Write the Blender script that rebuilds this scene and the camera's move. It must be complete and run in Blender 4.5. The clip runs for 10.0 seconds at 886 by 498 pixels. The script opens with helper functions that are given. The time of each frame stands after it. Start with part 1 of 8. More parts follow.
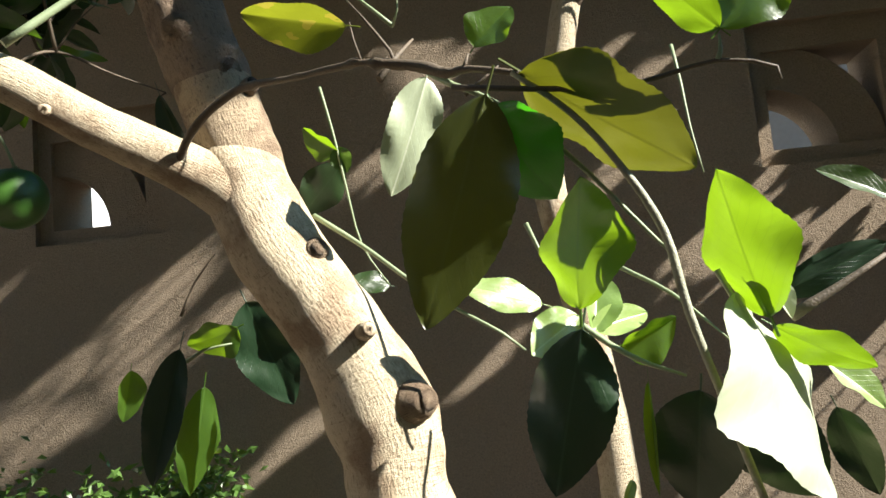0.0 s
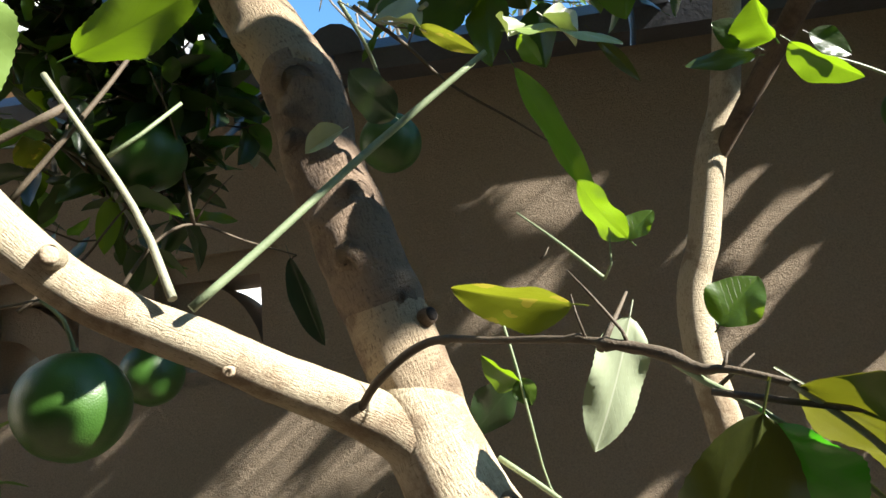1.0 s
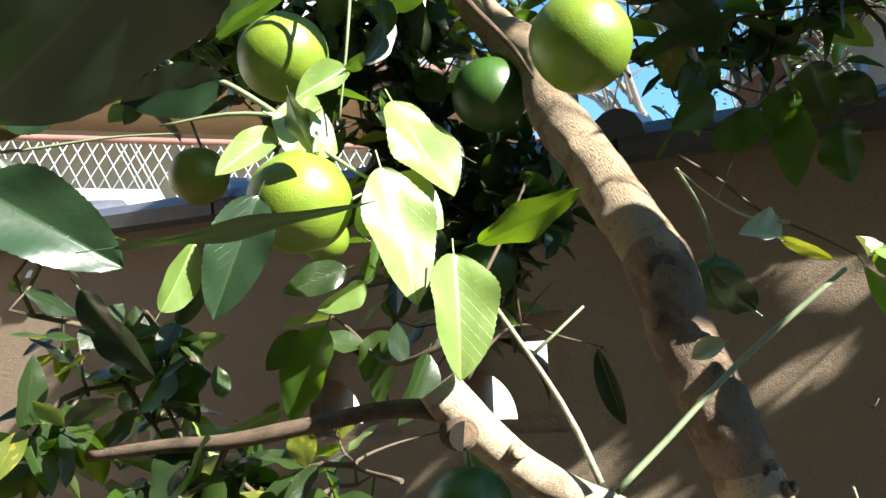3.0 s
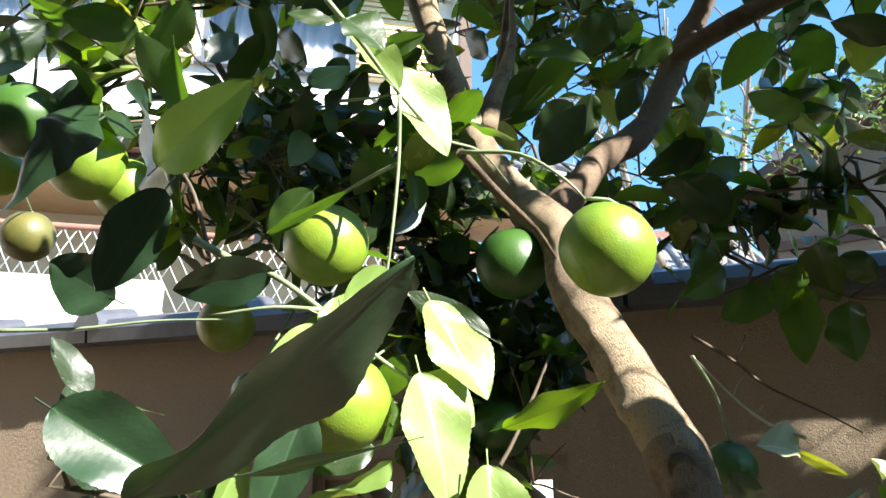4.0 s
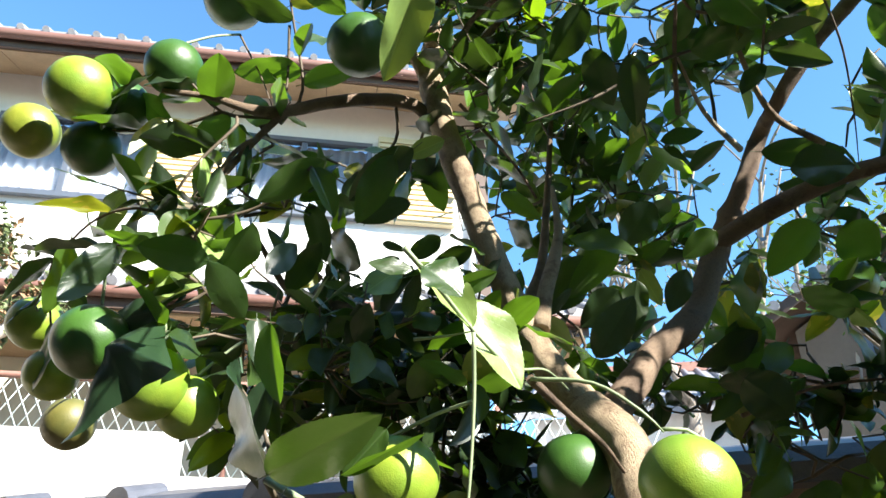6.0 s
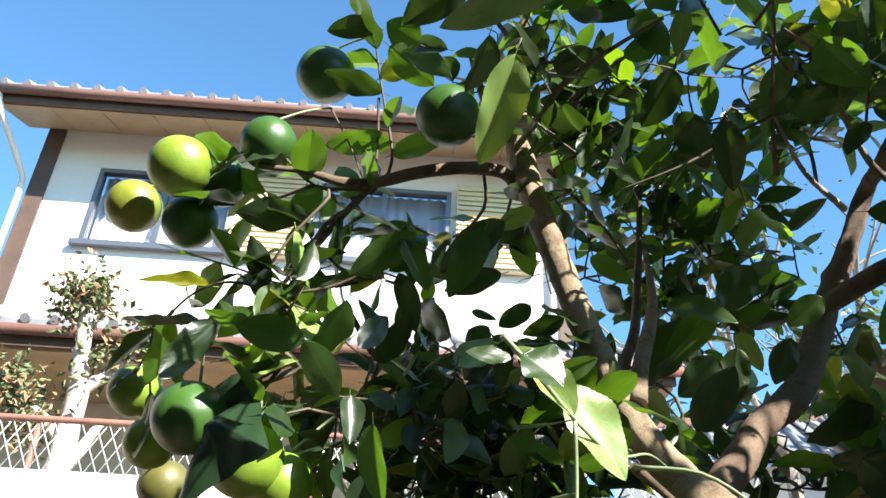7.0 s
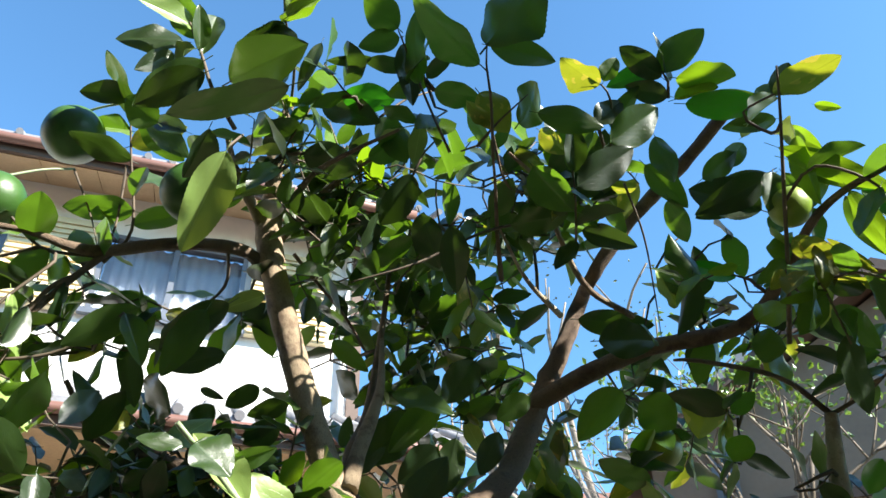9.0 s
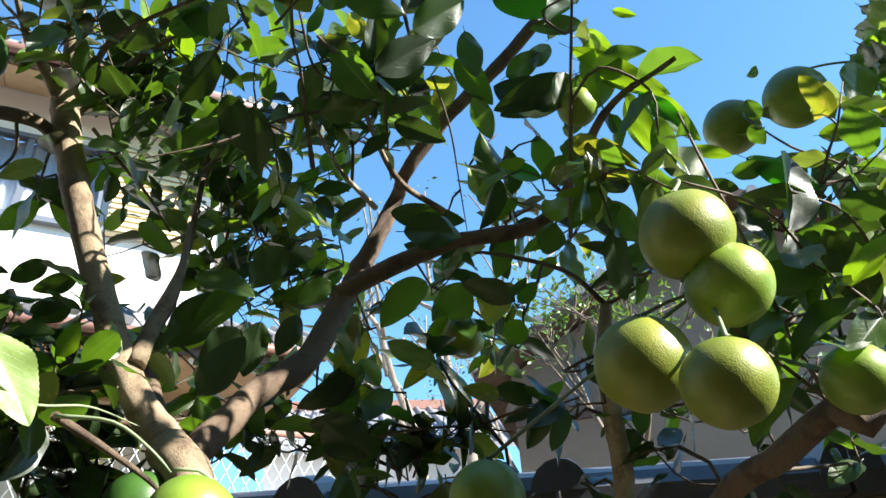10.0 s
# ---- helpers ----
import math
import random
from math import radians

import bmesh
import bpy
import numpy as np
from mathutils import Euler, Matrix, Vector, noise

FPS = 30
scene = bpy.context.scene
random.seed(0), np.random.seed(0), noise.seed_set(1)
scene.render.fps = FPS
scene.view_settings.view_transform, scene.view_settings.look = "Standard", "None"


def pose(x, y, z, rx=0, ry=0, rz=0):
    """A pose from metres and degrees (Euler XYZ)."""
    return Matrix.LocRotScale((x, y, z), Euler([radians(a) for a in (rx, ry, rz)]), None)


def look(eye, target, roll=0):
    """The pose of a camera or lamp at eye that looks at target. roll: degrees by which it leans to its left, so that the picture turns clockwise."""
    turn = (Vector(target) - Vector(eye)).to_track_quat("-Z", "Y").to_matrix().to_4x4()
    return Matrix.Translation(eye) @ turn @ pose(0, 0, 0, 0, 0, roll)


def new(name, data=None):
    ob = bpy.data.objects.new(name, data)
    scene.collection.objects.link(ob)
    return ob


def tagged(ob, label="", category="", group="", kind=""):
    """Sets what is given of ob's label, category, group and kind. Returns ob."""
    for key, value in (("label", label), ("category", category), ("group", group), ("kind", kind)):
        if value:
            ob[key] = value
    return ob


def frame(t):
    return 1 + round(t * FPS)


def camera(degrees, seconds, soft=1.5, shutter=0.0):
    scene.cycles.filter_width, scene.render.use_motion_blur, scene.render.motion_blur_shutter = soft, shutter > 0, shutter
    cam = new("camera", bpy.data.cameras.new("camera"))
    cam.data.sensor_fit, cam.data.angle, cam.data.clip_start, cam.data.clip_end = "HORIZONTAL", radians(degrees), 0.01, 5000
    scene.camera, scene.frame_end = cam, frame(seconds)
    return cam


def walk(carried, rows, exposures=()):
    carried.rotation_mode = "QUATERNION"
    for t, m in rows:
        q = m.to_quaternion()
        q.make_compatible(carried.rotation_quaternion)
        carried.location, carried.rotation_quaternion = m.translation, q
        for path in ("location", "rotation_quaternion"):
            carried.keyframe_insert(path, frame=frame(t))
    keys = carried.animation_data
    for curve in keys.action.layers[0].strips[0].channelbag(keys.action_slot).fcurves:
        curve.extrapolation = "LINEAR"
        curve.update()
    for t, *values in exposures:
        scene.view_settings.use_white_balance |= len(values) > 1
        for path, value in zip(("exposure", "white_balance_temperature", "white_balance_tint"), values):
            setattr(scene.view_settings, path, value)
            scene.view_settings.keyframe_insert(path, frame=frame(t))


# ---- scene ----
cam = camera(58.70, 10.0)
PATH = [
    (0.0, pose(0.0140, -0.0009, 0.9296, 96.408, 5.076, 3.081)),
    (0.5, pose(-0.0038, -0.0030, 0.9829, 99.325, 5.258, 6.116)),
    (1.0, pose(-0.0430, 0.0176, 1.0296, 102.448, 5.207, 8.637)),
    (1.5, pose(-0.0901, 0.0289, 1.0723, 104.134, 5.736, 12.329)),
    (2.0, pose(-0.0835, -0.0263, 1.0802, 102.435, 5.805, 16.853)),
    (2.5, pose(-0.0874, -0.0822, 1.0928, 101.825, 4.156, 21.051)),
    (3.0, pose(-0.1037, -0.1427, 1.1404, 102.101, 1.724, 23.542)),
    (3.2, pose(-0.1117, -0.1551, 1.1586, 102.896, 0.351, 23.859)),
    (4.3, pose(-0.1086, -0.2057, 1.2241, 110.559, -0.468, 22.300)),
    (4.5, pose(-0.1106, -0.2045, 1.2338, 111.655, -0.309, 22.403)),
    (5.0, pose(-0.1147, -0.2043, 1.2443, 114.551, -0.537, 22.208)),
    (5.5, pose(-0.1204, -0.2136, 1.2674, 116.388, -0.471, 22.072)),
    (6.0, pose(-0.1385, -0.2464, 1.2827, 118.175, 0.081, 24.091)),
    (7.3, pose(-0.1486, -0.2596, 1.3162, 122.233, -2.828, 29.678)),
    (7.5, pose(-0.1357, -0.2581, 1.3147, 123.183, -2.373, 27.260)),
    (8.0, pose(-0.1068, -0.2643, 1.3203, 125.248, -1.559, 21.577)),
    (8.5, pose(-0.0873, -0.2645, 1.3239, 127.265, -1.003, 17.291)),
    (9.0, pose(-0.0538, -0.2649, 1.3107, 126.616, 1.275, 14.697)),
    (9.5, pose(-0.0038, -0.2636, 1.2877, 122.947, 1.654, 9.756)),
    (9.8, pose(0.0302, -0.2499, 1.2852, 120.794, 3.929, 8.344)),
    (10.0, pose(0.0473, -0.2398, 1.2714, 119.882, 3.626, 6.198)),
]
walk(cam, PATH, exposures=[(0.0, 1.74), (1.0, 1.80), (2.2, 1.93), (3.2, 1.93), (4.3, 2.08), (6.0, 2.02), (7.3, 1.77), (10.0, 1.88)])

# ---- sky and sun ----
SUN = Vector((0.78, -0.22, 0.585)).normalized()
world = bpy.data.worlds.new("sky")
scene.world = world
world.use_nodes = True
wn = world.node_tree.nodes
sky = wn.new("ShaderNodeTexSky")
sky.sky_type, sky.sun_disc = "NISHITA", False
sky.sun_elevation = math.asin(SUN.z)
sky.sun_rotation = math.atan2(SUN.x, SUN.y)
sky.air_density, sky.dust_density, sky.ozone_density = 1.0, 0.3, 2.0
tint = wn.new("ShaderNodeMix")
tint.data_type, tint.blend_type = "RGBA", "MULTIPLY"
tint.inputs[0].default_value = 1.0
tint.inputs[7].default_value = (0.69, 1.05, 1.18, 1)
world.node_tree.links.new(sky.outputs[0], tint.inputs[6])
world.node_tree.links.new(tint.outputs[2], wn["Background"].inputs[0])
wn["Background"].inputs[1].default_value = 0.090
sun = new("sun", bpy.data.lights.new("sun", "SUN"))
sun.data.energy, sun.data.angle, sun.data.color = 5.0, radians(0.53), (1.0, 0.95, 0.86)
sun.matrix_world = look(SUN * 20, (0, 0, 0))


# ---- materials ----
class Mat:
    """A node material with short helpers."""

    def __init__(self, name, rough=0.6, metal=0.0, spec=0.5):
        self.m = bpy.data.materials.new(name)
        self.m.use_nodes = True
        self.t = self.m.node_tree
        self.bsdf = self.t.nodes["Principled BSDF"]
        self.bsdf.inputs["Roughness"].default_value = rough
        self.bsdf.inputs["Metallic"].default_value = metal
        self.bsdf.inputs["Specular IOR Level"].default_value = spec

    def node(self, kind, **values):
        n = self.t.nodes.new(kind)
        for key, v in values.items():
            n.inputs[key.replace("_", " ")].default_value = v
        return n

    def link(self, a, b):
        self.t.links.new(a, b)

    def coords(self, scale=(1, 1, 1), which="Object"):
        tc = self.node("ShaderNodeTexCoord")
        mp = self.node("ShaderNodeMapping")
        mp.inputs["Scale"].default_value = scale
        self.link(tc.outputs[which], mp.inputs["Vector"])
        return mp.outputs[0]

    def world_coords(self, scale=(1, 1, 1)):
        g = self.node("ShaderNodeNewGeometry")
        mp = self.node("ShaderNodeMapping")
        mp.inputs["Scale"].default_value = scale
        self.link(g.outputs["Position"], mp.inputs["Vector"])
        return mp.outputs[0]

    def noise(self, vec, scale, detail=4, rough=0.55):
        n = self.node("ShaderNodeTexNoise", Scale=scale, Detail=detail, Roughness=rough)
        self.link(vec, n.inputs["Vector"])
        return n.outputs["Fac"]

    def ramp(self, fac, stops):
        n = self.node("ShaderNodeValToRGB")
        e = n.color_ramp.elements
        while len(e) < len(stops):
            e.new(0.5)
        for k, (p, c) in enumerate(stops):
            e[k].position, e[k].color = p, (*c, 1)
        self.link(fac, n.inputs[0])
        return n.outputs[0]

    def mix(self, fac, a, b, mode="MIX"):
        n = self.node("ShaderNodeMix")
        n.data_type, n.blend_type = "RGBA", mode
        for sock, v in ((n.inputs[0], fac), (n.inputs[6], a), (n.inputs[7], b)):
            if isinstance(v, (int, float)):
                sock.default_value = v
            elif isinstance(v, tuple):
                sock.default_value = (*v, 1)
            else:
                self.link(v, sock)
        return n.outputs[2]

    def math(self, op, a, b=0.0):
        n = self.node("ShaderNodeMath")
        n.operation = op
        for sock, v in zip(n.inputs, (a, b)):
            if isinstance(v, (int, float)):
                sock.default_value = v
            else:
                self.link(v, sock)
        return n.outputs[0]

    def color(self, out):
        self.link(out, self.bsdf.inputs["Base Color"])

    def bump(self, height, strength=0.3, distance=0.002, onto=None):
        n = self.node("ShaderNodeBump", Strength=strength, Distance=distance)
        self.link(height, n.inputs["Height"])
        if onto is not None:
            self.link(onto, n.inputs["Normal"])
        self.link(n.outputs[0], self.bsdf.inputs["Normal"])
        return n.outputs[0]


def plain(name, c, rough=0.6, metal=0.0, vary=0.15, scale=8.0, bump=0.15, dist=0.002, spec=0.5):
    """A surface in one colour with stains at a large scale and grain at a small one."""
    m = Mat(name, rough, metal, spec)
    v = m.world_coords()
    big, small = m.noise(v, scale, 5), m.noise(v, scale * 14, 3)
    lo = tuple(x * (1 - vary) for x in c)
    hi = tuple(min(x * (1 + vary), 1) for x in c)
    base = m.ramp(big, [(0.3, lo), (0.7, hi)])
    m.color(m.mix(0.35, base, m.ramp(small, [(0.3, lo), (0.7, hi)])))
    m.bump(small, bump, dist)
    return m.m


def make_bark(name, dark, light, scar):
    m = Mat(name, 0.75, 0, 0.3)
    v = m.coords((1, 1, 1))
    uv = m.coords((1, 1, 1), "UV")
    # fine ridges that run along the limb, broken by cross wrinkles
    mp = m.node("ShaderNodeMapping")
    mp.inputs["Scale"].default_value = (36, 11, 1)
    m.link(uv, mp.inputs["Vector"])
    ridge = m.noise(mp.outputs[0], 1.6, 6, 0.65)
    grain = m.noise(v, 900, 3)
    patch = m.noise(v, 24, 5, 0.62)
    wr = m.node("ShaderNodeMapping")
    wr.inputs["Scale"].default_value = (6, 34, 1)
    m.link(uv, wr.inputs["Vector"])
    wrinkle = m.noise(wr.outputs[0], 1.4, 4, 0.62)
    c = m.ramp(ridge, [(0.30, dark), (0.47, light)])
    # reddish flakes where the outer bark has worn off, and dark cross cracks
    flakes = m.ramp(patch, [(0.50, (0, 0, 0)), (0.60, (1, 1, 1))])
    c = m.mix(m.math("MULTIPLY", flakes, 0.7), c, scar)
    # pale random patches stand for the mottled sunlight on the limbs
    sun_mottle = m.ramp(m.noise(v, 58, 5, 0.6), [(0.56, (0, 0, 0)), (0.66, (1, 1, 1))])
    c = m.mix(m.math("MULTIPLY", sun_mottle, 0.35), c, tuple(min(1, x * 1.3) for x in light))
    c = m.mix(m.math("MULTIPLY", m.math("LESS_THAN", wrinkle, 0.36), 0.5), c, dark)
    c = m.mix(0.18, c, m.ramp(grain, [(0.3, dark), (0.7, light)]))
    m.color(c)
    h = m.math("ADD", m.math("ADD", m.math("MULTIPLY", ridge, 1.1), m.math("MULTIPLY", wrinkle, 0.7)), m.math("MULTIPLY", grain, 0.15))
    m.bump(h, 0.85, 0.0030)
    return m.m


def make_leaf(name, lo, hi, through_col, mixing, blotch=None, gloss=0.27, spec=0.8):
    m = Mat(name, 0.38, 0, spec)
    v = m.coords((1, 1, 1))
    info = m.node("ShaderNodeObjectInfo")
    isl = m.node("ShaderNodeNewGeometry")
    rnd = m.math("FRACT", m.math("ADD", info.outputs["Random"], isl.outputs["Random Per Island"]))
    uv = m.coords((1, 1, 1), "UV")
    sep = m.node("ShaderNodeSeparateXYZ")
    m.link(uv, sep.inputs[0])
    across = m.math("ABSOLUTE", m.math("SUBTRACT", sep.outputs[0], 0.5))
    rib = m.math("LESS_THAN", across, 0.015)
    # side veins slant towards the tip
    s = m.math("SUBTRACT", m.math("MULTIPLY", sep.outputs[1], 9.0), m.math("MULTIPLY", across, 7.0))
    vein = m.math("LESS_THAN", m.math("ABSOLUTE", m.math("SUBTRACT", m.math("FRACT", s), 0.5)), 0.045)
    mottle = m.noise(uv, 5, 4)
    c = m.mix(rnd, lo, hi)
    c = m.mix(m.math("MULTIPLY", mottle, 0.45), c, tuple(x * 0.55 for x in lo))
    pale = tuple(min(1, x * 2.0 + 0.02) for x in hi)
    c = m.mix(m.math("MULTIPLY", rib, 0.25), c, pale)
    c = m.mix(m.math("MULTIPLY", m.math("MULTIPLY", vein, mottle), 0.06), c, pale)
    tcol = m.mix(m.math("MULTIPLY", mottle, 0.5), through_col, tuple(x * 0.6 for x in through_col))
    tcol = m.mix(m.math("MULTIPLY", m.math("MAXIMUM", rib, m.math("MULTIPLY", vein, 0.4)), 0.5), tcol, tuple(x * 0.45 for x in through_col))
    if blotch:
        b = m.math("GREATER_THAN", m.noise(uv, 2.2, 3), 0.56)
        c = m.mix(m.math("MULTIPLY", b, 0.8), c, blotch)
        tcol = m.mix(m.math("MULTIPLY", b, 0.8), tcol, tuple(min(1, x * 1.6) for x in blotch))
    m.color(c)
    m.link(m.math("ADD", gloss, m.math("MULTIPLY", mottle, 0.18)), m.bsdf.inputs["Roughness"])
    h = m.math("ADD", m.math("MULTIPLY", vein, -0.12), m.math("MULTIPLY", mottle, 0.9))
    m.bump(h, 0.35, 0.0012)
    tr = m.node("ShaderNodeBsdfTranslucent")
    m.link(tcol, tr.inputs["Color"])
    mixer = m.node("ShaderNodeMixShader")
    mixer.inputs[0].default_value = mixing
    m.link(m.bsdf.outputs[0], mixer.inputs[1])
    m.link(tr.outputs[0], mixer.inputs[2])
    m.link(mixer.outputs[0], m.t.nodes["Material Output"].inputs[0])
    return m.m


def make_fruit(name, shade, sunny, coarse=0.3, rough=0.40):
    m = Mat(name, rough, 0, 0.6)
    v = m.coords((1, 1, 1))
    info = m.node("ShaderNodeObjectInfo")
    big = m.noise(v, 22, 3)
    cells = m.node("ShaderNodeTexVoronoi", Scale=760)
    m.link(v, cells.inputs["Vector"])
    pores = cells.outputs["Distance"]
    c = m.mix(m.ramp(big, [(0.35, (0, 0, 0)), (0.7, (1, 1, 1))]), shade, sunny)
    c = m.mix(m.math("MULTIPLY", info.outputs["Random"], 0.4), c, shade)
    c = m.mix(m.math("MULTIPLY", m.math("LESS_THAN", pores, 0.22), 0.25), c, sunny)
    m.color(c)
    h = m.math("ADD", m.math("MULTIPLY", pores, -0.5), m.noise(v, 160, 3))
    m.bump(h, coarse, 0.0007)
    return m.m


def make_stucco(name, c):
    m = Mat(name, 0.95, 0, 0.15)
    v = m.world_coords()
    grain = m.noise(v, 420, 4, 0.7)
    lump = m.noise(v, 110, 3)
    stain = m.noise(m.world_coords((1.5, 1.5, 0.5)), 2.3, 6)
    lo, hi = tuple(x * 0.72 for x in c), tuple(x * 1.2 for x in c)
    col = m.ramp(grain, [(0.3, lo), (0.72, hi)])
    m.color(m.mix(m.math("MULTIPLY", stain, 0.5), col, tuple(x * 0.7 for x in c)))
    m.bump(m.math("ADD", grain, m.math("MULTIPLY", lump, 0.8)), 0.9, 0.004)
    return m.m


BARK = make_bark("bark_tan", (0.24, 0.17, 0.10), (0.64, 0.54, 0.38), (0.27, 0.17, 0.10))
# the two darker barks also carry the shade of limbs out of the sun
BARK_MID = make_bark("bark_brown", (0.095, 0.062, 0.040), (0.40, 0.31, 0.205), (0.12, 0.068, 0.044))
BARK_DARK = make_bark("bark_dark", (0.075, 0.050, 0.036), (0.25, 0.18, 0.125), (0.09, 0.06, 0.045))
ROTTEN_WOOD = plain("rotten_wood", (0.15, 0.10, 0.06), 0.9, 0, 0.5, 90, 0.6)
CUT_WOOD = plain("cut_wood", (0.46, 0.36, 0.25), 0.85, 0, 0.35, 60, 0.4)
TWIG_GREEN = plain("twig_green", (0.24, 0.30, 0.17), 0.5, 0, 0.2, 60, 0.2)
TWIG_PALE = plain("twig_pale", (0.30, 0.30, 0.21), 0.55, 0, 0.25, 60, 0.3)
# flat faces in this near-black stand for the shadow inside a hollow
HOLLOW_SHADE = plain("hollow_shade", (0.014, 0.009, 0.006), 0.9, 0, 0.5, 90, 0.5)
TWIG_BROWN = plain("twig_brown", (0.105, 0.08, 0.053), 0.7, 0, 0.3, 60, 0.3)
LEAF = make_leaf("leaf_green", (0.020, 0.046, 0.011), (0.045, 0.082, 0.017), (0.18, 0.37, 0.017), 0.30)
LEAF_LIME = make_leaf("leaf_lime", (0.036, 0.09, 0.012), (0.070, 0.14, 0.018), (0.27, 0.46, 0.010), 0.44)
LEAF_FRESH = make_leaf("leaf_fresh", (0.030, 0.10, 0.015), (0.050, 0.13, 0.020), (0.07, 0.42, 0.010), 0.45)
# lighter copy of the leaf, its sunlight partly in the colour
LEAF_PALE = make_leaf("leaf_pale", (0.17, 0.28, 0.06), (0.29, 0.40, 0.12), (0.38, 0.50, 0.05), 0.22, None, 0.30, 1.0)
# near-white copy: the sun's glare on a leaf is put into the colour
LEAF_GLARE = make_leaf("leaf_glare", (0.40, 0.46, 0.30), (0.52, 0.56, 0.40), (0.38, 0.50, 0.08), 0.15, None, 0.34, 0.6)
LEAF_YELLOW = make_leaf("leaf_yellowing", (0.08, 0.12, 0.015), (0.15, 0.18, 0.02), (0.36, 0.40, 0.02), 0.38, (0.30, 0.25, 0.03))
LEAF_OLIVE = make_leaf("leaf_olive", (0.045, 0.062, 0.010), (0.07, 0.085, 0.014), (0.22, 0.23, 0.012), 0.28)
# darker copy of the leaf; it also stands for crown leaves in shade
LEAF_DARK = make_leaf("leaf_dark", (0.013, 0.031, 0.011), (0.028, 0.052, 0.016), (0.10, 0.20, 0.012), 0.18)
# dark bluish copy of the leaf, with the near leaves' shade in its colour
LEAF_SHADED = make_leaf("leaf_shaded", (0.014, 0.040, 0.016), (0.028, 0.062, 0.026), (0.06, 0.12, 0.02), 0.10)
FRUIT = make_fruit("rind_green", (0.12, 0.225, 0.022), (0.29, 0.37, 0.035))
# darker copy of the green rind, holding the leaf shade on these fruits
FRUIT_SHADED = make_fruit("rind_green_shaded", (0.026, 0.078, 0.012), (0.055, 0.14, 0.02))
FRUIT_TURNING = make_fruit("rind_turning_yellow", (0.14, 0.20, 0.02), (0.30, 0.30, 0.035), 0.42, 0.42)
FRUIT_DULL = make_fruit("rind_dull_olive", (0.085, 0.09, 0.02), (0.16, 0.14, 0.03), 0.4, 0.5)
STUCCO = make_stucco("wall_stucco", (0.37, 0.295, 0.215))
COPING = plain("coping_tile", (0.085, 0.090, 0.108), 0.36, 0, 0.3, 20, 0.2)
SOIL = plain("soil", (0.13, 0.095, 0.065), 0.95, 0, 0.4, 14, 0.8, 0.01)
HOUSE_WHITE = plain("house_plaster", (0.72, 0.70, 0.68), 0.9, 0, 0.06, 1.2, 0.3)
# darker than the cream: the neighbour wall's shade is in this colour
HOUSE_SHADED = plain("house_wall_shaded", (0.20, 0.155, 0.12), 0.9, 0, 0.12, 1.5, 0.3)
HOUSE_CREAM = plain("house_cream", (0.55, 0.47, 0.37), 0.9, 0, 0.08, 1.5, 0.3)
WOOD_SOFFIT = plain("soffit_board", (0.42, 0.29, 0.17), 0.7, 0, 0.2, 3, 0.2)
WOOD_DARK = plain("dark_timber", (0.09, 0.055, 0.04), 0.65, 0, 0.25, 5, 0.2)
GUTTER = plain("gutter_brown", (0.17, 0.085, 0.065), 0.45, 0, 0.15, 5, 0.1)
ROOF_TILE = plain("roof_tile", (0.22, 0.22, 0.235), 0.5, 0, 0.25, 6, 0.2)
SHUTTER = plain("shutter_cream", (0.62, 0.52, 0.32), 0.6, 0, 0.1, 4, 0.1)
ALU_DARK = plain("window_frame_bronze", (0.17, 0.18, 0.20), 0.4, 0.6, 0.1, 8, 0.05)
CURTAIN = plain("net_curtain", (0.42, 0.48, 0.58), 0.9, 0, 0.15, 2, 0.2)
CONCRETE = plain("white_concrete", (0.68, 0.67, 0.66), 0.9, 0, 0.1, 2, 0.4)
MESH_WIRE = plain("fence_wire", (0.55, 0.60, 0.60), 0.5, 0.3, 0.1, 20, 0.05)
RUST = plain("rail_redbrown", (0.26, 0.13, 0.10), 0.6, 0, 0.25, 8, 0.2)
GREY_BARK = plain("grey_bark", (0.20, 0.17, 0.14), 0.85, 0, 0.35, 12, 0.5, 0.01)
PALE_BARK = plain("pale_bark", (0.50, 0.44, 0.38), 0.85, 0, 0.35, 12, 0.5, 0.01)


def make_glass():
    m = Mat("window_glass", 0.03)
    m.bsdf.inputs["Transmission Weight"].default_value = 1.0
    m.bsdf.inputs["IOR"].default_value = 1.45
    return m.m


GLASS = make_glass()


# ---- mesh helpers ----
def mesh_of(bm, name, material, smooth=False):
    me = bpy.data.meshes.new(name)
    bm.to_mesh(me)
    bm.free()
    for mt in material if isinstance(material, (list, tuple)) else [material]:
        me.materials.append(mt)
    if smooth:
        me.polygons.foreach_set("use_smooth", [True] * len(me.polygons))
    return me


def part(name, bm, material, parent, label="", smooth=False):
    ob = new(name, mesh_of(bm, name, material, smooth))
    ob.parent = parent
    if label:
        ob["label"] = label
    return ob


def thing(name, at, label, category, group="", kind="", turn=0.0):
    """An empty at a thing's base that carries its parts."""
    ob = new(name)
    ob.matrix_basis = pose(*at, 0, 0, turn)
    ob.empty_display_size = 0.05
    return tagged(ob, label, category, group, kind)


def box(bm, x0, x1, y0, y1, z0, z1, bevel=0.0):
    res = bmesh.ops.create_cube(bm, size=1)
    for v in res["verts"]:
        v.co = Vector((x0 + (v.co.x + 0.5) * (x1 - x0), y0 + (v.co.y + 0.5) * (y1 - y0), z0 + (v.co.z + 0.5) * (z1 - z0)))
    if bevel:
        es = {e for v in res["verts"] for e in v.link_edges}
        bmesh.ops.bevel(bm, geom=list(es), offset=bevel, segments=2, affect="EDGES", clamp_overlap=True)
    return bm


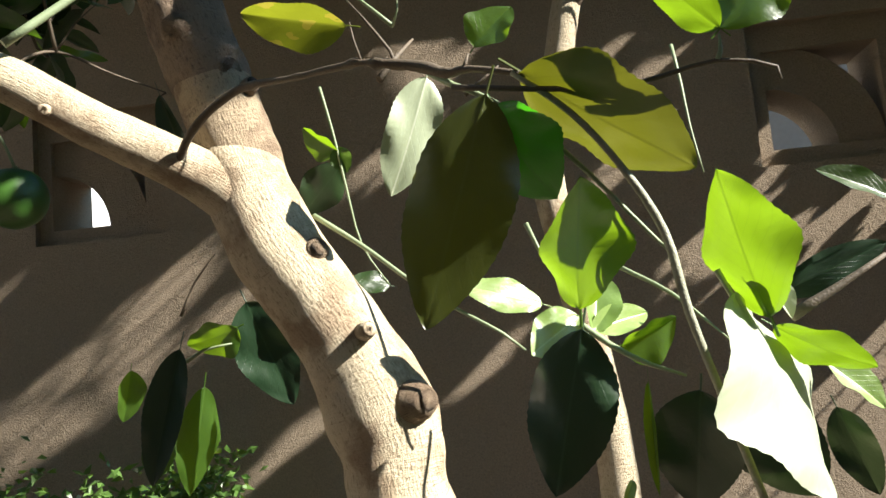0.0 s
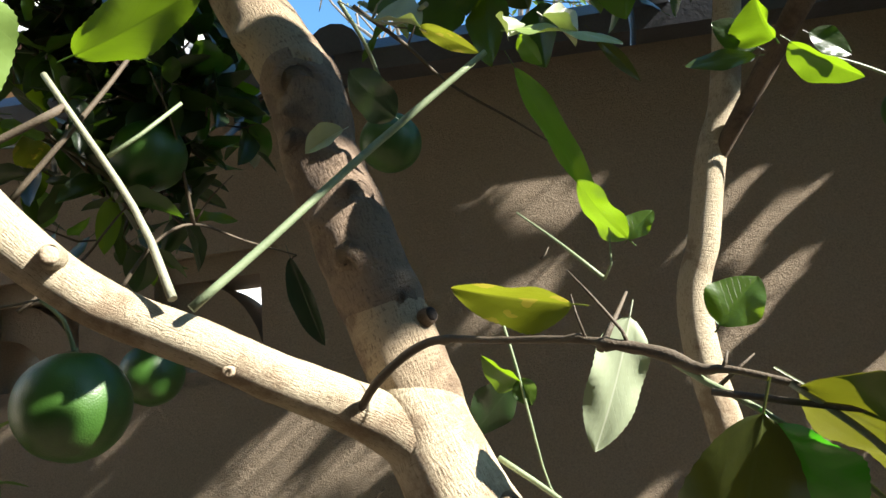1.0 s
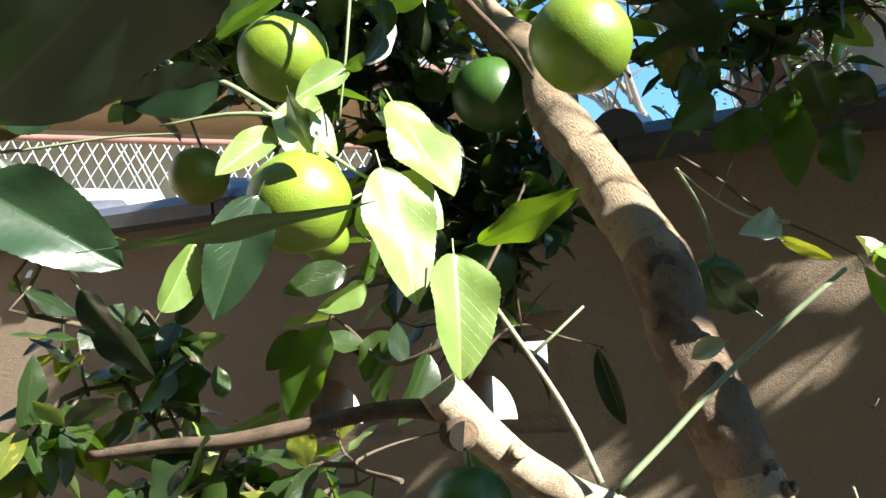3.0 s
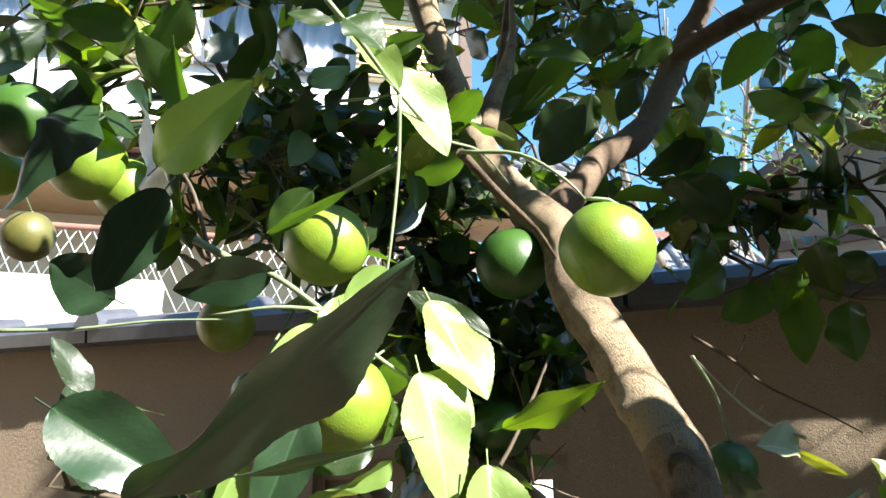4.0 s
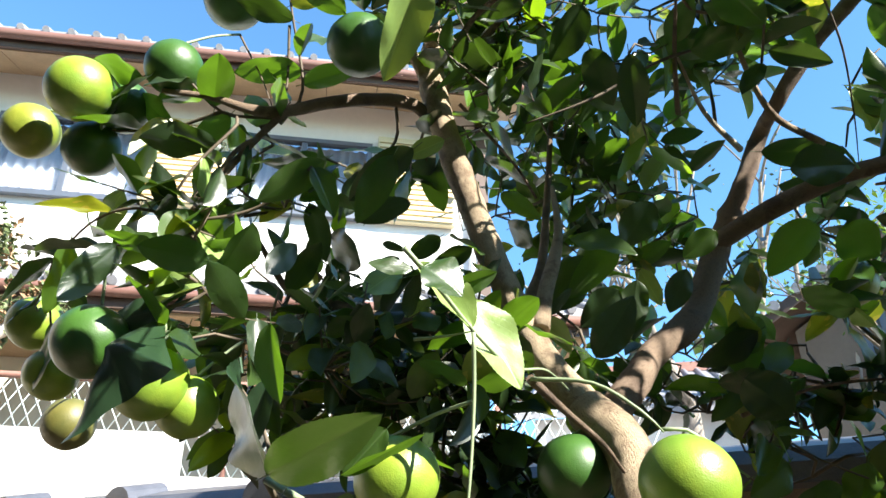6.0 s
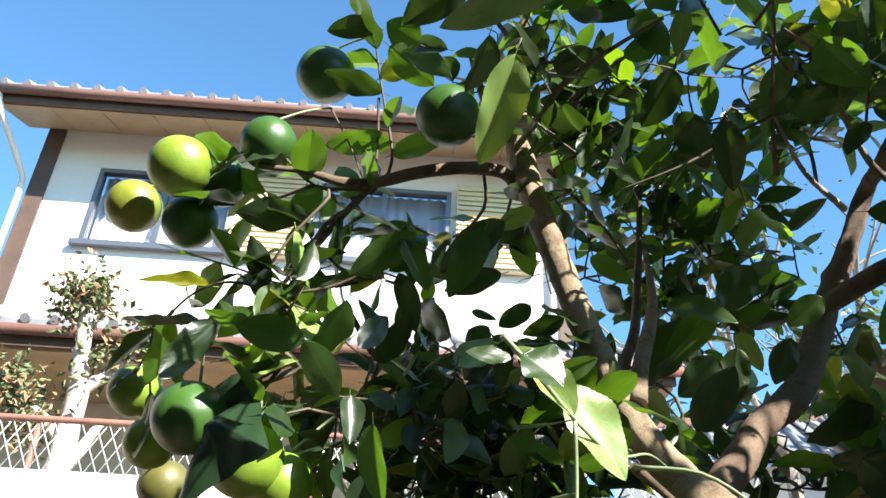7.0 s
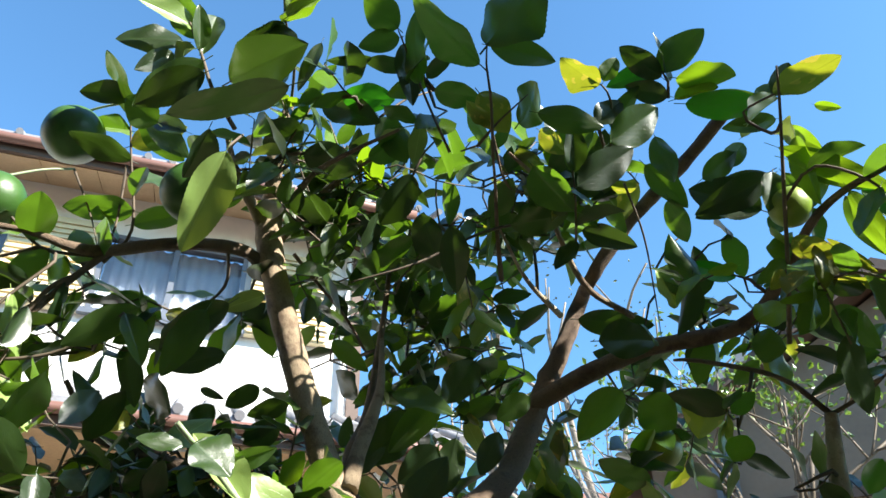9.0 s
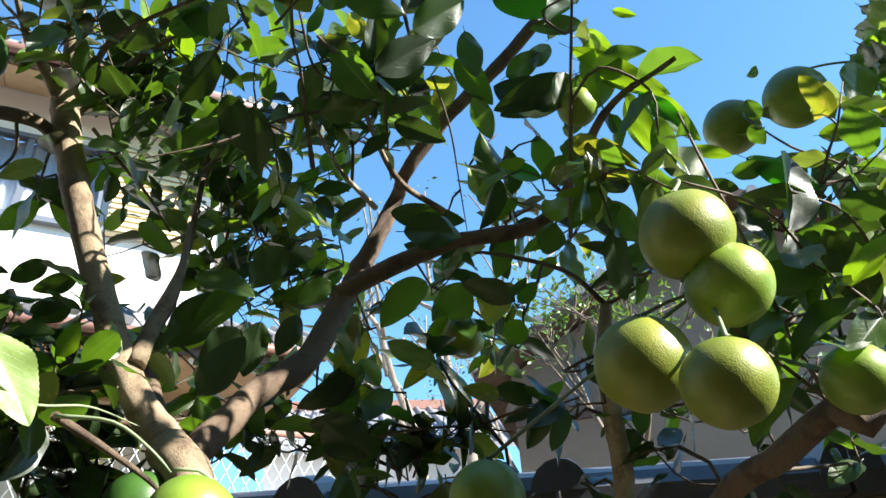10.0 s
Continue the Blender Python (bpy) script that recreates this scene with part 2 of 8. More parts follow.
def boxes(*dims, bevel=0.0):
    bm = bmesh.new()
    for d in dims:
        box(bm, *d, bevel=bevel)
    return bm


def spline(points, step):
    """Points along a smooth curve through the given ones; each is a Vector of x, y, z, radius."""
    p = [Vector(q) for q in points]
    p = [p[0] * 2 - p[1], *p, p[-1] * 2 - p[-2]]
    out = []
    for a, b, c, d in zip(p, p[1:], p[2:], p[3:]):
        n = max(1, round((c - b).to_3d().length / step))
        for k in range(n):
            t = k / n
            out.append(0.5 * ((2 * b) + (c - a) * t + (2 * a - 5 * b + 4 * c - d) * t * t + (3 * b - a - 3 * c + d) * t ** 3))
    out.append(p[-2])
    return out


def tube(bm, points, sides=8, step=0.02, rough=0.0, knobs=(), seed=0):
    """A limb along points of (x, y, z, radius), with an uneven skin and, at each knob (share, angle, size), a swelling."""
    ring = spline(points, step)
    uv = bm.loops.layers.uv.verify()
    rings = []
    side = Vector((0.31, 0.17, 0.93))
    run = 0.0
    for k, q in enumerate(ring):
        a, b = ring[max(k - 1, 0)].to_3d(), ring[min(k + 1, len(ring) - 1)].to_3d()
        ax = (b - a).normalized()
        side = (side - ax * side.dot(ax)).normalized()
        up = ax.cross(side)
        if k:
            run += (q.to_3d() - ring[k - 1].to_3d()).length
        row = []
        for s in range(sides):
            an = 2 * math.pi * s / sides
            r = q[3]
            d = side * math.cos(an) + up * math.sin(an)
            if rough:
                pt = q.to_3d() + d * r
                r *= 1 + rough * (noise.noise(pt * 22 + Vector((seed, 0, 0))) + 0.5 * noise.noise(pt * 70))
            for share, ka, size in knobs:
                da = (an - ka + math.pi) % (2 * math.pi) - math.pi
                dl = (k / (len(ring) - 1) - share) * len(ring) * step
                r += size * math.exp(-(da * q[3]) ** 2 / (2 * (size * 0.9) ** 2) - dl * dl / (2 * (size * 0.9) ** 2))
            row.append(bm.verts.new(q.to_3d() + d * r))
        rings.append((row, run))
    for (r0, l0), (r1, l1) in zip(rings, rings[1:]):
        for s in range(sides):
            fc = bm.faces.new((r0[s], r0[(s + 1) % sides], r1[(s + 1) % sides], r1[s]))
            fc.smooth = True
            for lp, (u, w) in zip(fc.loops, ((s, l0), (s + 1, l0), (s + 1, l1), (s, l1))):
                lp[uv].uv = (u / sides * 2, w * 10)
    bm.faces.new(list(reversed(rings[0][0])))
    bm.faces.new(rings[-1][0])
    return bm


def limb(name, points, material, parent, sides=8, step=0.02, rough=0.0, knobs=(), label="", seed=0):
    bm = bmesh.new()
    tube(bm, points, sides, step, rough, knobs, seed)
    return part(name, bm, material, parent, label)


def v4(p, r):
    return (*p, r)


# ---- ground and garden wall ----
def build_ground():
    bm = bmesh.new()
    bmesh.ops.create_grid(bm, x_segments=60, y_segments=60, size=1)
    for v in bm.verts:
        x, y = v.co.x, v.co.y
        v.co = Vector((math.copysign(abs(x) ** 3, x) * 60, math.copysign(abs(y) ** 3, y) * 60, 0))
        v.co.z = 0.02 * noise.noise(v.co * 3) - 0.01
    tagged(new("ground", mesh_of(bm, "ground", SOIL, True)), "bare brown garden soil with crumbs", "ground", "", "structure")


build_ground()
WALL_TURN = -4.59
WALL_FACE = 1.0573     # distance of the wall's face from the origin


def wall_top(x):
    return 1.513 - 0.04 * x


def build_wall():
    """The stuccoed garden wall with block openings, built from the pieces round them."""
    wall = thing("wall_garden", (0, 0, 0), "brown stuccoed garden wall with small block openings", "wall", "", "structure", WALL_TURN)
    y0, y1 = WALL_FACE, WALL_FACE + 0.12
    z0, z1 = 1.113, 1.305
    vents = ((-1.02, -0.82), (-0.715, -0.515), (0.31, 0.51))
    xs = [-6.0, *[v for ab in vents for v in ab], 5.0]
    zs = [-0.1, z0, z1, 2.0]
    bm = bmesh.new()
    grid = {}

    def corner(i, k, j):
        if (i, k, j) not in grid:
            grid[i, k, j] = bm.verts.new((xs[i], (y0, y1)[k], wall_top(xs[i]) if j == 3 else zs[j]))
        return grid[i, k, j]

    def full(i, j):
        return 0 <= i < len(xs) - 1 and 0 <= j < 3 and not (j == 1 and i % 2 == 1)

    for i in range(len(xs) - 1):
        for j in range(3):
            if not full(i, j):
                continue
            bm.faces.new([corner(i, 0, j), corner(i + 1, 0, j), corner(i + 1, 0, j + 1), corner(i, 0, j + 1)])
            bm.faces.new([corner(i, 1, j + 1), corner(i + 1, 1, j + 1), corner(i + 1, 1, j), corner(i, 1, j)])
            for di, dj, e in ((-1, 0, ((i, j), (i, j + 1))), (1, 0, ((i + 1, j + 1), (i + 1, j))), (0, -1, ((i + 1, j), (i, j))), (0, 1, ((i, j + 1), (i + 1, j + 1)))):
                if not full(i + di, j + dj):
                    (p, q), (r, s) = e
                    bm.faces.new([corner(p, 0, q), corner(r, 0, s), corner(r, 1, s), corner(p, 1, q)])
    part("wall_body", bm, STUCCO, wall)
    # pierced blocks: a frame set into the wall, with a quarter ring inside
    for a, b in vents:
        v0, v1 = y0 + 0.012, y1 - 0.004
        block = part("vent_block", boxes((a, a + 0.02, v0, v1, z0, z1), (b - 0.033, b, v0, v1, z0, z1), (a + 0.02, b - 0.033, v0, v1, z1 - 0.036, z1), (a + 0.02, b - 0.033, v0, v1, z0, z0 + 0.022)), STUCCO, wall, "pierced concrete block with an arched rib")
        bm = bmesh.new()
        rows = []
        for k in range(13):
            an = math.pi / 2 * k / 12
            rows.append([bm.verts.new((a + 0.02 + r * math.cos(an), y, z0 + 0.02 + r * math.sin(an))) for r, y in ((0.086, v0 + 0.008), (0.146, v0 + 0.008), (0.146, v1 - 0.004), (0.086, v1 - 0.004))])
        for p, q in zip(rows, rows[1:]):
            for k in range(4):
                bm.faces.new((p[k], p[(k + 1) % 4], q[(k + 1) % 4], q[k]))
        part("rib", bm, STUCCO, block)
    # coping tiles, each a rounded cap with a roll at its joint
    for k in range(-12, 11):
        x = k * 0.42 + 0.03
        bm = bmesh.new()
        prof = [(-0.045, 0.0), (-0.05, 0.03), (-0.03, 0.055), (0.06, 0.085), (0.15, 0.055), (0.17, 0.03), (0.165, 0.0)]
        rows = []
        for xx in (x, x + 0.412):
            rows.append([bm.verts.new((xx, y0 + py, wall_top(xx) + pz)) for py, pz in prof])
        for i in range(len(prof) - 1):
            bm.faces.new((rows[0][i], rows[0][i + 1], rows[1][i + 1], rows[1][i]))
        bm.faces.new(rows[0][::-1])
        bm.faces.new(rows[1])
        bm.faces.new((rows[0][0], rows[1][0], rows[1][-1], rows[0][-1]))
        # the roll over the joint
        roll = []
        for i in range(9):
            an = math.pi * i / 8
            for yy, zz in ((-0.056, 0.0), (0.06, 0.03)):
                roll.append(bm.verts.new((x + 0.045 * math.cos(an), y0 + yy, wall_top(x) + zz + 0.026 + 0.05 * math.sin(an))))
        for i in range(8):
            bm.faces.new((roll[2 * i], roll[2 * i + 1], roll[2 * i + 3], roll[2 * i + 2]))
        bm.faces.new([roll[2 * i] for i in range(9)])
        part("coping_tile", bm, COPING, wall, "dark blue-grey glazed coping tile")
    return wall


build_wall()

# ---- the house behind the wall ----
HOUSE = pose(-7.2 * math.sin(radians(33)), 7.2 * math.cos(radians(33)), 0, 0, 0, 33)


def build_house():
    h = new("house")
    h.matrix_basis = HOUSE
    tagged(h, "white plastered two-storey house with tiled roof and brown eaves", "house")
    X0, X1, EAVE = -4.52, 1.38, 7.05
    holes = [(-3.84, -2.3), (-1.4, 0.10)]
    s0, s1 = 5.55, 6.53
    bm = boxes((X0, X1, 0, 0.15, 4.3, s0), (X0, X1, 0, 0.15, s1, EAVE), (X0, -3.84, 0, 0.15, s0, s1), (-2.3, -1.4, 0, 0.15, s0, s1),
               (0.10, X1, 0, 0.15, s0, s1), (X0, X0 + 0.15, 0.15, 6.0, 0.0, EAVE), (X1 - 0.15, X1, 0.15, 6.0, 0.0, EAVE), (X0, X1, 6.0, 6.15, 0, EAVE))
    bmesh.ops.remove_doubles(bm, verts=bm.verts, dist=0.001)
    part("wall", bm, HOUSE_WHITE, h, "sunlit white plastered wall")
    part("lower_wall", boxes((X0, X1, 0.3, 0.45, 0, 4.3)), HOUSE_CREAM, h, "beige ground-floor wall in shade")
    part("corner_board", boxes((X0 - 0.03, X0 + 0.16, -0.03, 0.1, 4.3, EAVE)), WOOD_DARK, h)
    part("corner_board", boxes((X1 - 0.10, X1 + 0.03, -0.03, 0.1, 4.3, EAVE)), WOOD_DARK, h)
    # roof: sloping slab, soffit, fascia, gutter
    bm = bmesh.new()
    e0, e1 = -0.75, 3.0
    q = [(X0 - 0.3, e0, EAVE - 0.1), (X1 + 0.38, e0, EAVE - 0.1), (X1 + 0.38, e1, EAVE + 1.7), (X0 - 0.3, e1, EAVE + 1.7)]
    lo = [bm.verts.new(v) for v in q]
    hi = [bm.verts.new((v[0], v[1], v[2] + 0.1)) for v in q]
    bm.faces.new(lo[::-1])
    bm.faces.new(hi)
    for i in range(4):
        bm.faces.new((lo[i], lo[(i + 1) % 4], hi[(i + 1) % 4], hi[i]))
    roof = part("roof", bm, ROOF_TILE, h, "grey tiled roof")
    for k in range(30):
        x = X0 - 0.25 + k * 0.245
        bm = bmesh.new()
        tube(bm, [(x, e0 - 0.03, EAVE - 0.01, 0.038), (x, e0 + 0.4, EAVE + 0.20, 0.038), (x, e1, EAVE + 1.79, 0.038)], 8, 0.8)
        part("tile_roll", bm, ROOF_TILE, roof)
    def slope(bm):
        for v in bm.verts:
            v.co.z += 0.27 * v.co.y / 0.75
        return bm

    soffit = part("soffit", slope(boxes((X0 - 0.28, X1 + 0.34, e0 + 0.06, -0.01, EAVE + 0.02, EAVE + 0.04))), WOOD_DARK, h, "light brown boarded soffit")
    n = 12
    for k in range(n):
        a = X0 - 0.28 + k * (X1 - X0 + 0.62) / n
        part("board", slope(boxes((a + 0.004, a + (X1 - X0 + 0.62) / n - 0.004, e0 + 0.06, -0.01, EAVE - 0.01, EAVE + 0.02))), WOOD_SOFFIT, soffit)
    part("fascia", boxes((X0 - 0.3, X1 + 0.38, e0, e0 + 0.04, EAVE - 0.26, EAVE - 0.1)), WOOD_DARK, h)
    bm = bmesh.new()
    tube(bm, [(X0 - 0.3, e0 - 0.06, EAVE - 0.14, 0.055), (0, e0 - 0.06, EAVE - 0.15, 0.055), (X1 + 0.42, e0 - 0.06, EAVE - 0.16, 0.055)], 10, 1.0)
    part("gutter", bm, GUTTER, h, "reddish-brown rain gutter")
    bm = bmesh.new()
    tube(bm, [(X0 - 0.25, e0 - 0.05, EAVE - 0.18, 0.04), (X0 - 0.22, e0 + 0.1, EAVE - 0.35, 0.035), (X0 - 0.1, -0.06, EAVE - 0.75, 0.035), (X0 - 0.08, -0.06, EAVE - 1.0, 0.035), (X0 - 0.08, -0.06, 4.3, 0.035)], 8, 0.2)
    part("downpipe", bm, HOUSE_WHITE, h, "white downpipe")
    bm = bmesh.new()
    tube(bm, [(X1 - 0.16, -0.06, EAVE - 0.30, 0.03), (X1 - 0.17, -0.06, 5.6, 0.03), (X1 - 0.17, -0.06, 4.3, 0.03)], 8, 0.4)
    part("downpipe", bm, HOUSE_WHITE, h, "white downpipe")
    # windows: frame, two sashes, glass and curtain
    for x0, x1 in holes:
        w = part("window", boxes((x0, x1, -0.02, 0.08, s0, s0 + 0.05), (x0, x1, -0.02, 0.08, s1 - 0.05, s1), (x0, x0 + 0.05, -0.02, 0.08, s0 + 0.05, s1 - 0.05),
                                 (x1 - 0.05, x1, -0.02, 0.08, s0 + 0.05, s1 - 0.05)), ALU_DARK, h, "bronze aluminium sliding window")
        part("window_sill", boxes((x0 - 0.06, x1 + 0.06, -0.09, -0.02, s0 - 0.05, s0 + 0.01)), ALU_DARK, w)
        mid = (x0 + x1) / 2
        part("stile", boxes((mid - 0.03, mid + 0.03, 0.0, 0.05, s0 + 0.05, s1 - 0.05)), ALU_DARK, w)
        for a, b, y in ((x0 + 0.05, mid - 0.03, 0.02), (mid + 0.03, x1 - 0.05, 0.035)):
            p = part("pane", boxes((a, b, y, y + 0.005, s0 + 0.05, s1 - 0.05)), GLASS, w)
            p.visible_shadow = False
        bm = bmesh.new()
        m = 60
        vs = []
        for i in range(m + 1):
            x = x0 + 0.05 + (x1 - x0 - 0.1) * i / m
            y = 0.13 + 0.018 * math.sin(i * 1.3) + 0.008 * math.sin(i * 2.9)
            vs.append((bm.verts.new((x, y, s0 + 0.03)), bm.verts.new((x, y, s1 - 0.03))))
        for (a, b), (c, d) in zip(vs, vs[1:]):
            bm.faces.new((a, c, d, b))
        part("curtain", bm, CURTAIN, w, "pale net curtain", True)
    for x0, x1 in ((-2.27, -1.46), (0.16, 1.02)):
        s = part("shutter_box", boxes((x0, x1, -0.1, -0.02, s0 - 0.05, s1 + 0.05)), SHUTTER, h, "cream louvred shutter case")
        n = 16
        for k in range(n):
            z = s0 - 0.03 + k * (s1 - s0 + 0.06) / n
            part("louvre", boxes((x0 + 0.02, x1 - 0.02, -0.125, -0.1, z, z + (s1 - s0) / n * 0.62)), SHUTTER, s)
    # pent roof over the ground floor
    bm = bmesh.new()
    q = [(X0 - 0.4, -1.0, 4.1), (X1 + 0.7, -1.0, 4.1), (X1 + 0.7, 0.15, 4.72), (X0 - 0.4, 0.15, 4.72)]
    lo = [bm.verts.new(v) for v in q]
    hi = [bm.verts.new((v[0], v[1], v[2] + 0.09)) for v in q]
    bm.faces.new(lo[::-1])
    bm.faces.new(hi)
    for i in range(4):
        bm.faces.new((lo[i], lo[(i + 1) % 4], hi[(i + 1) % 4], hi[i]))
    pent = part("pent_roof", bm, ROOF_TILE, h, "grey tiled pent roof")
    for k in range(30):
        x = X0 - 0.3 + k * 0.25
        bm = bmesh.new()
        tube(bm, [(x, -1.03, 4.18, 0.045), (x, -0.5, 4.47, 0.045), (x, 0.02, 4.75, 0.045)], 8, 0.6)
        part("tile_roll", bm, ROOF_TILE, pent)
    part("pent_fascia", boxes((X0 - 0.4, X1 + 0.7, -1.0, -0.96, 3.94, 4.12)), WOOD_DARK, h)
    bm = bmesh.new()
    tube(bm, [(X0 - 0.45, -1.05, 4.07, 0.05), (0, -1.05, 4.06, 0.05), (X1 + 0.75, -1.05, 4.05, 0.05)], 10, 1.0)
    part("gutter", bm, GUTTER, h, "reddish-brown rain gutter")
    part("pent_soffit", boxes((X0 - 0.38, X1 + 0.68, -0.95, 0.3, 3.92, 3.95)), WOOD_SOFFIT, h)


build_house()



# ---- fence, shrub and neighbours beyond the wall ----
FENCE = pose(-4.8 * math.sin(radians(33)), 4.8 * math.cos(radians(33)), 0, 0, 0, 33)


def build_fence():
    f = new("fence")
    f.matrix_basis = FENCE
    tagged(f, "diamond wire fence with red-brown rail on a white concrete base", "fence")
    part("base_wall", boxes((-6.0, -1.08, 0, 0.14, 0, 2.56), (-1.08, 1.6, 0, 0.14, 0, 2.3)), CONCRETE, f, "sunlit white concrete base")
    bm = bmesh.new()
    tube(bm, [(-6.0, 0.03, 2.885, 0.022), (-2, 0.03, 2.885, 0.022), (1.6, 0.03, 2.885, 0.022)], 8, 1.0)
    part("top_rail", bm, RUST, f, "red-brown painted top rail")
    for x in (-4.3, -2.56, -0.82, 0.9):
        bm = bmesh.new()
        tube(bm, [(x, 0.05, 2.3, 0.022), (x, 0.05, 2.6, 0.022), (x, 0.05, 2.9, 0.022)], 8, 0.4)
        part("post", bm, RUST, f)
    bm = bmesh.new()
    for k in range(-66, 22):
        for s in (-1, 1):
            x = k * 0.085
            z0 = 2.56 if x < -1.08 else 2.3
            dz = 2.87 - z0
            tube(bm, [(x, 0.03 + s * 0.003, z0, 0.004), (x + s * dz * 0.27, 0.03 + s * 0.003, (z0 + 2.87) / 2, 0.004), (x + s * dz * 0.54, 0.03 + s * 0.003, 2.87, 0.004)], 4, 1.0)
    tagged(part("wire_mesh", bm, MESH_WIRE, f, "pale diamond wire mesh"), "", "", "", "stuff")


build_fence()


def small_leaves(name, spots, material, size, parent, rnd, label):
    """Many tiny leaves round the given spots (place, radius, count), in one mesh."""
    vs, fs = [], []
    for c, r, n in spots:
        for _ in range(n):
            p = Vector(c) + Vector((rnd.gauss(0, 1), rnd.gauss(0, 1), rnd.gauss(0, 1))) * r * 0.5
            d = Vector((rnd.gauss(0, 1), rnd.gauss(0, 1), rnd.gauss(0, 0.7))).normalized()
            s = d.orthogonal().normalized()
            s.rotate(Matrix.Rotation(rnd.uniform(0, 6.3), 3, d))
            k = len(vs)
            q = size * rnd.uniform(0.6, 1.2)
            nn = d.cross(s) * q * 0.1
            vs += [tuple(p), tuple(p + d * q * 0.45 + s * q * 0.28 + nn), tuple(p + d * q), tuple(p + d * q * 0.45 - s * q * 0.28 + nn), tuple(p + d * q * 0.5 - nn)]
            fs += [(k, k + 4, k + 1), (k + 1, k + 4, k + 2), (k + 2, k + 4, k + 3), (k + 3, k + 4, k)]
    me = bpy.data.meshes.new(name)
    me.from_pydata(vs, [], fs)
    me.materials.append(material)
    ob = new(name, me)
    ob.parent = parent
    tagged(ob, label, "", "", "stuff")
    return ob


def far_tree(base, height, radius, label, bark, leaf_material, leaf_size, seed, leaves=12, levels=4, spread=0.5):
    """A tree of forking limbs with small leaves at their ends; its foot stands at base."""
    rnd = random.Random(seed)
    tr = thing("tree", base, label, "tree")
    ends = []

    def grow(p, d, ln, r, lev, bm):
        q = p + d * ln
        mid = p.lerp(q, 0.5) + Vector((rnd.uniform(-1, 1), rnd.uniform(-1, 1), 0)) * ln * 0.06
        tube(bm, [v4(p, r), v4(mid, r * 0.85), v4(q, r * 0.68)], 7 if lev > 2 else 4, ln * 0.25)
        if lev == 0:
            ends.append(q)
            return
        for _ in range(rnd.choice((2, 3))):
            nd = (d + Vector((rnd.gauss(0, 1), rnd.gauss(0, 1), rnd.gauss(0.25, 0.5))) * spread).normalized()
            grow(p.lerp(q, rnd.uniform(0.6, 1.0)), nd, ln * rnd.uniform(0.55, 0.8), r * 0.6, lev - 1, bm)

    bm = bmesh.new()
    top = Vector((rnd.uniform(-0.1, 0.1), rnd.uniform(-0.1, 0.1), height * 0.5))
    tube(bm, [(0, 0, -0.05, radius * 1.3), v4(top * 0.5, radius), v4(top, radius * 0.85)], 10, height * 0.08, 0.06)
    part("trunk", bm, bark, tr)
    bm = bmesh.new()
    for _ in range(4):
        grow(top, (Vector((rnd.gauss(0, 0.5), rnd.gauss(0, 0.5), 1))).normalized(), height * 0.22, radius * 0.6, levels, bm)
    tagged(part("branchwork", bm, bark, tr), "forking thin branches", "", "", "stuff")
    small_leaves("crown", [(e, 0.35, leaves) for e in ends], leaf_material, leaf_size, tr, rnd, "sparse small leaves")
    return tr


SHRUB_LEAF = plain("shrub_leaf", (0.10, 0.13, 0.05), 0.6, 0, 0.4, 8, 0.1)
DRY_LEAF = plain("dry_leaf", (0.32, 0.20, 0.11), 0.7, 0, 0.4, 8, 0.1)
HEDGE_LEAF = make_leaf("hedge_leaf", (0.05, 0.12, 0.02), (0.12, 0.22, 0.05), (0.25, 0.4, 0.03), 0.25)


def build_shrub():
    """The pruned shrub with a pale stem that stands behind the fence."""
    b = FENCE @ Vector((-2.62, 0.55, 0))
    s = thing("pruned_tree", tuple(b), "pruned garden tree with pale sunlit trunk and tufts of small leaves", "tree", turn=33)
    limb("trunk", [(0, 0, -0.05, 0.1), (0.02, 0, 1.8, 0.085), (0.03, 0, 3.1, 0.075), (-0.02, 0, 3.5, 0.06), (-0.1, 0, 3.95, 0.045)], PALE_BARK, s, 14, 0.08, 0.2, (), "pale knobbly bark", 21)
    limb("branch", [(0.02, 0, 3.25, 0.05), (0.22, 0.02, 3.45, 0.04), (0.42, 0, 3.62, 0.03)], PALE_BARK, s, 8, 0.05, 0.2, (), "", 22)
    limb("branch", [(0.0, 0, 2.9, 0.045), (-0.22, 0.0, 3.1, 0.035), (-0.5, 0, 3.2, 0.025)], PALE_BARK, s, 8, 0.05, 0.2, (), "", 23)
    limb("branch", [(0.02, 0, 2.6, 0.05), (0.15, 0.0, 2.85, 0.04), (0.25, 0, 3.05, 0.025)], PALE_BARK, s, 8, 0.05, 0.2, (), "", 24)
    rnd = random.Random(5)
    small_leaves("green_tuft", [((-0.12, 0, 4.0), 0.22, 420), ((-0.45, 0, 3.25), 0.22, 300), ((0.1, 0, 3.45), 0.18, 120), ((0.45, 0, 3.65), 0.16, 240), ((-0.25, 0, 3.05), 0.2, 160)], SHRUB_LEAF, 0.075, s, rnd, "dull green small leaves")
    small_leaves("dry_tuft", [((-0.15, 0, 4.0), 0.22, 260), ((-0.45, 0, 3.2), 0.22, 260), ((0.3, 0, 3.6), 0.18, 180), ((-0.2, 0, 3.0), 0.2, 120)], DRY_LEAF, 0.07, s, rnd, "brown withered leaves")


build_shrub()


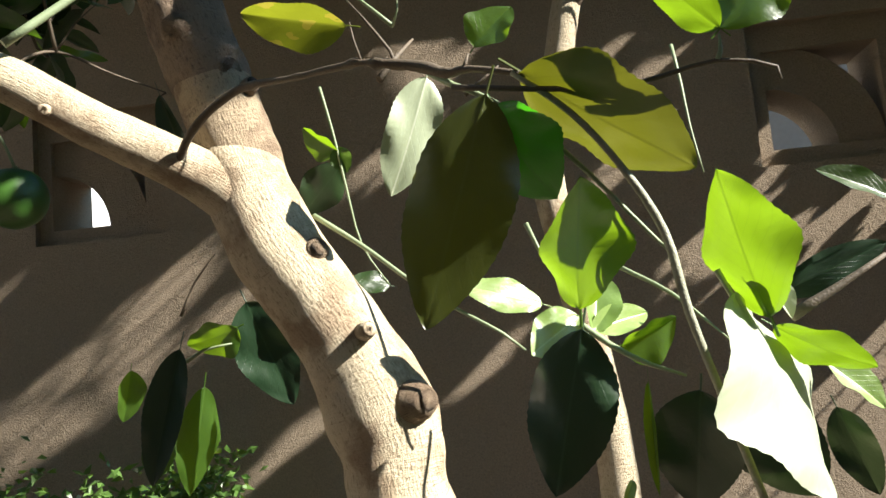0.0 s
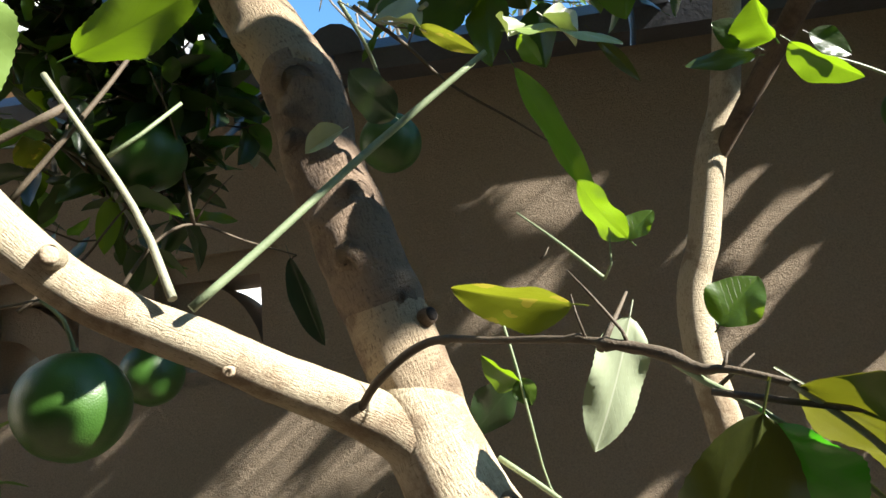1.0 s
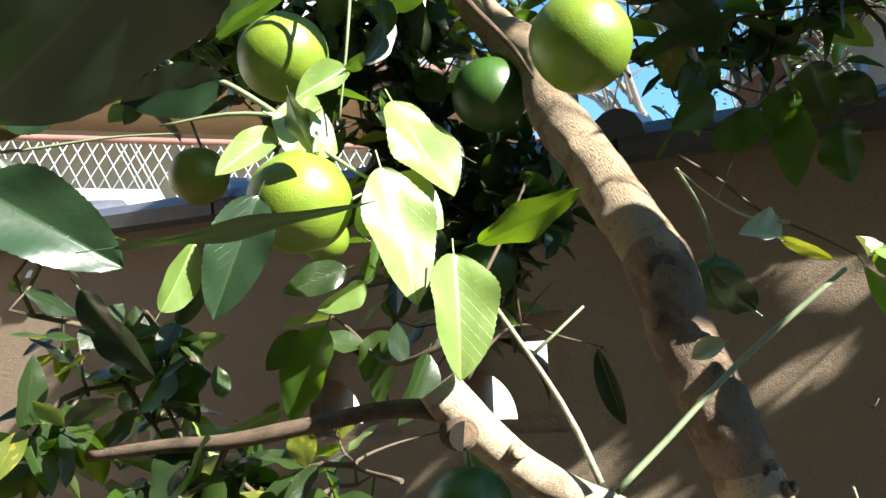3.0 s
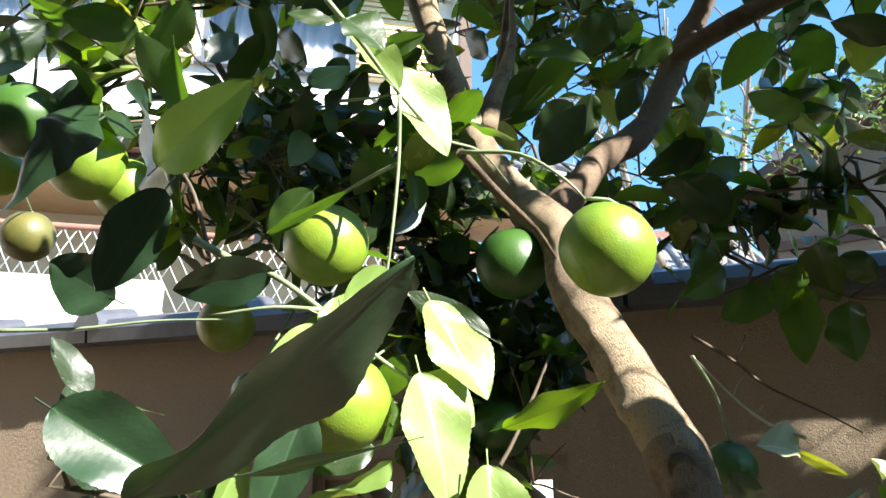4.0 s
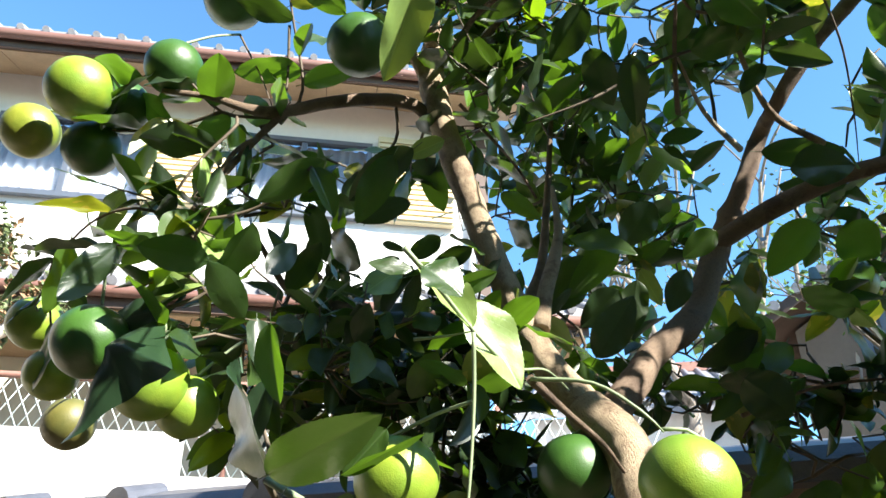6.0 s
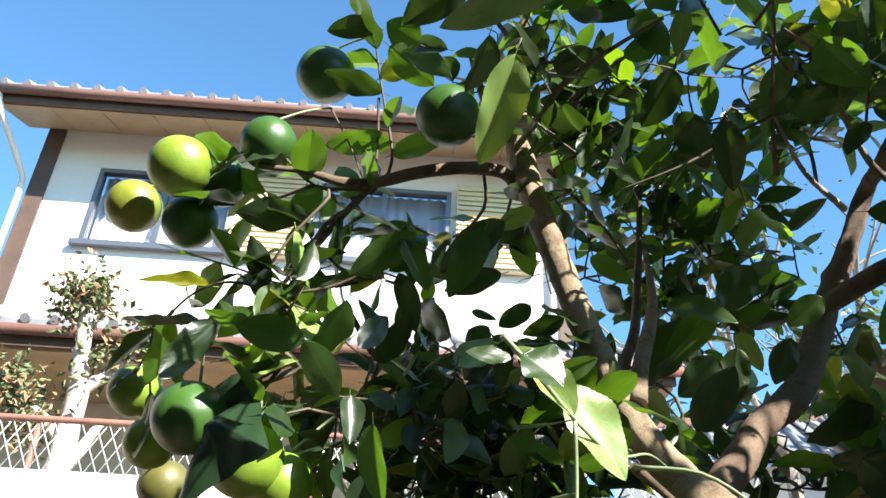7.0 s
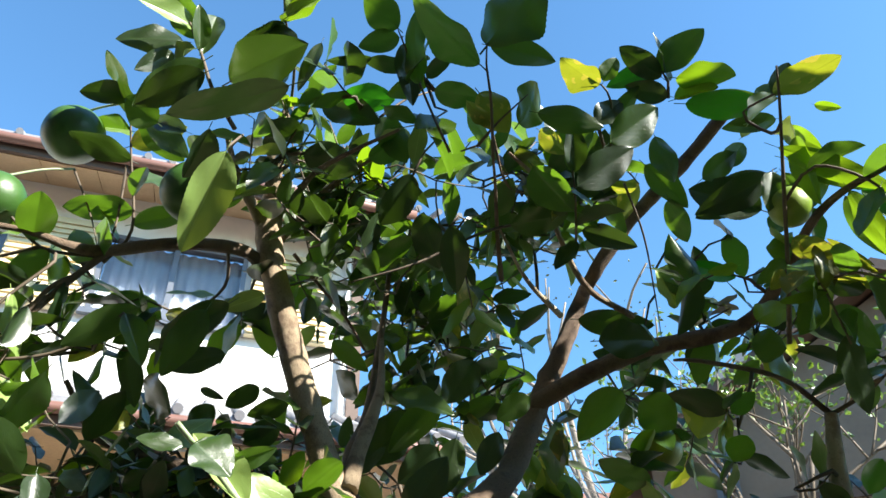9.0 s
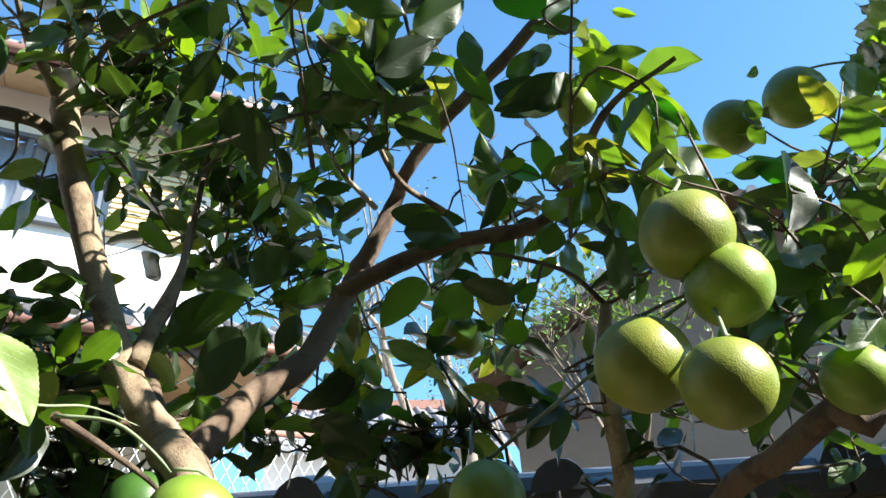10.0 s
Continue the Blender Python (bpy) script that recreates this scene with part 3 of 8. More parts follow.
def build_hedge():
    h = thing("hedge", (-0.7, 0.93, 0.0), "clipped low green hedge at the foot of the wall", "hedge")
    rnd = random.Random(11)
    for k in range(5):
        bm = bmesh.new()
        x = -0.4 + k * 0.17
        tube(bm, [(x, 0, -0.02, 0.009), (x + 0.02, 0.01, 0.35, 0.007), (x - 0.01, 0, 0.74, 0.004)], 6, 0.1)
        part("stem", bm, TWIG_BROWN, h)
    small_leaves("leaves", [((-0.45 + 0.1 * (k % 9), rnd.uniform(-0.05, 0.04), 0.755 - 0.06 * (k // 9) + rnd.uniform(-0.012, 0.012)), 0.06, 300) for k in range(54)], HEDGE_LEAF, 0.019, h, rnd, "small clipped hedge leaves")


build_hedge()


def build_neighbour():
    """The cream house further off, its gable edge rising to the right."""
    h = new("neighbour_house")
    h.matrix_basis = pose(0.0, 8.4, 0, 0, 0, -8)
    tagged(h, "small house with shade-darkened walls, a tiled gable roof and narrow window", "house")
    bm = bmesh.new()
    q = [(0.1, 0), (5.6, 0), (5.6, 4.5), (2.85, 6.0), (0.1, 4.45)]
    fr, bk = [bm.verts.new((x, 0, z)) for x, z in q], [bm.verts.new((x, 4, z)) for x, z in q]
    bm.faces.new(fr)
    bm.faces.new(bk[::-1])
    for i in range(5):
        bm.faces.new((fr[i], bk[i], bk[(i + 1) % 5], fr[(i + 1) % 5]))
    part("wall", bm, HOUSE_SHADED, h, "wall with its shade put into the brown colour")
    for s, e in (((-0.25, 4.30), (2.85, 6.05)), ((5.95, 4.30), (2.85, 6.05))):
        bm = bmesh.new()
        lo = [bm.verts.new((x, y, z)) for x, z, y in ((*s, -0.45), (*e, -0.45), (*e, 4.2), (*s, 4.2))]
        hi = [bm.verts.new((v.co.x, v.co.y, v.co.z + 0.14)) for v in lo]
        bm.faces.new(lo)
        bm.faces.new(hi[::-1])
        for i in range(4):
            bm.faces.new((lo[i], lo[(i + 1) % 4], hi[(i + 1) % 4], hi[i]))
        roof = part("roof", bm, WOOD_DARK, h, "dark eaves under roof tiles")
        for k in range(12):
            a = k / 12
            x, z = s[0] + (e[0] - s[0]) * a, s[1] + (e[1] - s[1]) * a + 0.14
            bm = bmesh.new()
            tube(bm, [(x, -0.5, z, 0.06), (x, 1.5, z, 0.06), (x, 4.2, z, 0.06)], 8, 2.0)
            part("tile_course", bm, ROOF_TILE, roof)
    part("beam", boxes((0.1, 5.6, -0.03, 0.0, 3.85, 3.95)), WOOD_DARK, h)
    w = part("window", boxes((0.72, 0.78, -0.05, 0.0, 4.0, 4.5), (0.9, 0.96, -0.05, 0.0, 4.0, 4.5)), ALU_DARK, h, "narrow window with bluish glass")
    part("pane", boxes((0.78, 0.9, -0.03, -0.01, 4.02, 4.48)), GLASS, w).visible_shadow = False


build_neighbour()


def build_far_house():
    h = new("far_house")
    h.matrix_basis = pose(-3.1, 13.2, 0, 0, 0, 14)
    tagged(h, "distant house with a pale grey tiled roof", "house")
    part("wall", boxes((-1.2, 3.0, 0.4, 5, 0, 5.3)), HOUSE_WHITE, h, "pale wall")
    bm = bmesh.new()
    lo = [bm.verts.new(v) for v in ((-1.6, 0, 5.2), (3.4, 0, 5.2), (3.2, 2.6, 6.7), (-1.4, 2.6, 6.7))]
    hi = [bm.verts.new((v.co.x, v.co.y, v.co.z + 0.12)) for v in lo]
    bm.faces.new(lo[::-1])
    bm.faces.new(hi)
    for i in range(4):
        bm.faces.new((lo[i], lo[(i + 1) % 4], hi[(i + 1) % 4], hi[i]))
    roof = part("roof", bm, ROOF_TILE, h, "pale grey roof")
    for k in range(18):
        x = -1.5 + k * 0.28
        bm = bmesh.new()
        tube(bm, [(x, -0.03, 5.34, 0.06), (x, 1.2, 6.03, 0.06), (x * 0.94 + 0.05, 2.6, 6.83, 0.06)], 7, 1.0)
        part("tile_roll", bm, ROOF_TILE, roof)
    part("ridge", boxes((-1.5, 3.3, 2.45, 2.75, 6.75, 6.95)), RUST, h, "brown ridge")


build_far_house()
far_tree((-1.51, 13.6, 0), 10.5, 0.13, "tall bare garden tree with grey trunk", GREY_BARK, SHRUB_LEAF, 0.1, 31, 5, 2)
far_tree((-0.62, 13.8, 0), 11.0, 0.13, "tall bare garden tree with grey trunk", GREY_BARK, SHRUB_LEAF, 0.1, 32, 5, 2)
far_tree((1.0, 6.6, 0), 5.2, 0.05, "light leafy shrub with thin brown twigs", TWIG_BROWN, HEDGE_LEAF, 0.09, 33, 12, 3, 0.6)
far_tree((0.3, 11.5, 0), 7.2, 0.06, "thin tree with sparse fine leaves", GREY_BARK, SHRUB_LEAF, 0.09, 34, 8, 3, 0.6)


def build_back_wall():
    """An unseen dark wall, added behind the viewer to hold off sky light."""
    w = thing("wall_sky_block", (-0.5, -1.7, 0), "unseen brown wall added to block sky light", "wall", "", "structure")
    part("wall_body", boxes((-7.0, 3.6, -0.2, 0, -0.1, 6.6)), WOOD_DARK, w)


build_back_wall()


def build_side_walls():
    """Unseen plain walls added at both ends: one bounces warm sun, one blocks low sky."""
    w = thing("wall_bounce", (-3.4, -0.4, 0), "unseen cream wall added to bounce warm sunlight", "wall", "", "structure")
    part("wall_body", boxes((-0.2, 0, -1.3, 1.2, -0.1, 3.2)), HOUSE_CREAM, w)
    w = thing("wall_low_sky_block", (3.6, -0.4, 0), "unseen dark wall added to block the low sky", "wall", "", "structure")
    part("wall_body", boxes((0, 0.2, -1.3, 1.2, -0.1, 2.6)), WOOD_DARK, w)


build_side_walls()

# ---- the citrus trees: limbs, twigs, leaves ----
class Tree:
    """A tree: its root object, the points that twigs may grow from, and its joined small foliage."""

    def __init__(self, base, label):
        self.root = thing("citrus_tree", base, label, "tree")
        self.inverse = self.root.matrix_basis.inverted()
        self.nodes = []
        self.leaf_count = 0
        self.small = []
        self.twig_bm = bmesh.new()

    def adopt(self, ob, parent=None):
        ob.parent = parent or self.root
        ob.matrix_parent_inverse = self.inverse if parent is None else Matrix.Identity(4)
        return ob

    def limb(self, name, points, material, sides=8, step=0.02, rough=0.0, knobs=(), label="", seed=0):
        bm = bmesh.new()
        tube(bm, points, sides, step, rough, knobs, seed)
        ob = self.adopt(new(name, mesh_of(bm, name, material)))
        if label:
            ob["label"] = label
        self.nodes += [q.to_3d() for q in spline(points, 0.03)]
        return ob

    def nearest(self, p, above=False):
        p = Vector(p)
        return min(self.nodes, key=lambda q: (q - p).length + (0.08 if above and q.z < p.z else 0))


def leaf_shape(fold, droop, curl, wave, rows, seed):
    """Vertices, faces and uvs of a leaf of length 1 along y, with a short stalk, in a thin two-sided sheet."""
    rnd = random.Random(seed)
    vs, fs, uv = [], [], []
    fine = rows > 12
    cols = (-1.0, -0.72, -0.4, -0.08, 0.0, 0.08, 0.4, 0.72, 1.0) if fine else (-1.0, -0.5, 0.0, 0.5, 1.0)
    kink = rnd.uniform(-0.05, 0.05)
    for r in range(rows + 1):
        t = r / rows
        w = 0.5 * (max(t, 0.0) ** 0.66) * (max(1 - t, 0.0) ** 0.82) / 0.362
        if fine and 1 < r < rows - 1:
            w *= 1 + (0.013 if r % 2 else -0.013)
        w *= 1 + 0.05 * math.sin(t * 6.0 + seed)
        for c in cols:
            x = c * w
            z = fold * abs(x) - droop * t * t - curl * (abs(c) ** 2) * w + wave * math.sin(t * 9 + c * 2 + seed) * abs(c) * w
            z += 0.02 * math.sin(t * 17 + c * 5 + seed) * abs(c) + (0.016 if abs(c) < 0.05 else 0.0) * (1 - t)
            vs.append((x + kink * t * t, t, z))
            uv.append((0.5 + 0.5 * c * (w + 0.02) / 0.5, t))
    n = len(cols)
    for r in range(rows):
        for c in range(n - 1):
            a = r * n + c
            fs.append((a, a + 1, a + n + 1, a + n))
    # the stalk
    k = len(vs)
    for y, rad in ((-0.13, 0.017), (0.04, 0.014)):
        for j in range(3):
            an = j * 2.0944
            vs.append((rad * math.cos(an), y, rad * math.sin(an) - 0.012))
            uv.append((0.5, 0.02))
    for j in range(3):
        fs.append((k + j, k + (j + 1) % 3, k + 3 + (j + 1) % 3, k + 3 + j))
    return vs, fs, uv


FORMS = ((0.30, 0.12, 0.05, 0.10), (0.55, 0.20, 0.0, 0.09), (0.12, 0.30, 0.12, 0.16), (0.80, 0.14, 0.0, 0.10), (0.34, -0.10, 0.15, 0.18), (0.15, 0.08, 0.28, 0.12))
SHAPES = [leaf_shape(*f, 38, k) for k, f in enumerate(FORMS)]
SMALL_SHAPES = [leaf_shape(*f, 9, k) for k, f in enumerate(FORMS)]
LEAF_MESHES = {}


def cupped_shape(cols=20, rows=12):
    """A cupped leaf, shaped to fit its outline in the camera's view: two wings rise from the stalk and their rim bends
    back.
    """
    vs, fs, uv = [], [], []
    for r in range(rows + 1):
        v = r / rows
        for c in range(cols + 1):
            u = 2 * c / cols - 1
            a = abs(u)
            low = (0.93 if u < 0 else 1.2) * a ** 0.92
            rim = max(low, 0.66 + (0.26 if u < 0 else 0.58) * a + 0.07 * math.exp(-(u / 0.12) ** 2))
            back = max(rim, 1.0 - 0.07 * a if u < 0 else 1.0 + 0.42 * a)
            z = -(0.30 if u < 0 else 0.08) * a
            if v <= 0.66:
                k = v / 0.66
                y, z = low + (rim - low) * k, z + 0.20 * k * (1 - a)
            else:
                k = (v - 0.66) / 0.34
                y, z = rim + (back - rim) * k, z + (0.20 - 0.42 * k) * (1 - a)
            vs.append((0.5 * u, y, z + 0.012 * math.sin(9 * u + 5 * v)))
            uv.append((0.5 + 0.46 * u, 0.1 + 0.8 * v))
    n = cols + 1
    for r in range(rows):
        for c in range(cols):
            a = r * n + c
            fs.append((a, a + 1, a + n + 1, a + n))
    k = len(vs)
    for y, rad in ((-0.42, 0.022), (0.04, 0.018)):
        for j in range(6):
            vs.append((rad * math.cos(j * 1.0472), y, rad * math.sin(j * 1.0472)))
            uv.append((0.5, 0.02))
    for j in range(6):
        fs.append((k + j, k + (j + 1) % 6, k + 6 + (j + 1) % 6, k + 6 + j))
    return vs, fs, uv


CUPPED = cupped_shape()


def leaf_mesh(shape, material):
    key = (shape, material.name)
    if key not in LEAF_MESHES:
        vs, fs, uv = CUPPED if shape == 9 else SHAPES[shape]
        me = bpy.data.meshes.new("leaf")
        me.from_pydata(vs, [], fs)
        lay = me.uv_layers.new()
        for lp in me.loops:
            lay.data[lp.index].uv = uv[lp.vertex_index]
        me.polygons.foreach_set("use_smooth", [True] * len(me.polygons))
        me.materials.append(material)
        LEAF_MESHES[key] = me
    return LEAF_MESHES[key]


def leaf_pose(base, tip, width, normal):
    b, t = Vector(base), Vector(tip)
    y = t - b
    ln = y.length
    y /= ln
    z = Vector(normal)
    z = (z - y * z.dot(y)).normalized()
    x = y.cross(z)
    return Matrix(((x.x * width, y.x * ln, z.x * width, b.x), (x.y * width, y.y * ln, z.y * width, b.y), (x.z * width, y.z * ln, z.z * width, b.z), (0, 0, 0, 1)))


def leaf(tr, base, tip, width, normal, material, shape=None, label=""):
    """One leaf that can be picked out, as a part of the tree."""
    k = tr.leaf_count
    ob = new("leaf", leaf_mesh(k % len(SHAPES) if shape is None else shape, material))
    tr.adopt(ob)
    ob.matrix_basis = leaf_pose(base, tip, width, normal)
    if label:
        ob["label"] = label
    tr.leaf_count += 1
    tr.nodes.append(Vector(base))
    return ob


def twig(tr, pts, r, material):
    tr.limb("twig", [v4(p, r * (1 - 0.65 * k / (len(pts) - 1)) if len(pts) > 1 else r) for k, p in enumerate(pts)], material, 7, 0.012, 0.08)


RND = random.Random(7)


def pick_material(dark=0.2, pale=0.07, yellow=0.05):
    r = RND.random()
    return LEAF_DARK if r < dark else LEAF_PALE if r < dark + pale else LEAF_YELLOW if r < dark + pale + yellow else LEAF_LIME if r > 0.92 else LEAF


def grow_leaf(tr, base, way, size, single, mix):
    """A leaf grown from a twig: it hangs a little and turns its face up and to the light."""
    d = (Vector(way) + Vector((0, 0, -0.25))).normalized()
    tip = Vector(base) + d * size
    up = Vector((0.25 + RND.uniform(-0.7, 0.7), -0.1 + RND.uniform(-0.7, 0.7), 0.8))
    if abs(up.normalized().dot(d)) > 0.95:
        up = Vector((1, 0, 0.2))
    w = size * RND.uniform(0.38, 0.52)
    mt = pick_material(*mix)
    if single and base[0] > 0.15 and reached(base.lerp(tip, 0.5)):
        tr.leaf_count += 1  # left out so that the sun reaches the stretches in SUNLIT
    elif single and tr.leaf_count < 300:
        leaf(tr, base, tip, w, up, mt)
    else:
        tr.small.append((leaf_pose(base, tip, w, up), RND.randrange(len(SHAPES)), mt))


def sprig(tr, points, r0=0.0025, r1=0.0012, n=8, size=0.08, start=0.25, material=TWIG_BROWN, single=True, mix=(0.2, 0.07, 0.05), joined=True, name="twig"):
    """A twig through the points with leaves set round it by turns."""
    pts = [Vector(p) for p in points]
    if joined and tr.nodes:
        root = tr.nearest(pts[0])
        if (root - pts[0]).length > 0.012:
            pts.insert(0, root)
    q = [v4(p, r0 + (r1 - r0) * k / max(1, len(pts) - 1)) for k, p in enumerate(pts)]
    tr.limb(name, q, material, 6, 0.015)
    line = spline(q, 0.01)
    for k in range(n):
        s = start + (1 - start) * (k + 0.5) / n
        i = min(int(s * (len(line) - 1)), len(line) - 2)
        a, b = line[i].to_3d(), line[i + 1].to_3d()
        ax = (b - a).normalized()
        side = ax.orthogonal().normalized()
        side.rotate(Matrix.Rotation(k * 2.4 + RND.uniform(-0.4, 0.4), 3, ax))
        way = side * 0.85 + ax * (0.5 if k < n - 1 else 1.6)
        grow_leaf(tr, a, way, size * RND.uniform(0.75, 1.15), single, mix)


def clump(tr, centre, radius, n, size=0.08, mix=(0.35, 0.05, 0.04), single=False, stem=True):
    """A knot of leafy shoots round a point, on a stem from the nearest limb."""
    c = Vector(centre)
    if stem and tr.nodes:
        a = tr.nearest(c)
        mid = a.lerp(c, 0.5) + Vector((RND.uniform(-1, 1), RND.uniform(-1, 1), RND.uniform(0, 1))) * 0.02
        tube(tr.twig_bm, [v4(a, 0.003), v4(mid, 0.0026), v4(c, 0.0018)], 5, 0.03)
    for _ in range(max(1, round(n * (0.25 if c.y < 0.6 else 0.165 if c.z > 1.85 else 0.19)))):
        d = Vector((RND.gauss(0, 1), RND.gauss(0, 1), RND.gauss(0.3, 0.8))).normalized()
        p0 = c + Vector((RND.gauss(0, 1), RND.gauss(0, 1), RND.gauss(0, 1))) * radius * 0.22
        p1 = p0 + d * radius * RND.uniform(0.5, 1.0)
        pm = p0.lerp(p1, 0.5) + Vector((0, 0, -0.008))
        tube(tr.twig_bm, [v4(c, 0.0018), v4(p0, 0.0016), v4(pm, 0.0014), v4(p1, 0.0009)], 4, 0.04)
        for k in range(5):
            b = p0.lerp(p1, 0.3 + 0.7 * k / 4)
            side = d.orthogonal().normalized()
            side.rotate(Matrix.Rotation(k * 2.4 + RND.uniform(-0.5, 0.5), 3, d))
            grow_leaf(tr, b, side * 0.9 + d * 0.5, size * RND.uniform(0.55, 1.08), single, mix)
    tr.nodes.append(c)


def finish(tr):
    """Lays the small foliage and the twiglets into one part each."""
    mats = [LEAF, LEAF_DARK, LEAF_PALE, LEAF_YELLOW, LEAF_LIME]
    vs, fs, uvs, idx = [], [], [], []
    for m, shape, mt in tr.small:
        if reached(m @ Vector((0, 0.5, 0))):
            continue
        v, f, uv = SMALL_SHAPES[shape]
        k = len(vs)
        vs += [tuple(m @ Vector(p)) for p in v]
        for face in f:
            fs.append(tuple(k + i for i in face))
            uvs += [uv[i] for i in face]
            idx.append(mats.index(mt))
    me = bpy.data.meshes.new("foliage")
    me.from_pydata(vs, [], fs)
    lay = me.uv_layers.new()
    lay.data.foreach_set("uv", [c for u in uvs for c in u])
    me.polygons.foreach_set("material_index", idx)
    me.polygons.foreach_set("use_smooth", [True] * len(fs))
    for mt in mats:
        me.materials.append(mt)
    tagged(tr.adopt(new("foliage", me)), "dense glossy green citrus leaves", "", "", "stuff")
    tagged(tr.adopt(new("shoot_growth", mesh_of(tr.twig_bm, "shoot_growth", TWIG_BROWN))), "thin green-brown shoots", "", "", "stuff")


tree = Tree((0.10, 0.46, 0.0), "citrus tree with tan bark, sawn limbs and glossy leaves")
tree.limb("trunk", [(0.10, 0.46, -0.02, 0.046), (0.06, 0.456, 0.4, 0.038), (-0.026, 0.454, 0.78, 0.031), (-0.042, 0.452, 0.842, 0.0285), (-0.0445, 0.452, 0.868, 0.0295), (-0.0485, 0.452, 0.889, 0.0320), (-0.0545, 0.452, 0.907, 0.0300), (-0.067, 0.452, 0.932, 0.0272), (-0.084, 0.452, 0.958, 0.0268), (-0.101, 0.452, 0.988, 0.0270), (-0.115, 0.453, 1.017, 0.0262), (-0.1235, 0.456, 1.043, 0.0240), (-0.128, 0.458, 1.058, 0.0180)],
          BARK, 36, 0.005, 0.085, ((0.66, 2.2, 0.007), (0.85, 1.5, 0.006)), "tan bark with fine ridges and knots", 1)
tree.limb("sawn_limb", [v4((-0.1103, 0.4500, 1.0094), 0.019), v4((-0.1425, 0.4375, 1.0356), 0.0155), v4((-0.1887, 0.4048, 1.0613), 0.0125), v4((-0.2148, 0.3781, 1.0782), 0.0118), v4((-0.2540, 0.3668, 1.0983), 0.0125), v4((-0.2781, 0.3419, 1.1215), 0.0130), v4((-0.2949, 0.3197, 1.1448), 0.0150), v4((-0.3049, 0.3127, 1.1599), 0.0140)],
          BARK, 28, 0.005, 0.085, ((0.42, 1.0, 0.005), (0.62, 2.0, 0.004)), "sawn-off limb with pale cut", 2)
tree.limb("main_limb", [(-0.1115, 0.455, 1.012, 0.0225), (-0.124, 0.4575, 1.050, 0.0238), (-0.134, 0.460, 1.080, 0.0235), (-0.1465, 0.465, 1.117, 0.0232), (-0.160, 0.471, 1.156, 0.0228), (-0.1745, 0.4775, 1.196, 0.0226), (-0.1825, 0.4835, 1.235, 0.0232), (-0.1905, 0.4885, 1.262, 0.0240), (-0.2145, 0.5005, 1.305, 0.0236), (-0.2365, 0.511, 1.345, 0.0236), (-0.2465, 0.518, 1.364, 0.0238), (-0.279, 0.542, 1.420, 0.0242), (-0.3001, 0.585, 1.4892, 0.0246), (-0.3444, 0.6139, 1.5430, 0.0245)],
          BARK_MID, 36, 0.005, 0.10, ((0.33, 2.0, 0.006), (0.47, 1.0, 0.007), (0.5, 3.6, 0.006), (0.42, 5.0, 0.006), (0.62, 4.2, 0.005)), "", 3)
# dark sleeve on the limb's shaded stretch: rough bark and shade in one colour
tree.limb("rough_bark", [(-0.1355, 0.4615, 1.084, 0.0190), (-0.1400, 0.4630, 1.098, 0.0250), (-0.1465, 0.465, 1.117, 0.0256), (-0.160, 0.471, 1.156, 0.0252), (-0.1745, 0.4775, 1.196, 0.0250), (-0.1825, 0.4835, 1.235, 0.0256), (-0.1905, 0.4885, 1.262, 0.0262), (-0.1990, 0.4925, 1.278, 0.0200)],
          BARK_DARK, 40, 0.004, 0.12, ((0.2, 4.6, 0.004), (0.35, 3.9, 0.004), (0.5, 5.2, 0.005), (0.7, 4.2, 0.004)), "scaly bark round old knots, its dark colour partly the limb's shade", 21)
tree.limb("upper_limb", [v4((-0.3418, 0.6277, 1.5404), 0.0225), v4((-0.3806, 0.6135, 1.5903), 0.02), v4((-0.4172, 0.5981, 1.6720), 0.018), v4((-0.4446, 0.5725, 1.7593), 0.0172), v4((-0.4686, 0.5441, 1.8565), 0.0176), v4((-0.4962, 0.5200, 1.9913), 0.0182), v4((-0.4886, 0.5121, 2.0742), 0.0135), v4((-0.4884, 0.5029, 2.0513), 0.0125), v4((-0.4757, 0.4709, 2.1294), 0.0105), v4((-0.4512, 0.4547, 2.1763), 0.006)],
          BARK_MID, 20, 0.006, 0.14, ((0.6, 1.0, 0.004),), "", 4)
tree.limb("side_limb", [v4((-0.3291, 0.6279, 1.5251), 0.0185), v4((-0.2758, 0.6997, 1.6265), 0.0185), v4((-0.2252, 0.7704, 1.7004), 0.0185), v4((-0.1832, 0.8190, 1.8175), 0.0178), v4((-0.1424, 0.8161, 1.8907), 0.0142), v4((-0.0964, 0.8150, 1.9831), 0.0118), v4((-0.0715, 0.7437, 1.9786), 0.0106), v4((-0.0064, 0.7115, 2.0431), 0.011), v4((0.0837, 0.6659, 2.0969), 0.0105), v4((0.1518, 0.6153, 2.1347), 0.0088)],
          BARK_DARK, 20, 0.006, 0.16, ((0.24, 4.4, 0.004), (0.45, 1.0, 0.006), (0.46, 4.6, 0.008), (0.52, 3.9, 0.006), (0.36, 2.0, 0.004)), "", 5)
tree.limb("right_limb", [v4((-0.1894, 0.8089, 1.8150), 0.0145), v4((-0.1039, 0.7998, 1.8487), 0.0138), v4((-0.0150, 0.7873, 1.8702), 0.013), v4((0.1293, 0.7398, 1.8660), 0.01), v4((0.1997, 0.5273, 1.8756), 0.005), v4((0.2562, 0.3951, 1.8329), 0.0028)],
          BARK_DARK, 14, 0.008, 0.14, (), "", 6)
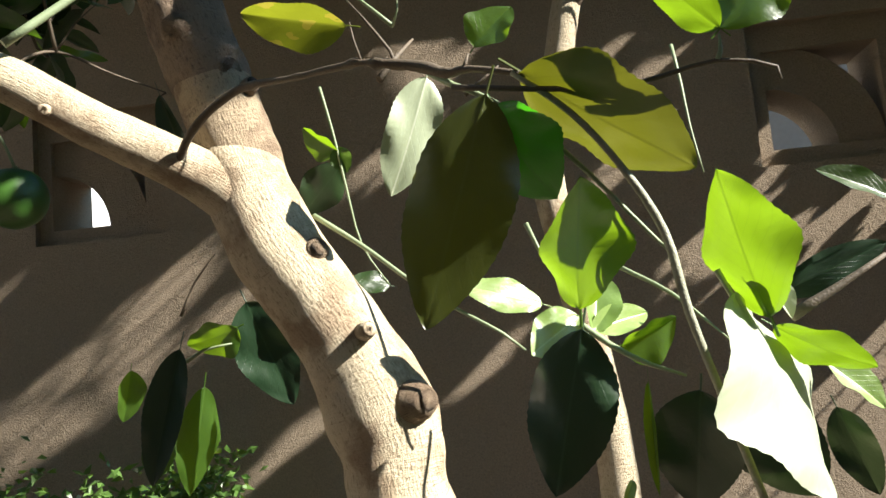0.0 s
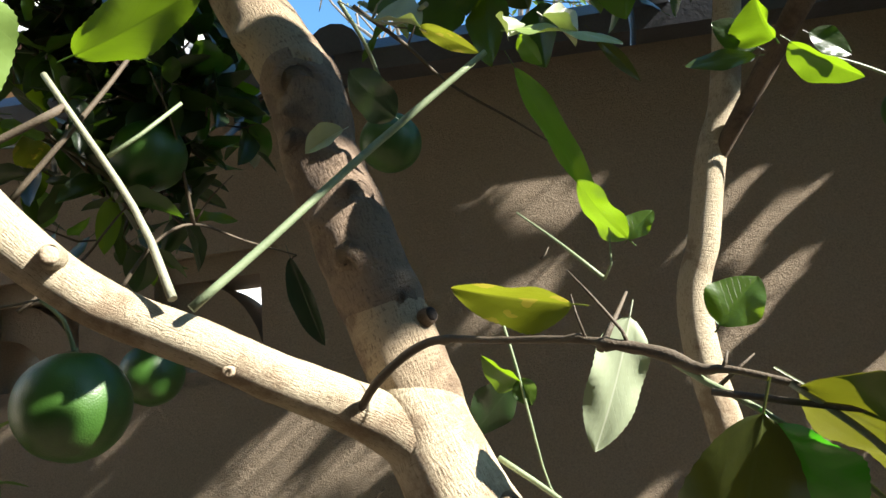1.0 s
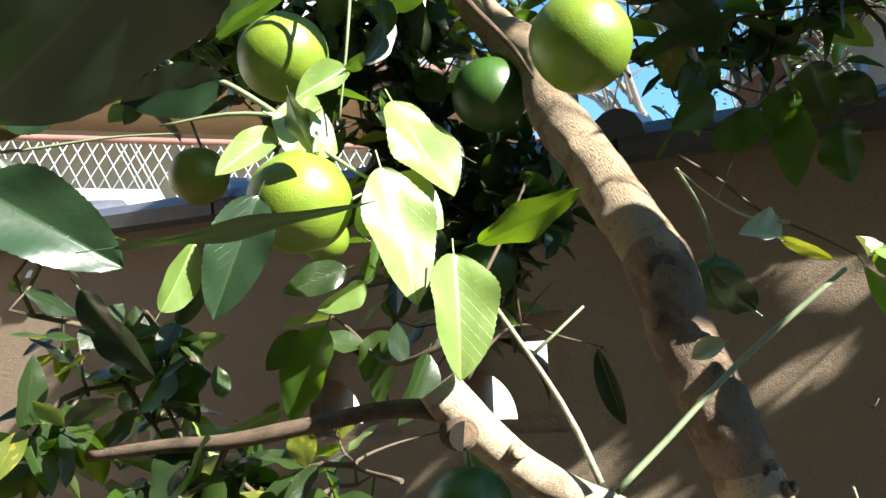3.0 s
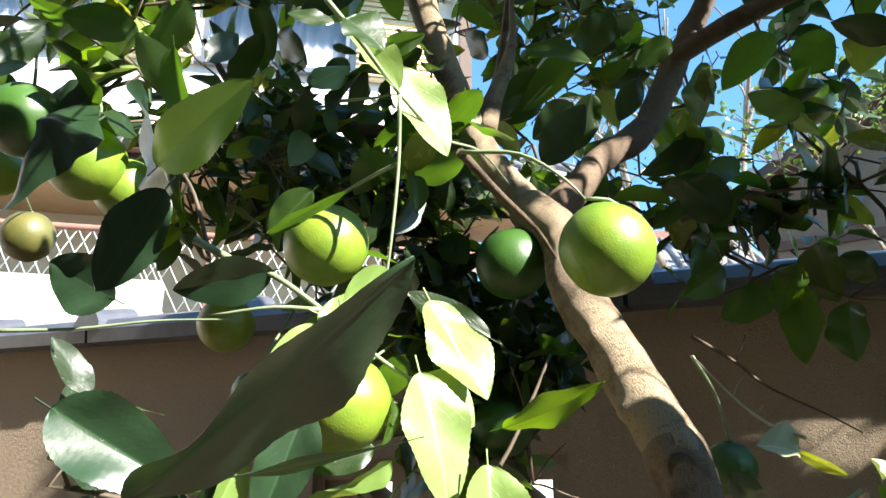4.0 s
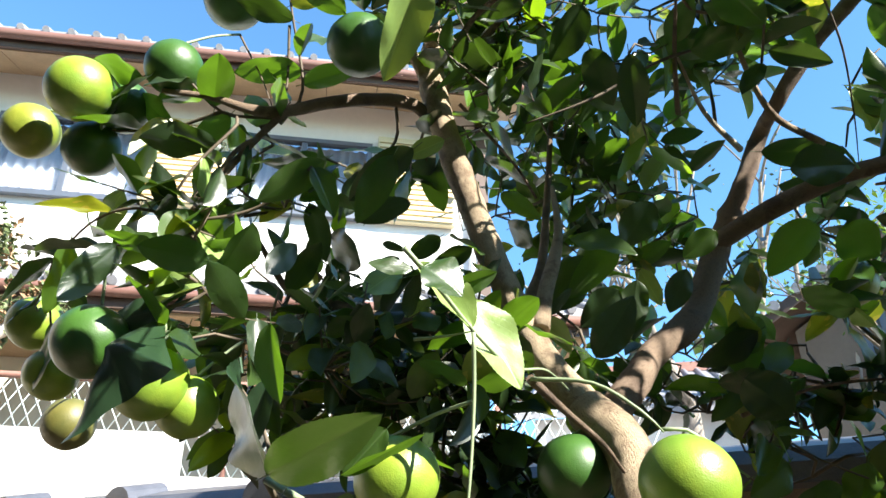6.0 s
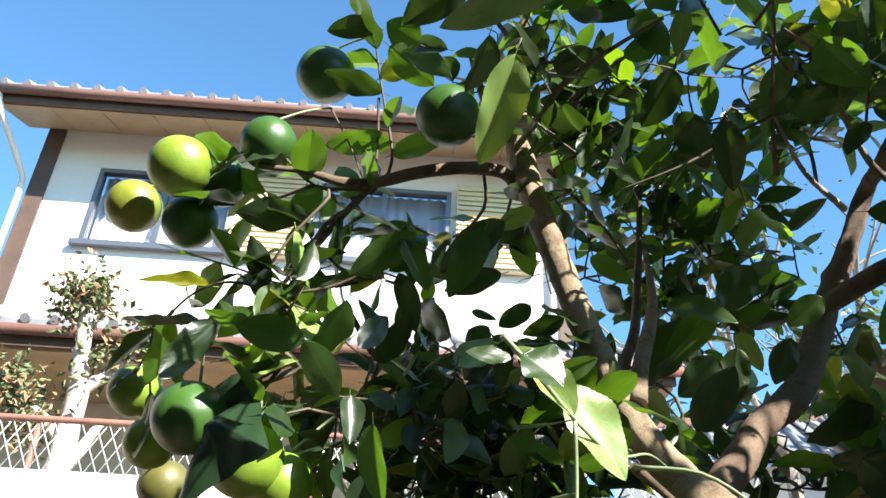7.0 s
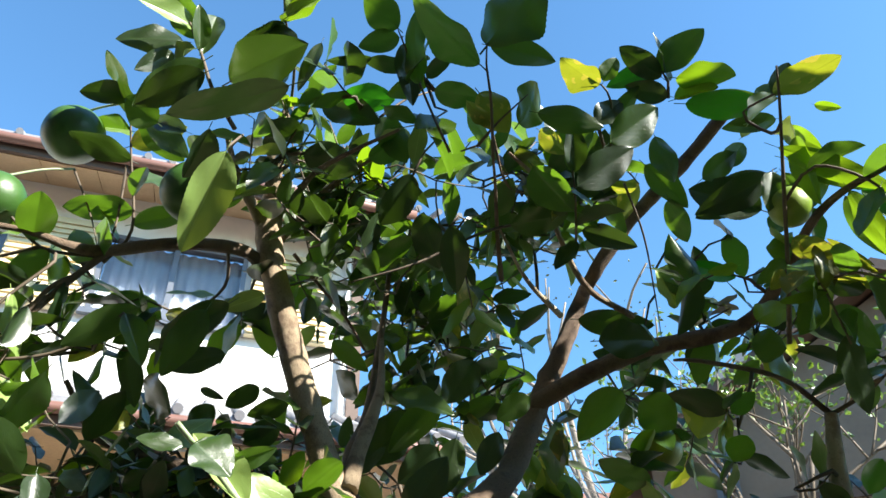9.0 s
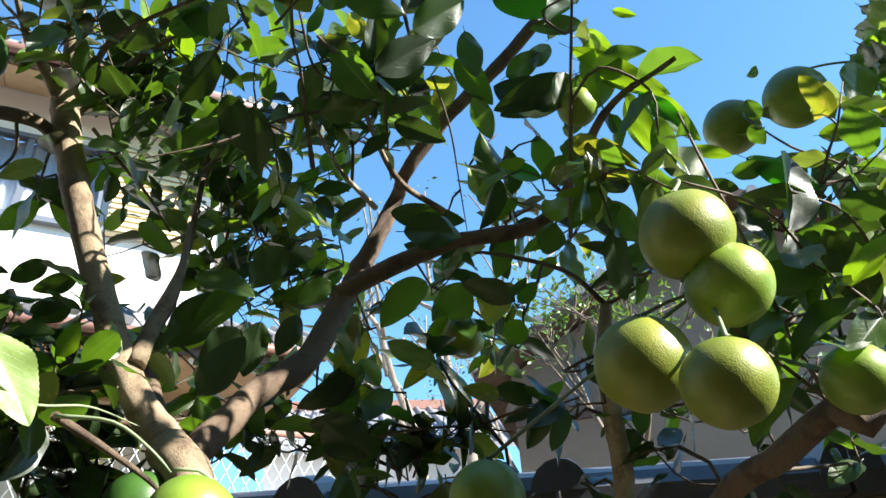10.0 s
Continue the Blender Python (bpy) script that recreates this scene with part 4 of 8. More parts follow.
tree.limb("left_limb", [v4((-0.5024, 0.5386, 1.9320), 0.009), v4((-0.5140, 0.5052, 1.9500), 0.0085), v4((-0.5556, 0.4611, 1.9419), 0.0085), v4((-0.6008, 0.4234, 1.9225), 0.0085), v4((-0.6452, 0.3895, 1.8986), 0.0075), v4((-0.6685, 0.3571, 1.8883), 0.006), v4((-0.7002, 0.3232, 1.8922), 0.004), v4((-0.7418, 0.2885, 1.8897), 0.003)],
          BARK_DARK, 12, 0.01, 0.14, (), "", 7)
tree.limb("fork", [v4((-0.4996, 0.5232, 1.9823), 0.0085), v4((-0.5091, 0.4939, 2.0175), 0.0075), v4((-0.5179, 0.4620, 2.0397), 0.0068), v4((-0.5181, 0.4350, 2.0581), 0.005), v4((-0.5113, 0.3958, 2.0780), 0.003)], BARK_MID, 12, 0.01, 0.14, (), "", 16)
tree.limb("fork", [v4((-0.4970, 0.5312, 1.9727), 0.0085), v4((-0.4572, 0.5309, 2.0192), 0.0075), v4((-0.3925, 0.5210, 2.0697), 0.004), v4((-0.3203, 0.4948, 2.0768), 0.0015)], BARK_DARK, 12, 0.01, 0.14, (), "", 17)
tree.limb("twig", [v4((-0.6385, 0.3921, 1.9001), 0.005), v4((-0.6802, 0.3864, 1.8587), 0.0045), v4((-0.7222, 0.3836, 1.8132), 0.004), v4((-0.7555, 0.3803, 1.7747), 0.003)], BARK_DARK, 8, 0.012, 0.1)
tree.limb("twig", [v4((-0.6723, 0.3861, 1.8649), 0.0035), v4((-0.6957, 0.3756, 1.8435), 0.003), v4((-0.7316, 0.3777, 1.7959), 0.0025)], BARK_DARK, 8, 0.012, 0.1)
tree.limb("twig", [v4((-0.0908, 0.6085, 2.0015), 0.0026), v4((-0.1948, 0.5550, 1.9543), 0.0022), v4((-0.2780, 0.5167, 1.8939), 0.0018), v4((-0.3592, 0.4938, 1.8644), 0.0008)], TWIG_BROWN, 8, 0.012, 0.1)
tree.limb("twig", [v4((-0.0209, 0.7850, 1.9272), 0.005), v4((-0.0784, 0.7094, 1.9406), 0.0045), v4((-0.1037, 0.6246, 1.9764), 0.004), v4((-0.1119, 0.5396, 2.0010), 0.003), v4((-0.1452, 0.4804, 2.0175), 0.002)], BARK_MID, 8, 0.012, 0.12)
tree.limb("twig", [v4((-0.1065, 0.5480, 1.9918), 0.0022), v4((-0.1536, 0.5131, 1.9888), 0.002), v4((-0.1594, 0.4439, 2.0271), 0.0015)], BARK_DARK, 8, 0.012, 0.1)
tree.limb("twig", [v4((-0.4663, 0.5441, 1.9656), 0.0028), v4((-0.4424, 0.5747, 1.9333), 0.0025), v4((-0.4188, 0.6277, 1.9050), 0.0022), v4((-0.4059, 0.6790, 1.8756), 0.002)], BARK_DARK, 8, 0.012, 0.1)
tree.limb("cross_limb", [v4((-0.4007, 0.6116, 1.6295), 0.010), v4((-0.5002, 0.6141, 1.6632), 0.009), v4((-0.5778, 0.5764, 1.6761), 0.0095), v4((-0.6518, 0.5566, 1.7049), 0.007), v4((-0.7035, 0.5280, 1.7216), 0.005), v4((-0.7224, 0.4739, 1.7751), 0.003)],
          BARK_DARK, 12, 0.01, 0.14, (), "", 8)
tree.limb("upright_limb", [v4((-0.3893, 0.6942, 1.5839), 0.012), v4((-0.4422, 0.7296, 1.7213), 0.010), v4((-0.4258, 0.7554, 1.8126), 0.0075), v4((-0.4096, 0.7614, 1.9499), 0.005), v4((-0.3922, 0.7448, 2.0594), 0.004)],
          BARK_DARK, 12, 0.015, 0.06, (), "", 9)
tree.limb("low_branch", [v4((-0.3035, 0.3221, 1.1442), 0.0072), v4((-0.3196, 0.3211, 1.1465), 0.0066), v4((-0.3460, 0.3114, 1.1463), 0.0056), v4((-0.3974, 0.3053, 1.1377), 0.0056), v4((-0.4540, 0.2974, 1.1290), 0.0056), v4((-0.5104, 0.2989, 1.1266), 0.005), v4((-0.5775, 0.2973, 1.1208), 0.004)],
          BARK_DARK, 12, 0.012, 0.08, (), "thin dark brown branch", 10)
# the sawn ends: pale discs with a dark ring
def stub(a, b, r, skin, face, hollow=None):
    """A pruned stump: a low collar of bark and its sawn face, at times with a rotten half painted dark as a shaded
    hollow.
    """
    a, b = Vector(a), Vector(b)
    d = (b - a).normalized()
    bm = bmesh.new()
    tube(bm, [v4(a - d * 0.004, r * 1.25), v4(a.lerp(b, 0.6), r * 1.10), v4(b, r * 0.98), v4(b - d * 0.0016, r * 0.82)], 20, 0.003, 0.12)
    st = tree.adopt(new("pruned_stub", mesh_of(bm, "pruned_stub", skin)))
    bm = bmesh.new()
    tube(bm, [v4(b - d * 0.004, r * 0.88), v4(b + d * 0.0004, r * 0.84), v4(b + d * 0.0012, r * 0.6), v4(b + d * 0.0012, r * 0.2)], 20, 0.002, 0.08)
    cut = part("cut_face", bm, face, st, "weathered sawn wood")
    if hollow:
        e = Vector(hollow).normalized() * r
        e -= d * e.dot(d)
        f = d.cross(e)
        bm = bmesh.new()
        bm.faces.new([bm.verts.new(b + d * 0.0024 + e * (0.92 * math.cos(k * math.pi / 10 - math.pi / 2)) + f * (0.92 * math.sin(k * math.pi / 10 - math.pi / 2))) for k in range(11)])
        part("shaded_hollow_half", bm, HOLLOW_SHADE, cut, "flat rotten half with the hollow's shade put into its colour")


stub((-0.2919, 0.3140, 1.1313), (-0.2860, 0.3051, 1.1297), 0.0100, BARK_DARK, ROTTEN_WOOD, (-0.9, -0.35, 0.1))
stub((-0.1142, 0.4501, 1.0870), (-0.1090, 0.4461, 1.0891), 0.0046, BARK_DARK, HOLLOW_SHADE)
stub((-0.2644, 0.3388, 1.1189), (-0.2608, 0.3316, 1.1181), 0.0048, BARK, CUT_WOOD)
stub((-0.2048, 0.3893, 1.0658), (-0.1998, 0.3805, 1.0634), 0.0042, BARK, CUT_WOOD)
stub((-0.0528, 0.4306, 0.9363), (-0.0478, 0.4205, 0.9375), 0.0048, BARK, CUT_WOOD)



def knot(c, d, r, out, skin=BARK_DARK):
    """A healed branch scar: a swollen ring of bark with a sunken, puckered middle."""
    d = Vector(d).normalized()
    p = Vector(c) + d * out
    bm = bmesh.new()
    tube(bm, [v4(p - d * 0.008, r * 1.5), v4(p - d * 0.001, r * 1.2), v4(p + d * 0.003, r * 0.92), v4(p + d * 0.0034, r * 0.74), v4(p + d * 0.0010, r * 0.5), v4(p + d * 0.0022, r * 0.22)], 18, 0.002, 0.16)
    tree.adopt(new("knot", mesh_of(bm, "knot", skin)))


knot((-0.186, 0.486, 1.249), (0.12, -0.98, -0.10), 0.0145, 0.0235)
knot((-0.1765, 0.479, 1.203), (-0.45, -0.85, 0.10), 0.0090, 0.0230)
knot((-0.163, 0.472, 1.165), (0.62, -0.78, 0.0), 0.0105, 0.0230)
knot((-0.150, 0.466, 1.125), (-0.10, -0.97, 0.10), 0.0095, 0.0235)
knot((-0.140, 0.462, 1.098), (0.75, -0.60, 0.10), 0.0080, 0.0205)
knot((-0.0760, 0.4350, 0.9850), (0.45, -0.88, 0.05), 0.0060, 0.0, BARK_MID)
knot((-0.0220, 0.4280, 0.8970), (0.70, -0.70, 0.10), 0.0085, 0.0, BARK_MID)

# bare shoots on the sawn limb
tree.limb("shoot", [v4((-0.2095, 0.3629, 1.0922), 0.0024), v4((-0.1759, 0.3805, 1.1252), 0.0021), v4((-0.1330, 0.4021, 1.1687), 0.0021), v4((-0.0625, 0.4216, 1.2272), 0.0017)], TWIG_GREEN, 10, 0.02, 0.04, (), "straight pale green shoot")
tree.limb("shoot", [v4((-0.2175, 0.3607, 1.0975), 0.0024), v4((-0.2431, 0.3718, 1.1487), 0.0019), v4((-0.3035, 0.3859, 1.2363), 0.0018)], TWIG_PALE, 10, 0.02, 0.04, (), "straight pale green shoot")
tree.limb("twig", [v4((-0.2632, 0.3826, 1.1817), 0.0014), v4((-0.2493, 0.3916, 1.1955), 0.0012), v4((-0.2303, 0.4002, 1.2140), 0.001)], TWIG_GREEN, 6, 0.02)
tree.limb("twig", [v4((-0.3800, 0.4588, 1.1894), 0.0022), v4((-0.3370, 0.4720, 1.2476), 0.002), v4((-0.3181, 0.4946, 1.2957), 0.0018), v4((-0.2989, 0.5155, 1.3521), 0.0015)], TWIG_BROWN, 6, 0.02)
# the branch that crosses in front, low down
tree.limb("front_branch", [v4((-0.1491, 0.4236, 1.0374), 0.0022), v4((-0.1317, 0.4079, 1.0542), 0.0024), v4((-0.1041, 0.3972, 1.0684), 0.0022), v4((-0.0685, 0.3736, 1.0635), 0.0016), v4((-0.0306, 0.3455, 1.0570), 0.0016), v4((-0.0043, 0.3332, 1.0483), 0.0025), v4((0.0079, 0.3234, 1.0405), 0.0022), v4((0.0175, 0.3159, 1.0389), 0.0015), v4((0.0374, 0.3047, 1.0310), 0.0015)],
          TWIG_BROWN, 12, 0.004, 0.3, ((0.3, 4.0, 0.0016), (0.45, 2.0, 0.0016), (0.62, 1.0, 0.0022), (0.68, 3.0, 0.0026), (0.72, 5.0, 0.0024), (0.85, 2.0, 0.0014)), "thin knotty brown branch")
tree.limb("front_shoot", [v4((0.0342, 0.3056, 1.0321), 0.0013), v4((0.0554, 0.3023, 1.0122), 0.0014), v4((0.0723, 0.3012, 0.9887), 0.0015), v4((0.0857, 0.3022, 0.9623), 0.0018), v4((0.0915, 0.3024, 0.9303), 0.0017), v4((0.1019, 0.3039, 0.8925), 0.0016), v4((0.1122, 0.3053, 0.8563), 0.0016)],
          TWIG_PALE, 10, 0.008, 0.08, (), "pale grey-green hanging shoot")
twig(tree, [(0.0005, 0.3309, 1.0439), (0.0099, 0.3236, 1.0354), (0.0254, 0.3115, 1.0232), (0.0524, 0.3089, 0.9983), (0.0812, 0.3062, 0.9627), (0.0882, 0.3040, 0.9535)], 0.0016, TWIG_GREEN)
twig(tree, [(0.0099, 0.3162, 1.0318), (0.0497, 0.3014, 1.0223), (0.0783, 0.2915, 1.0181), (0.1073, 0.2813, 1.0206), (0.1260, 0.2765, 1.0144), (0.1269, 0.2767, 1.0098)], 0.0014, TWIG_BROWN)
twig(tree, [(-0.0250, 0.3611, 1.0538), (-0.0169, 0.3692, 1.0667), (-0.0087, 0.3821, 1.0801)], 0.0020, TWIG_BROWN)
twig(tree, [(-0.0178, 0.3784, 1.0866), (-0.0351, 0.3872, 1.1068), (-0.0547, 0.4005, 1.1284)], 0.0012, TWIG_GREEN)
twig(tree, [(-0.0178, 0.3784, 1.0866), (-0.0145, 0.3724, 1.0921), (-0.0136, 0.3690, 1.1081)], 0.0008, TWIG_GREEN)
twig(tree, [(0.0148, 0.3324, 1.0330), (0.0244, 0.3322, 1.0401), (0.0305, 0.3321, 1.0445)], 0.0010, TWIG_BROWN)
twig(tree, [(-0.0729, 0.4628, 1.0877), (-0.0669, 0.4654, 1.0575), (-0.0621, 0.4682, 1.0260), (-0.0557, 0.4713, 0.9902), (-0.0408, 0.4737, 0.9638)], 0.0011, TWIG_GREEN)
twig(tree, [(-0.0814, 0.4596, 1.0084), (-0.0528, 0.4519, 0.9868), (-0.0141, 0.4259, 0.9538), (0.0230, 0.4089, 0.9290), (0.0338, 0.4097, 0.9194)], 0.0017, TWIG_GREEN)
twig(tree, [(0.0519, 0.3700, 0.9357), (0.0697, 0.3618, 0.9197), (0.0846, 0.3530, 0.9099), (0.0978, 0.3446, 0.9043)], 0.0018, TWIG_GREEN)
twig(tree, [(0.0840, 0.4066, 0.9584), (0.1066, 0.3888, 0.9408), (0.1256, 0.3717, 0.9173)], 0.0014, TWIG_GREEN)
twig(tree, [(0.0376, 0.3663, 0.9793), (0.0439, 0.3677, 0.9627), (0.0573, 0.3698, 0.9378)], 0.0012, TWIG_GREEN)
twig(tree, [(-0.1822, 0.5041, 0.9584), (-0.1710, 0.5023, 0.9795), (-0.1530, 0.4909, 0.9951)], 0.0012, TWIG_BROWN)
twig(tree, [(-0.1811, 0.5067, 0.9289), (-0.1693, 0.5061, 0.9352), (-0.1504, 0.5059, 0.9379)], 0.0016, TWIG_GREEN)
twig(tree, [(0.1408, 0.4626, 1.0912), (0.1418, 0.4552, 1.0641), (0.1417, 0.4478, 1.0382), (0.1441, 0.4407, 1.0084)], 0.0012, TWIG_GREEN)
twig(tree, [(-0.3557, 0.3620, 1.0986), (-0.4111, 0.3941, 1.1073), (-0.4107, 0.4461, 1.1190), (-0.3696, 0.4803, 1.1312)], 0.002, TWIG_BROWN)
twig(tree, [(0.1475, 0.3519, 0.9254), (0.1680, 0.3510, 0.9358), (0.1906, 0.3500, 0.9485)], 0.003, TWIG_BROWN)
twig(tree, [(-0.5208, 0.2699, 1.4144), (-0.4844, 0.2820, 1.3942), (-0.4557, 0.2872, 1.3829), (-0.4116, 0.2958, 1.3510), (-0.3784, 0.3110, 1.3207), (-0.3455, 0.3232, 1.2970)], 0.0034, TWIG_GREEN)
twig(tree, [(-0.5208, 0.2699, 1.4144), (-0.5256, 0.2951, 1.4053), (-0.5418, 0.2867, 1.4634), (-0.5817, 0.2968, 1.5099)], 0.003, TWIG_BROWN)
twig(tree, [(-0.4132, 0.2943, 1.3530), (-0.4476, 0.2793, 1.3547), (-0.4926, 0.2632, 1.3486)], 0.0022, TWIG_GREEN)
twig(tree, [(-0.6645, 0.2186, 1.3409), (-0.6046, 0.2426, 1.3428), (-0.5441, 0.2650, 1.3492), (-0.4922, 0.2858, 1.3507)], 0.0018, TWIG_GREEN)
twig(tree, [(-0.3466, 0.2770, 1.5118), (-0.3544, 0.2945, 1.4634), (-0.3614, 0.3001, 1.4030), (-0.3726, 0.3082, 1.3464)], 0.0020, TWIG_GREEN)
twig(tree, [(-0.3698, 0.2025, 1.5542), (-0.3573, 0.2338, 1.5342), (-0.3464, 0.2767, 1.5126), (-0.3357, 0.3330, 1.5002), (-0.3319, 0.4176, 1.5241), (-0.3450, 0.5431, 1.5447)], 0.0022, TWIG_GREEN)
twig(tree, [(-0.3291, 0.3602, 1.4976), (-0.2782, 0.3623, 1.4878), (-0.2428, 0.3650, 1.4614), (-0.2285, 0.3724, 1.4445)], 0.0022, TWIG_GREEN)
twig(tree, [(-0.3291, 0.3602, 1.4976), (-0.3225, 0.4359, 1.4906), (-0.3038, 0.4981, 1.4721), (-0.2946, 0.5337, 1.4525)], 0.0045, BARK_DARK)
twig(tree, [(-0.3898, 0.2611, 1.5071), (-0.3656, 0.2702, 1.5093), (-0.3464, 0.2767, 1.5126)], 0.0015, TWIG_GREEN)
twig(tree, [(-0.1785, 0.6128, 1.3805), (-0.1424, 0.6597, 1.3605), (-0.1131, 0.7043, 1.3392), (-0.0560, 0.7620, 1.3142), (-0.0240, 0.7937, 1.2983)], 0.0022, TWIG_BROWN)
twig(tree, [(-0.1424, 0.6597, 1.3605), (-0.1351, 0.6569, 1.3738), (-0.1295, 0.6535, 1.3872)], 0.001, TWIG_BROWN)
twig(tree, [(-0.1891, 0.7342, 1.5485), (-0.1062, 0.7561, 1.5775), (-0.0166, 0.7890, 1.5875), (0.0517, 0.8199, 1.5816)], 0.0028, BARK_DARK)
twig(tree, [(-0.1548, 0.4069, 1.9438), (-0.1440, 0.3549, 1.9802), (-0.1408, 0.3209, 2.0074), (-0.1341, 0.2996, 2.0202)], 0.0022, TWIG_BROWN)
twig(tree, [(-0.2056, 0.4023, 1.9619), (-0.2209, 0.3599, 2.0087), (-0.2351, 0.3136, 2.0607), (-0.2394, 0.2997, 2.0763)], 0.0020, TWIG_BROWN)
twig(tree, [(-0.1712, 0.3936, 1.9537), (-0.1411, 0.3772, 1.9700), (-0.1021, 0.3619, 1.9885)], 0.0022, TWIG_BROWN)
twig(tree, [(-0.1950, 0.6583, 1.9435), (-0.1837, 0.5802, 1.9632), (-0.1679, 0.4911, 1.9653), (-0.1548, 0.4069, 1.9438)], 0.004, BARK_DARK)
twig(tree, [(-0.1272, 0.7839, 1.9463), (-0.1631, 0.6943, 1.9610), (-0.1788, 0.5769, 1.9693)], 0.005, BARK)
twig(tree, [(-0.0068, 0.5504, 1.9899), (0.0077, 0.6148, 1.9484), (0.0110, 0.6933, 1.9011), (0.0127, 0.7780, 1.8785)], 0.0018, TWIG_BROWN)
twig(tree, [(0.1475, 0.6357, 1.7714), (0.1513, 0.5519, 1.8171), (0.1588, 0.4785, 1.8855), (0.1681, 0.4156, 1.9559), (0.1723, 0.3966, 1.9894)], 0.0032, TWIG_BROWN)
twig(tree, [(-0.5181, 0.4350, 2.0581), (-0.4407, 0.3092, 1.9455), (-0.3451, 0.1817, 1.8174), (-0.3258, 0.1337, 1.7531)], 0.0024, TWIG_BROWN)
twig(tree, [(-0.4590, 0.5061, 2.0262), (-0.3980, 0.4375, 2.0047), (-0.3266, 0.3876, 1.9805), (-0.2542, 0.3555, 1.9675)], 0.005, BARK_DARK)
twig(tree, [(-0.6324, 0.3721, 2.0229), (-0.6411, 0.3918, 1.9351), (-0.6547, 0.3935, 1.8863)], 0.0022, TWIG_BROWN)
twig(tree, [(-0.6971, 0.3542, 2.0174), (-0.6704, 0.3766, 1.9523), (-0.6515, 0.3863, 1.8983)], 0.0016, TWIG_BROWN)

# dark twigs before the wall, one with a withered leaf
twig(tree, [(-0.4413, 0.6943, 1.1760), (-0.4099, 0.7063, 1.2229), (-0.3833, 0.7332, 1.2439), (-0.3457, 0.7717, 1.2305), (-0.3052, 0.8111, 1.2182)], 0.0022, TWIG_BROWN)
twig(tree, [(-0.3833, 0.7332, 1.2439), (-0.3789, 0.7020, 1.2936), (-0.3752, 0.6733, 1.3308), (-0.3790, 0.6422, 1.3666)], 0.0020, TWIG_BROWN)
twig(tree, [(-0.3811, 0.7333, 1.2468), (-0.3633, 0.7343, 1.2716), (-0.3428, 0.7377, 1.2906)], 0.0014, TWIG_BROWN)
twig(tree, [(-0.4931, 0.6257, 1.1541), (-0.4529, 0.6524, 1.1982), (-0.4206, 0.6743, 1.2511), (-0.3789, 0.7020, 1.2936)], 0.0018, TWIG_BROWN)
leaf(tree, (-0.3117, 0.8092, 1.2161), (-0.2983, 0.8675, 1.1230), 0.0282, (-0.03, -0.84, -0.53), LEAF_SHADED, 3, "withered hanging leaf")
twig(tree, [(-0.3052, 0.8111, 1.2182), (-0.3092, 0.8101, 1.2159), (-0.3126, 0.8103, 1.2097)], 0.0012, TWIG_BROWN)
twig(tree, [(-0.0927, 0.4223, 1.2622), (-0.1158, 0.4649, 1.2770), (-0.1412, 0.5040, 1.3041), (-0.1745, 0.5472, 1.3484)], 0.0016, TWIG_PALE)
twig(tree, [(-0.1412, 0.5040, 1.3041), (-0.1365, 0.5035, 1.3143), (-0.1308, 0.5042, 1.3202)], 0.001, TWIG_PALE)
twig(tree, [(-0.0468, 0.5758, 1.1374), (-0.0431, 0.5764, 1.1405), (-0.0404, 0.5764, 1.1454)], 0.001, TWIG_BROWN)
# spurs on the front branch
twig(tree, [(-0.0306, 0.3455, 1.0567), (-0.0336, 0.3449, 1.0684), (-0.0347, 0.3446, 1.0765)], 0.0008, TWIG_BROWN)
twig(tree, [(-0.0146, 0.3381, 1.0518), (-0.0166, 0.3378, 1.0586), (-0.0282, 0.3396, 1.0764), (-0.0350, 0.3417, 1.0861)], 0.0010, TWIG_BROWN)
twig(tree, [(0.0151, 0.3169, 1.0388), (0.0177, 0.3167, 1.0457)], 0.0012, TWIG_BROWN)
twig(tree, [(0.0705, 0.2950, 1.0193), (0.0725, 0.2952, 1.0146)], 0.0010, TWIG_BROWN)
twig(tree, [(0.1073, 0.2813, 1.0206), (0.1087, 0.2812, 1.0242), (0.1089, 0.2810, 1.0303)], 0.0012, TWIG_GREEN)

# leaves that can be told apart, near the low branch
leaf(tree, (0.0230, 0.3020, 1.0230), (-0.0090, 0.3020, 0.9330), 0.0431, (-0.16, -0.98, 0.06), LEAF_OLIVE, 5)
leaf(tree, (0.0250, 0.3060, 1.0190), (0.0400, 0.3060, 0.9780), 0.0443, (-0.70, -0.66, -0.26), LEAF_FRESH, 2)
leaf(tree, (0.0530, 0.3220, 0.9360), (0.0560, 0.3220, 0.9910), 0.0479, (-0.81, -0.58, 0.04), LEAF_LIME, 5)
leaf(tree, (0.0370, 0.3040, 1.0310), (0.1000, 0.3040, 0.9840), 0.0526, (-0.53, -0.45, -0.72), LEAF_OLIVE, 5)
leaf(tree, (-0.0050, 0.4210, 1.0730), (-0.0260, 0.4160, 1.0080), 0.0317, (0.35, -0.93, -0.04), LEAF_GLARE, 2)
leaf(tree, (-0.0350, 0.3350, 1.0710), (-0.0840, 0.3350, 1.0810), 0.0241, (-0.15, -0.67, -0.72), LEAF_YELLOW, 1)
leaf(tree, (0.0210, 0.3400, 1.0570), (0.0380, 0.3400, 1.0760), 0.0236, (-0.31, -0.91, 0.28), LEAF_LIME, 0)
leaf(tree, (0.1090, 0.2800, 1.0320), (0.0820, 0.2800, 1.0590), 0.0182, (-0.50, -0.71, -0.50), LEAF_LIME, 2)
leaf(tree, (0.1090, 0.2800, 1.0320), (0.1360, 0.2800, 1.0590), 0.0275, (-0.34, -0.87, 0.34), LEAF_LIME, 5)
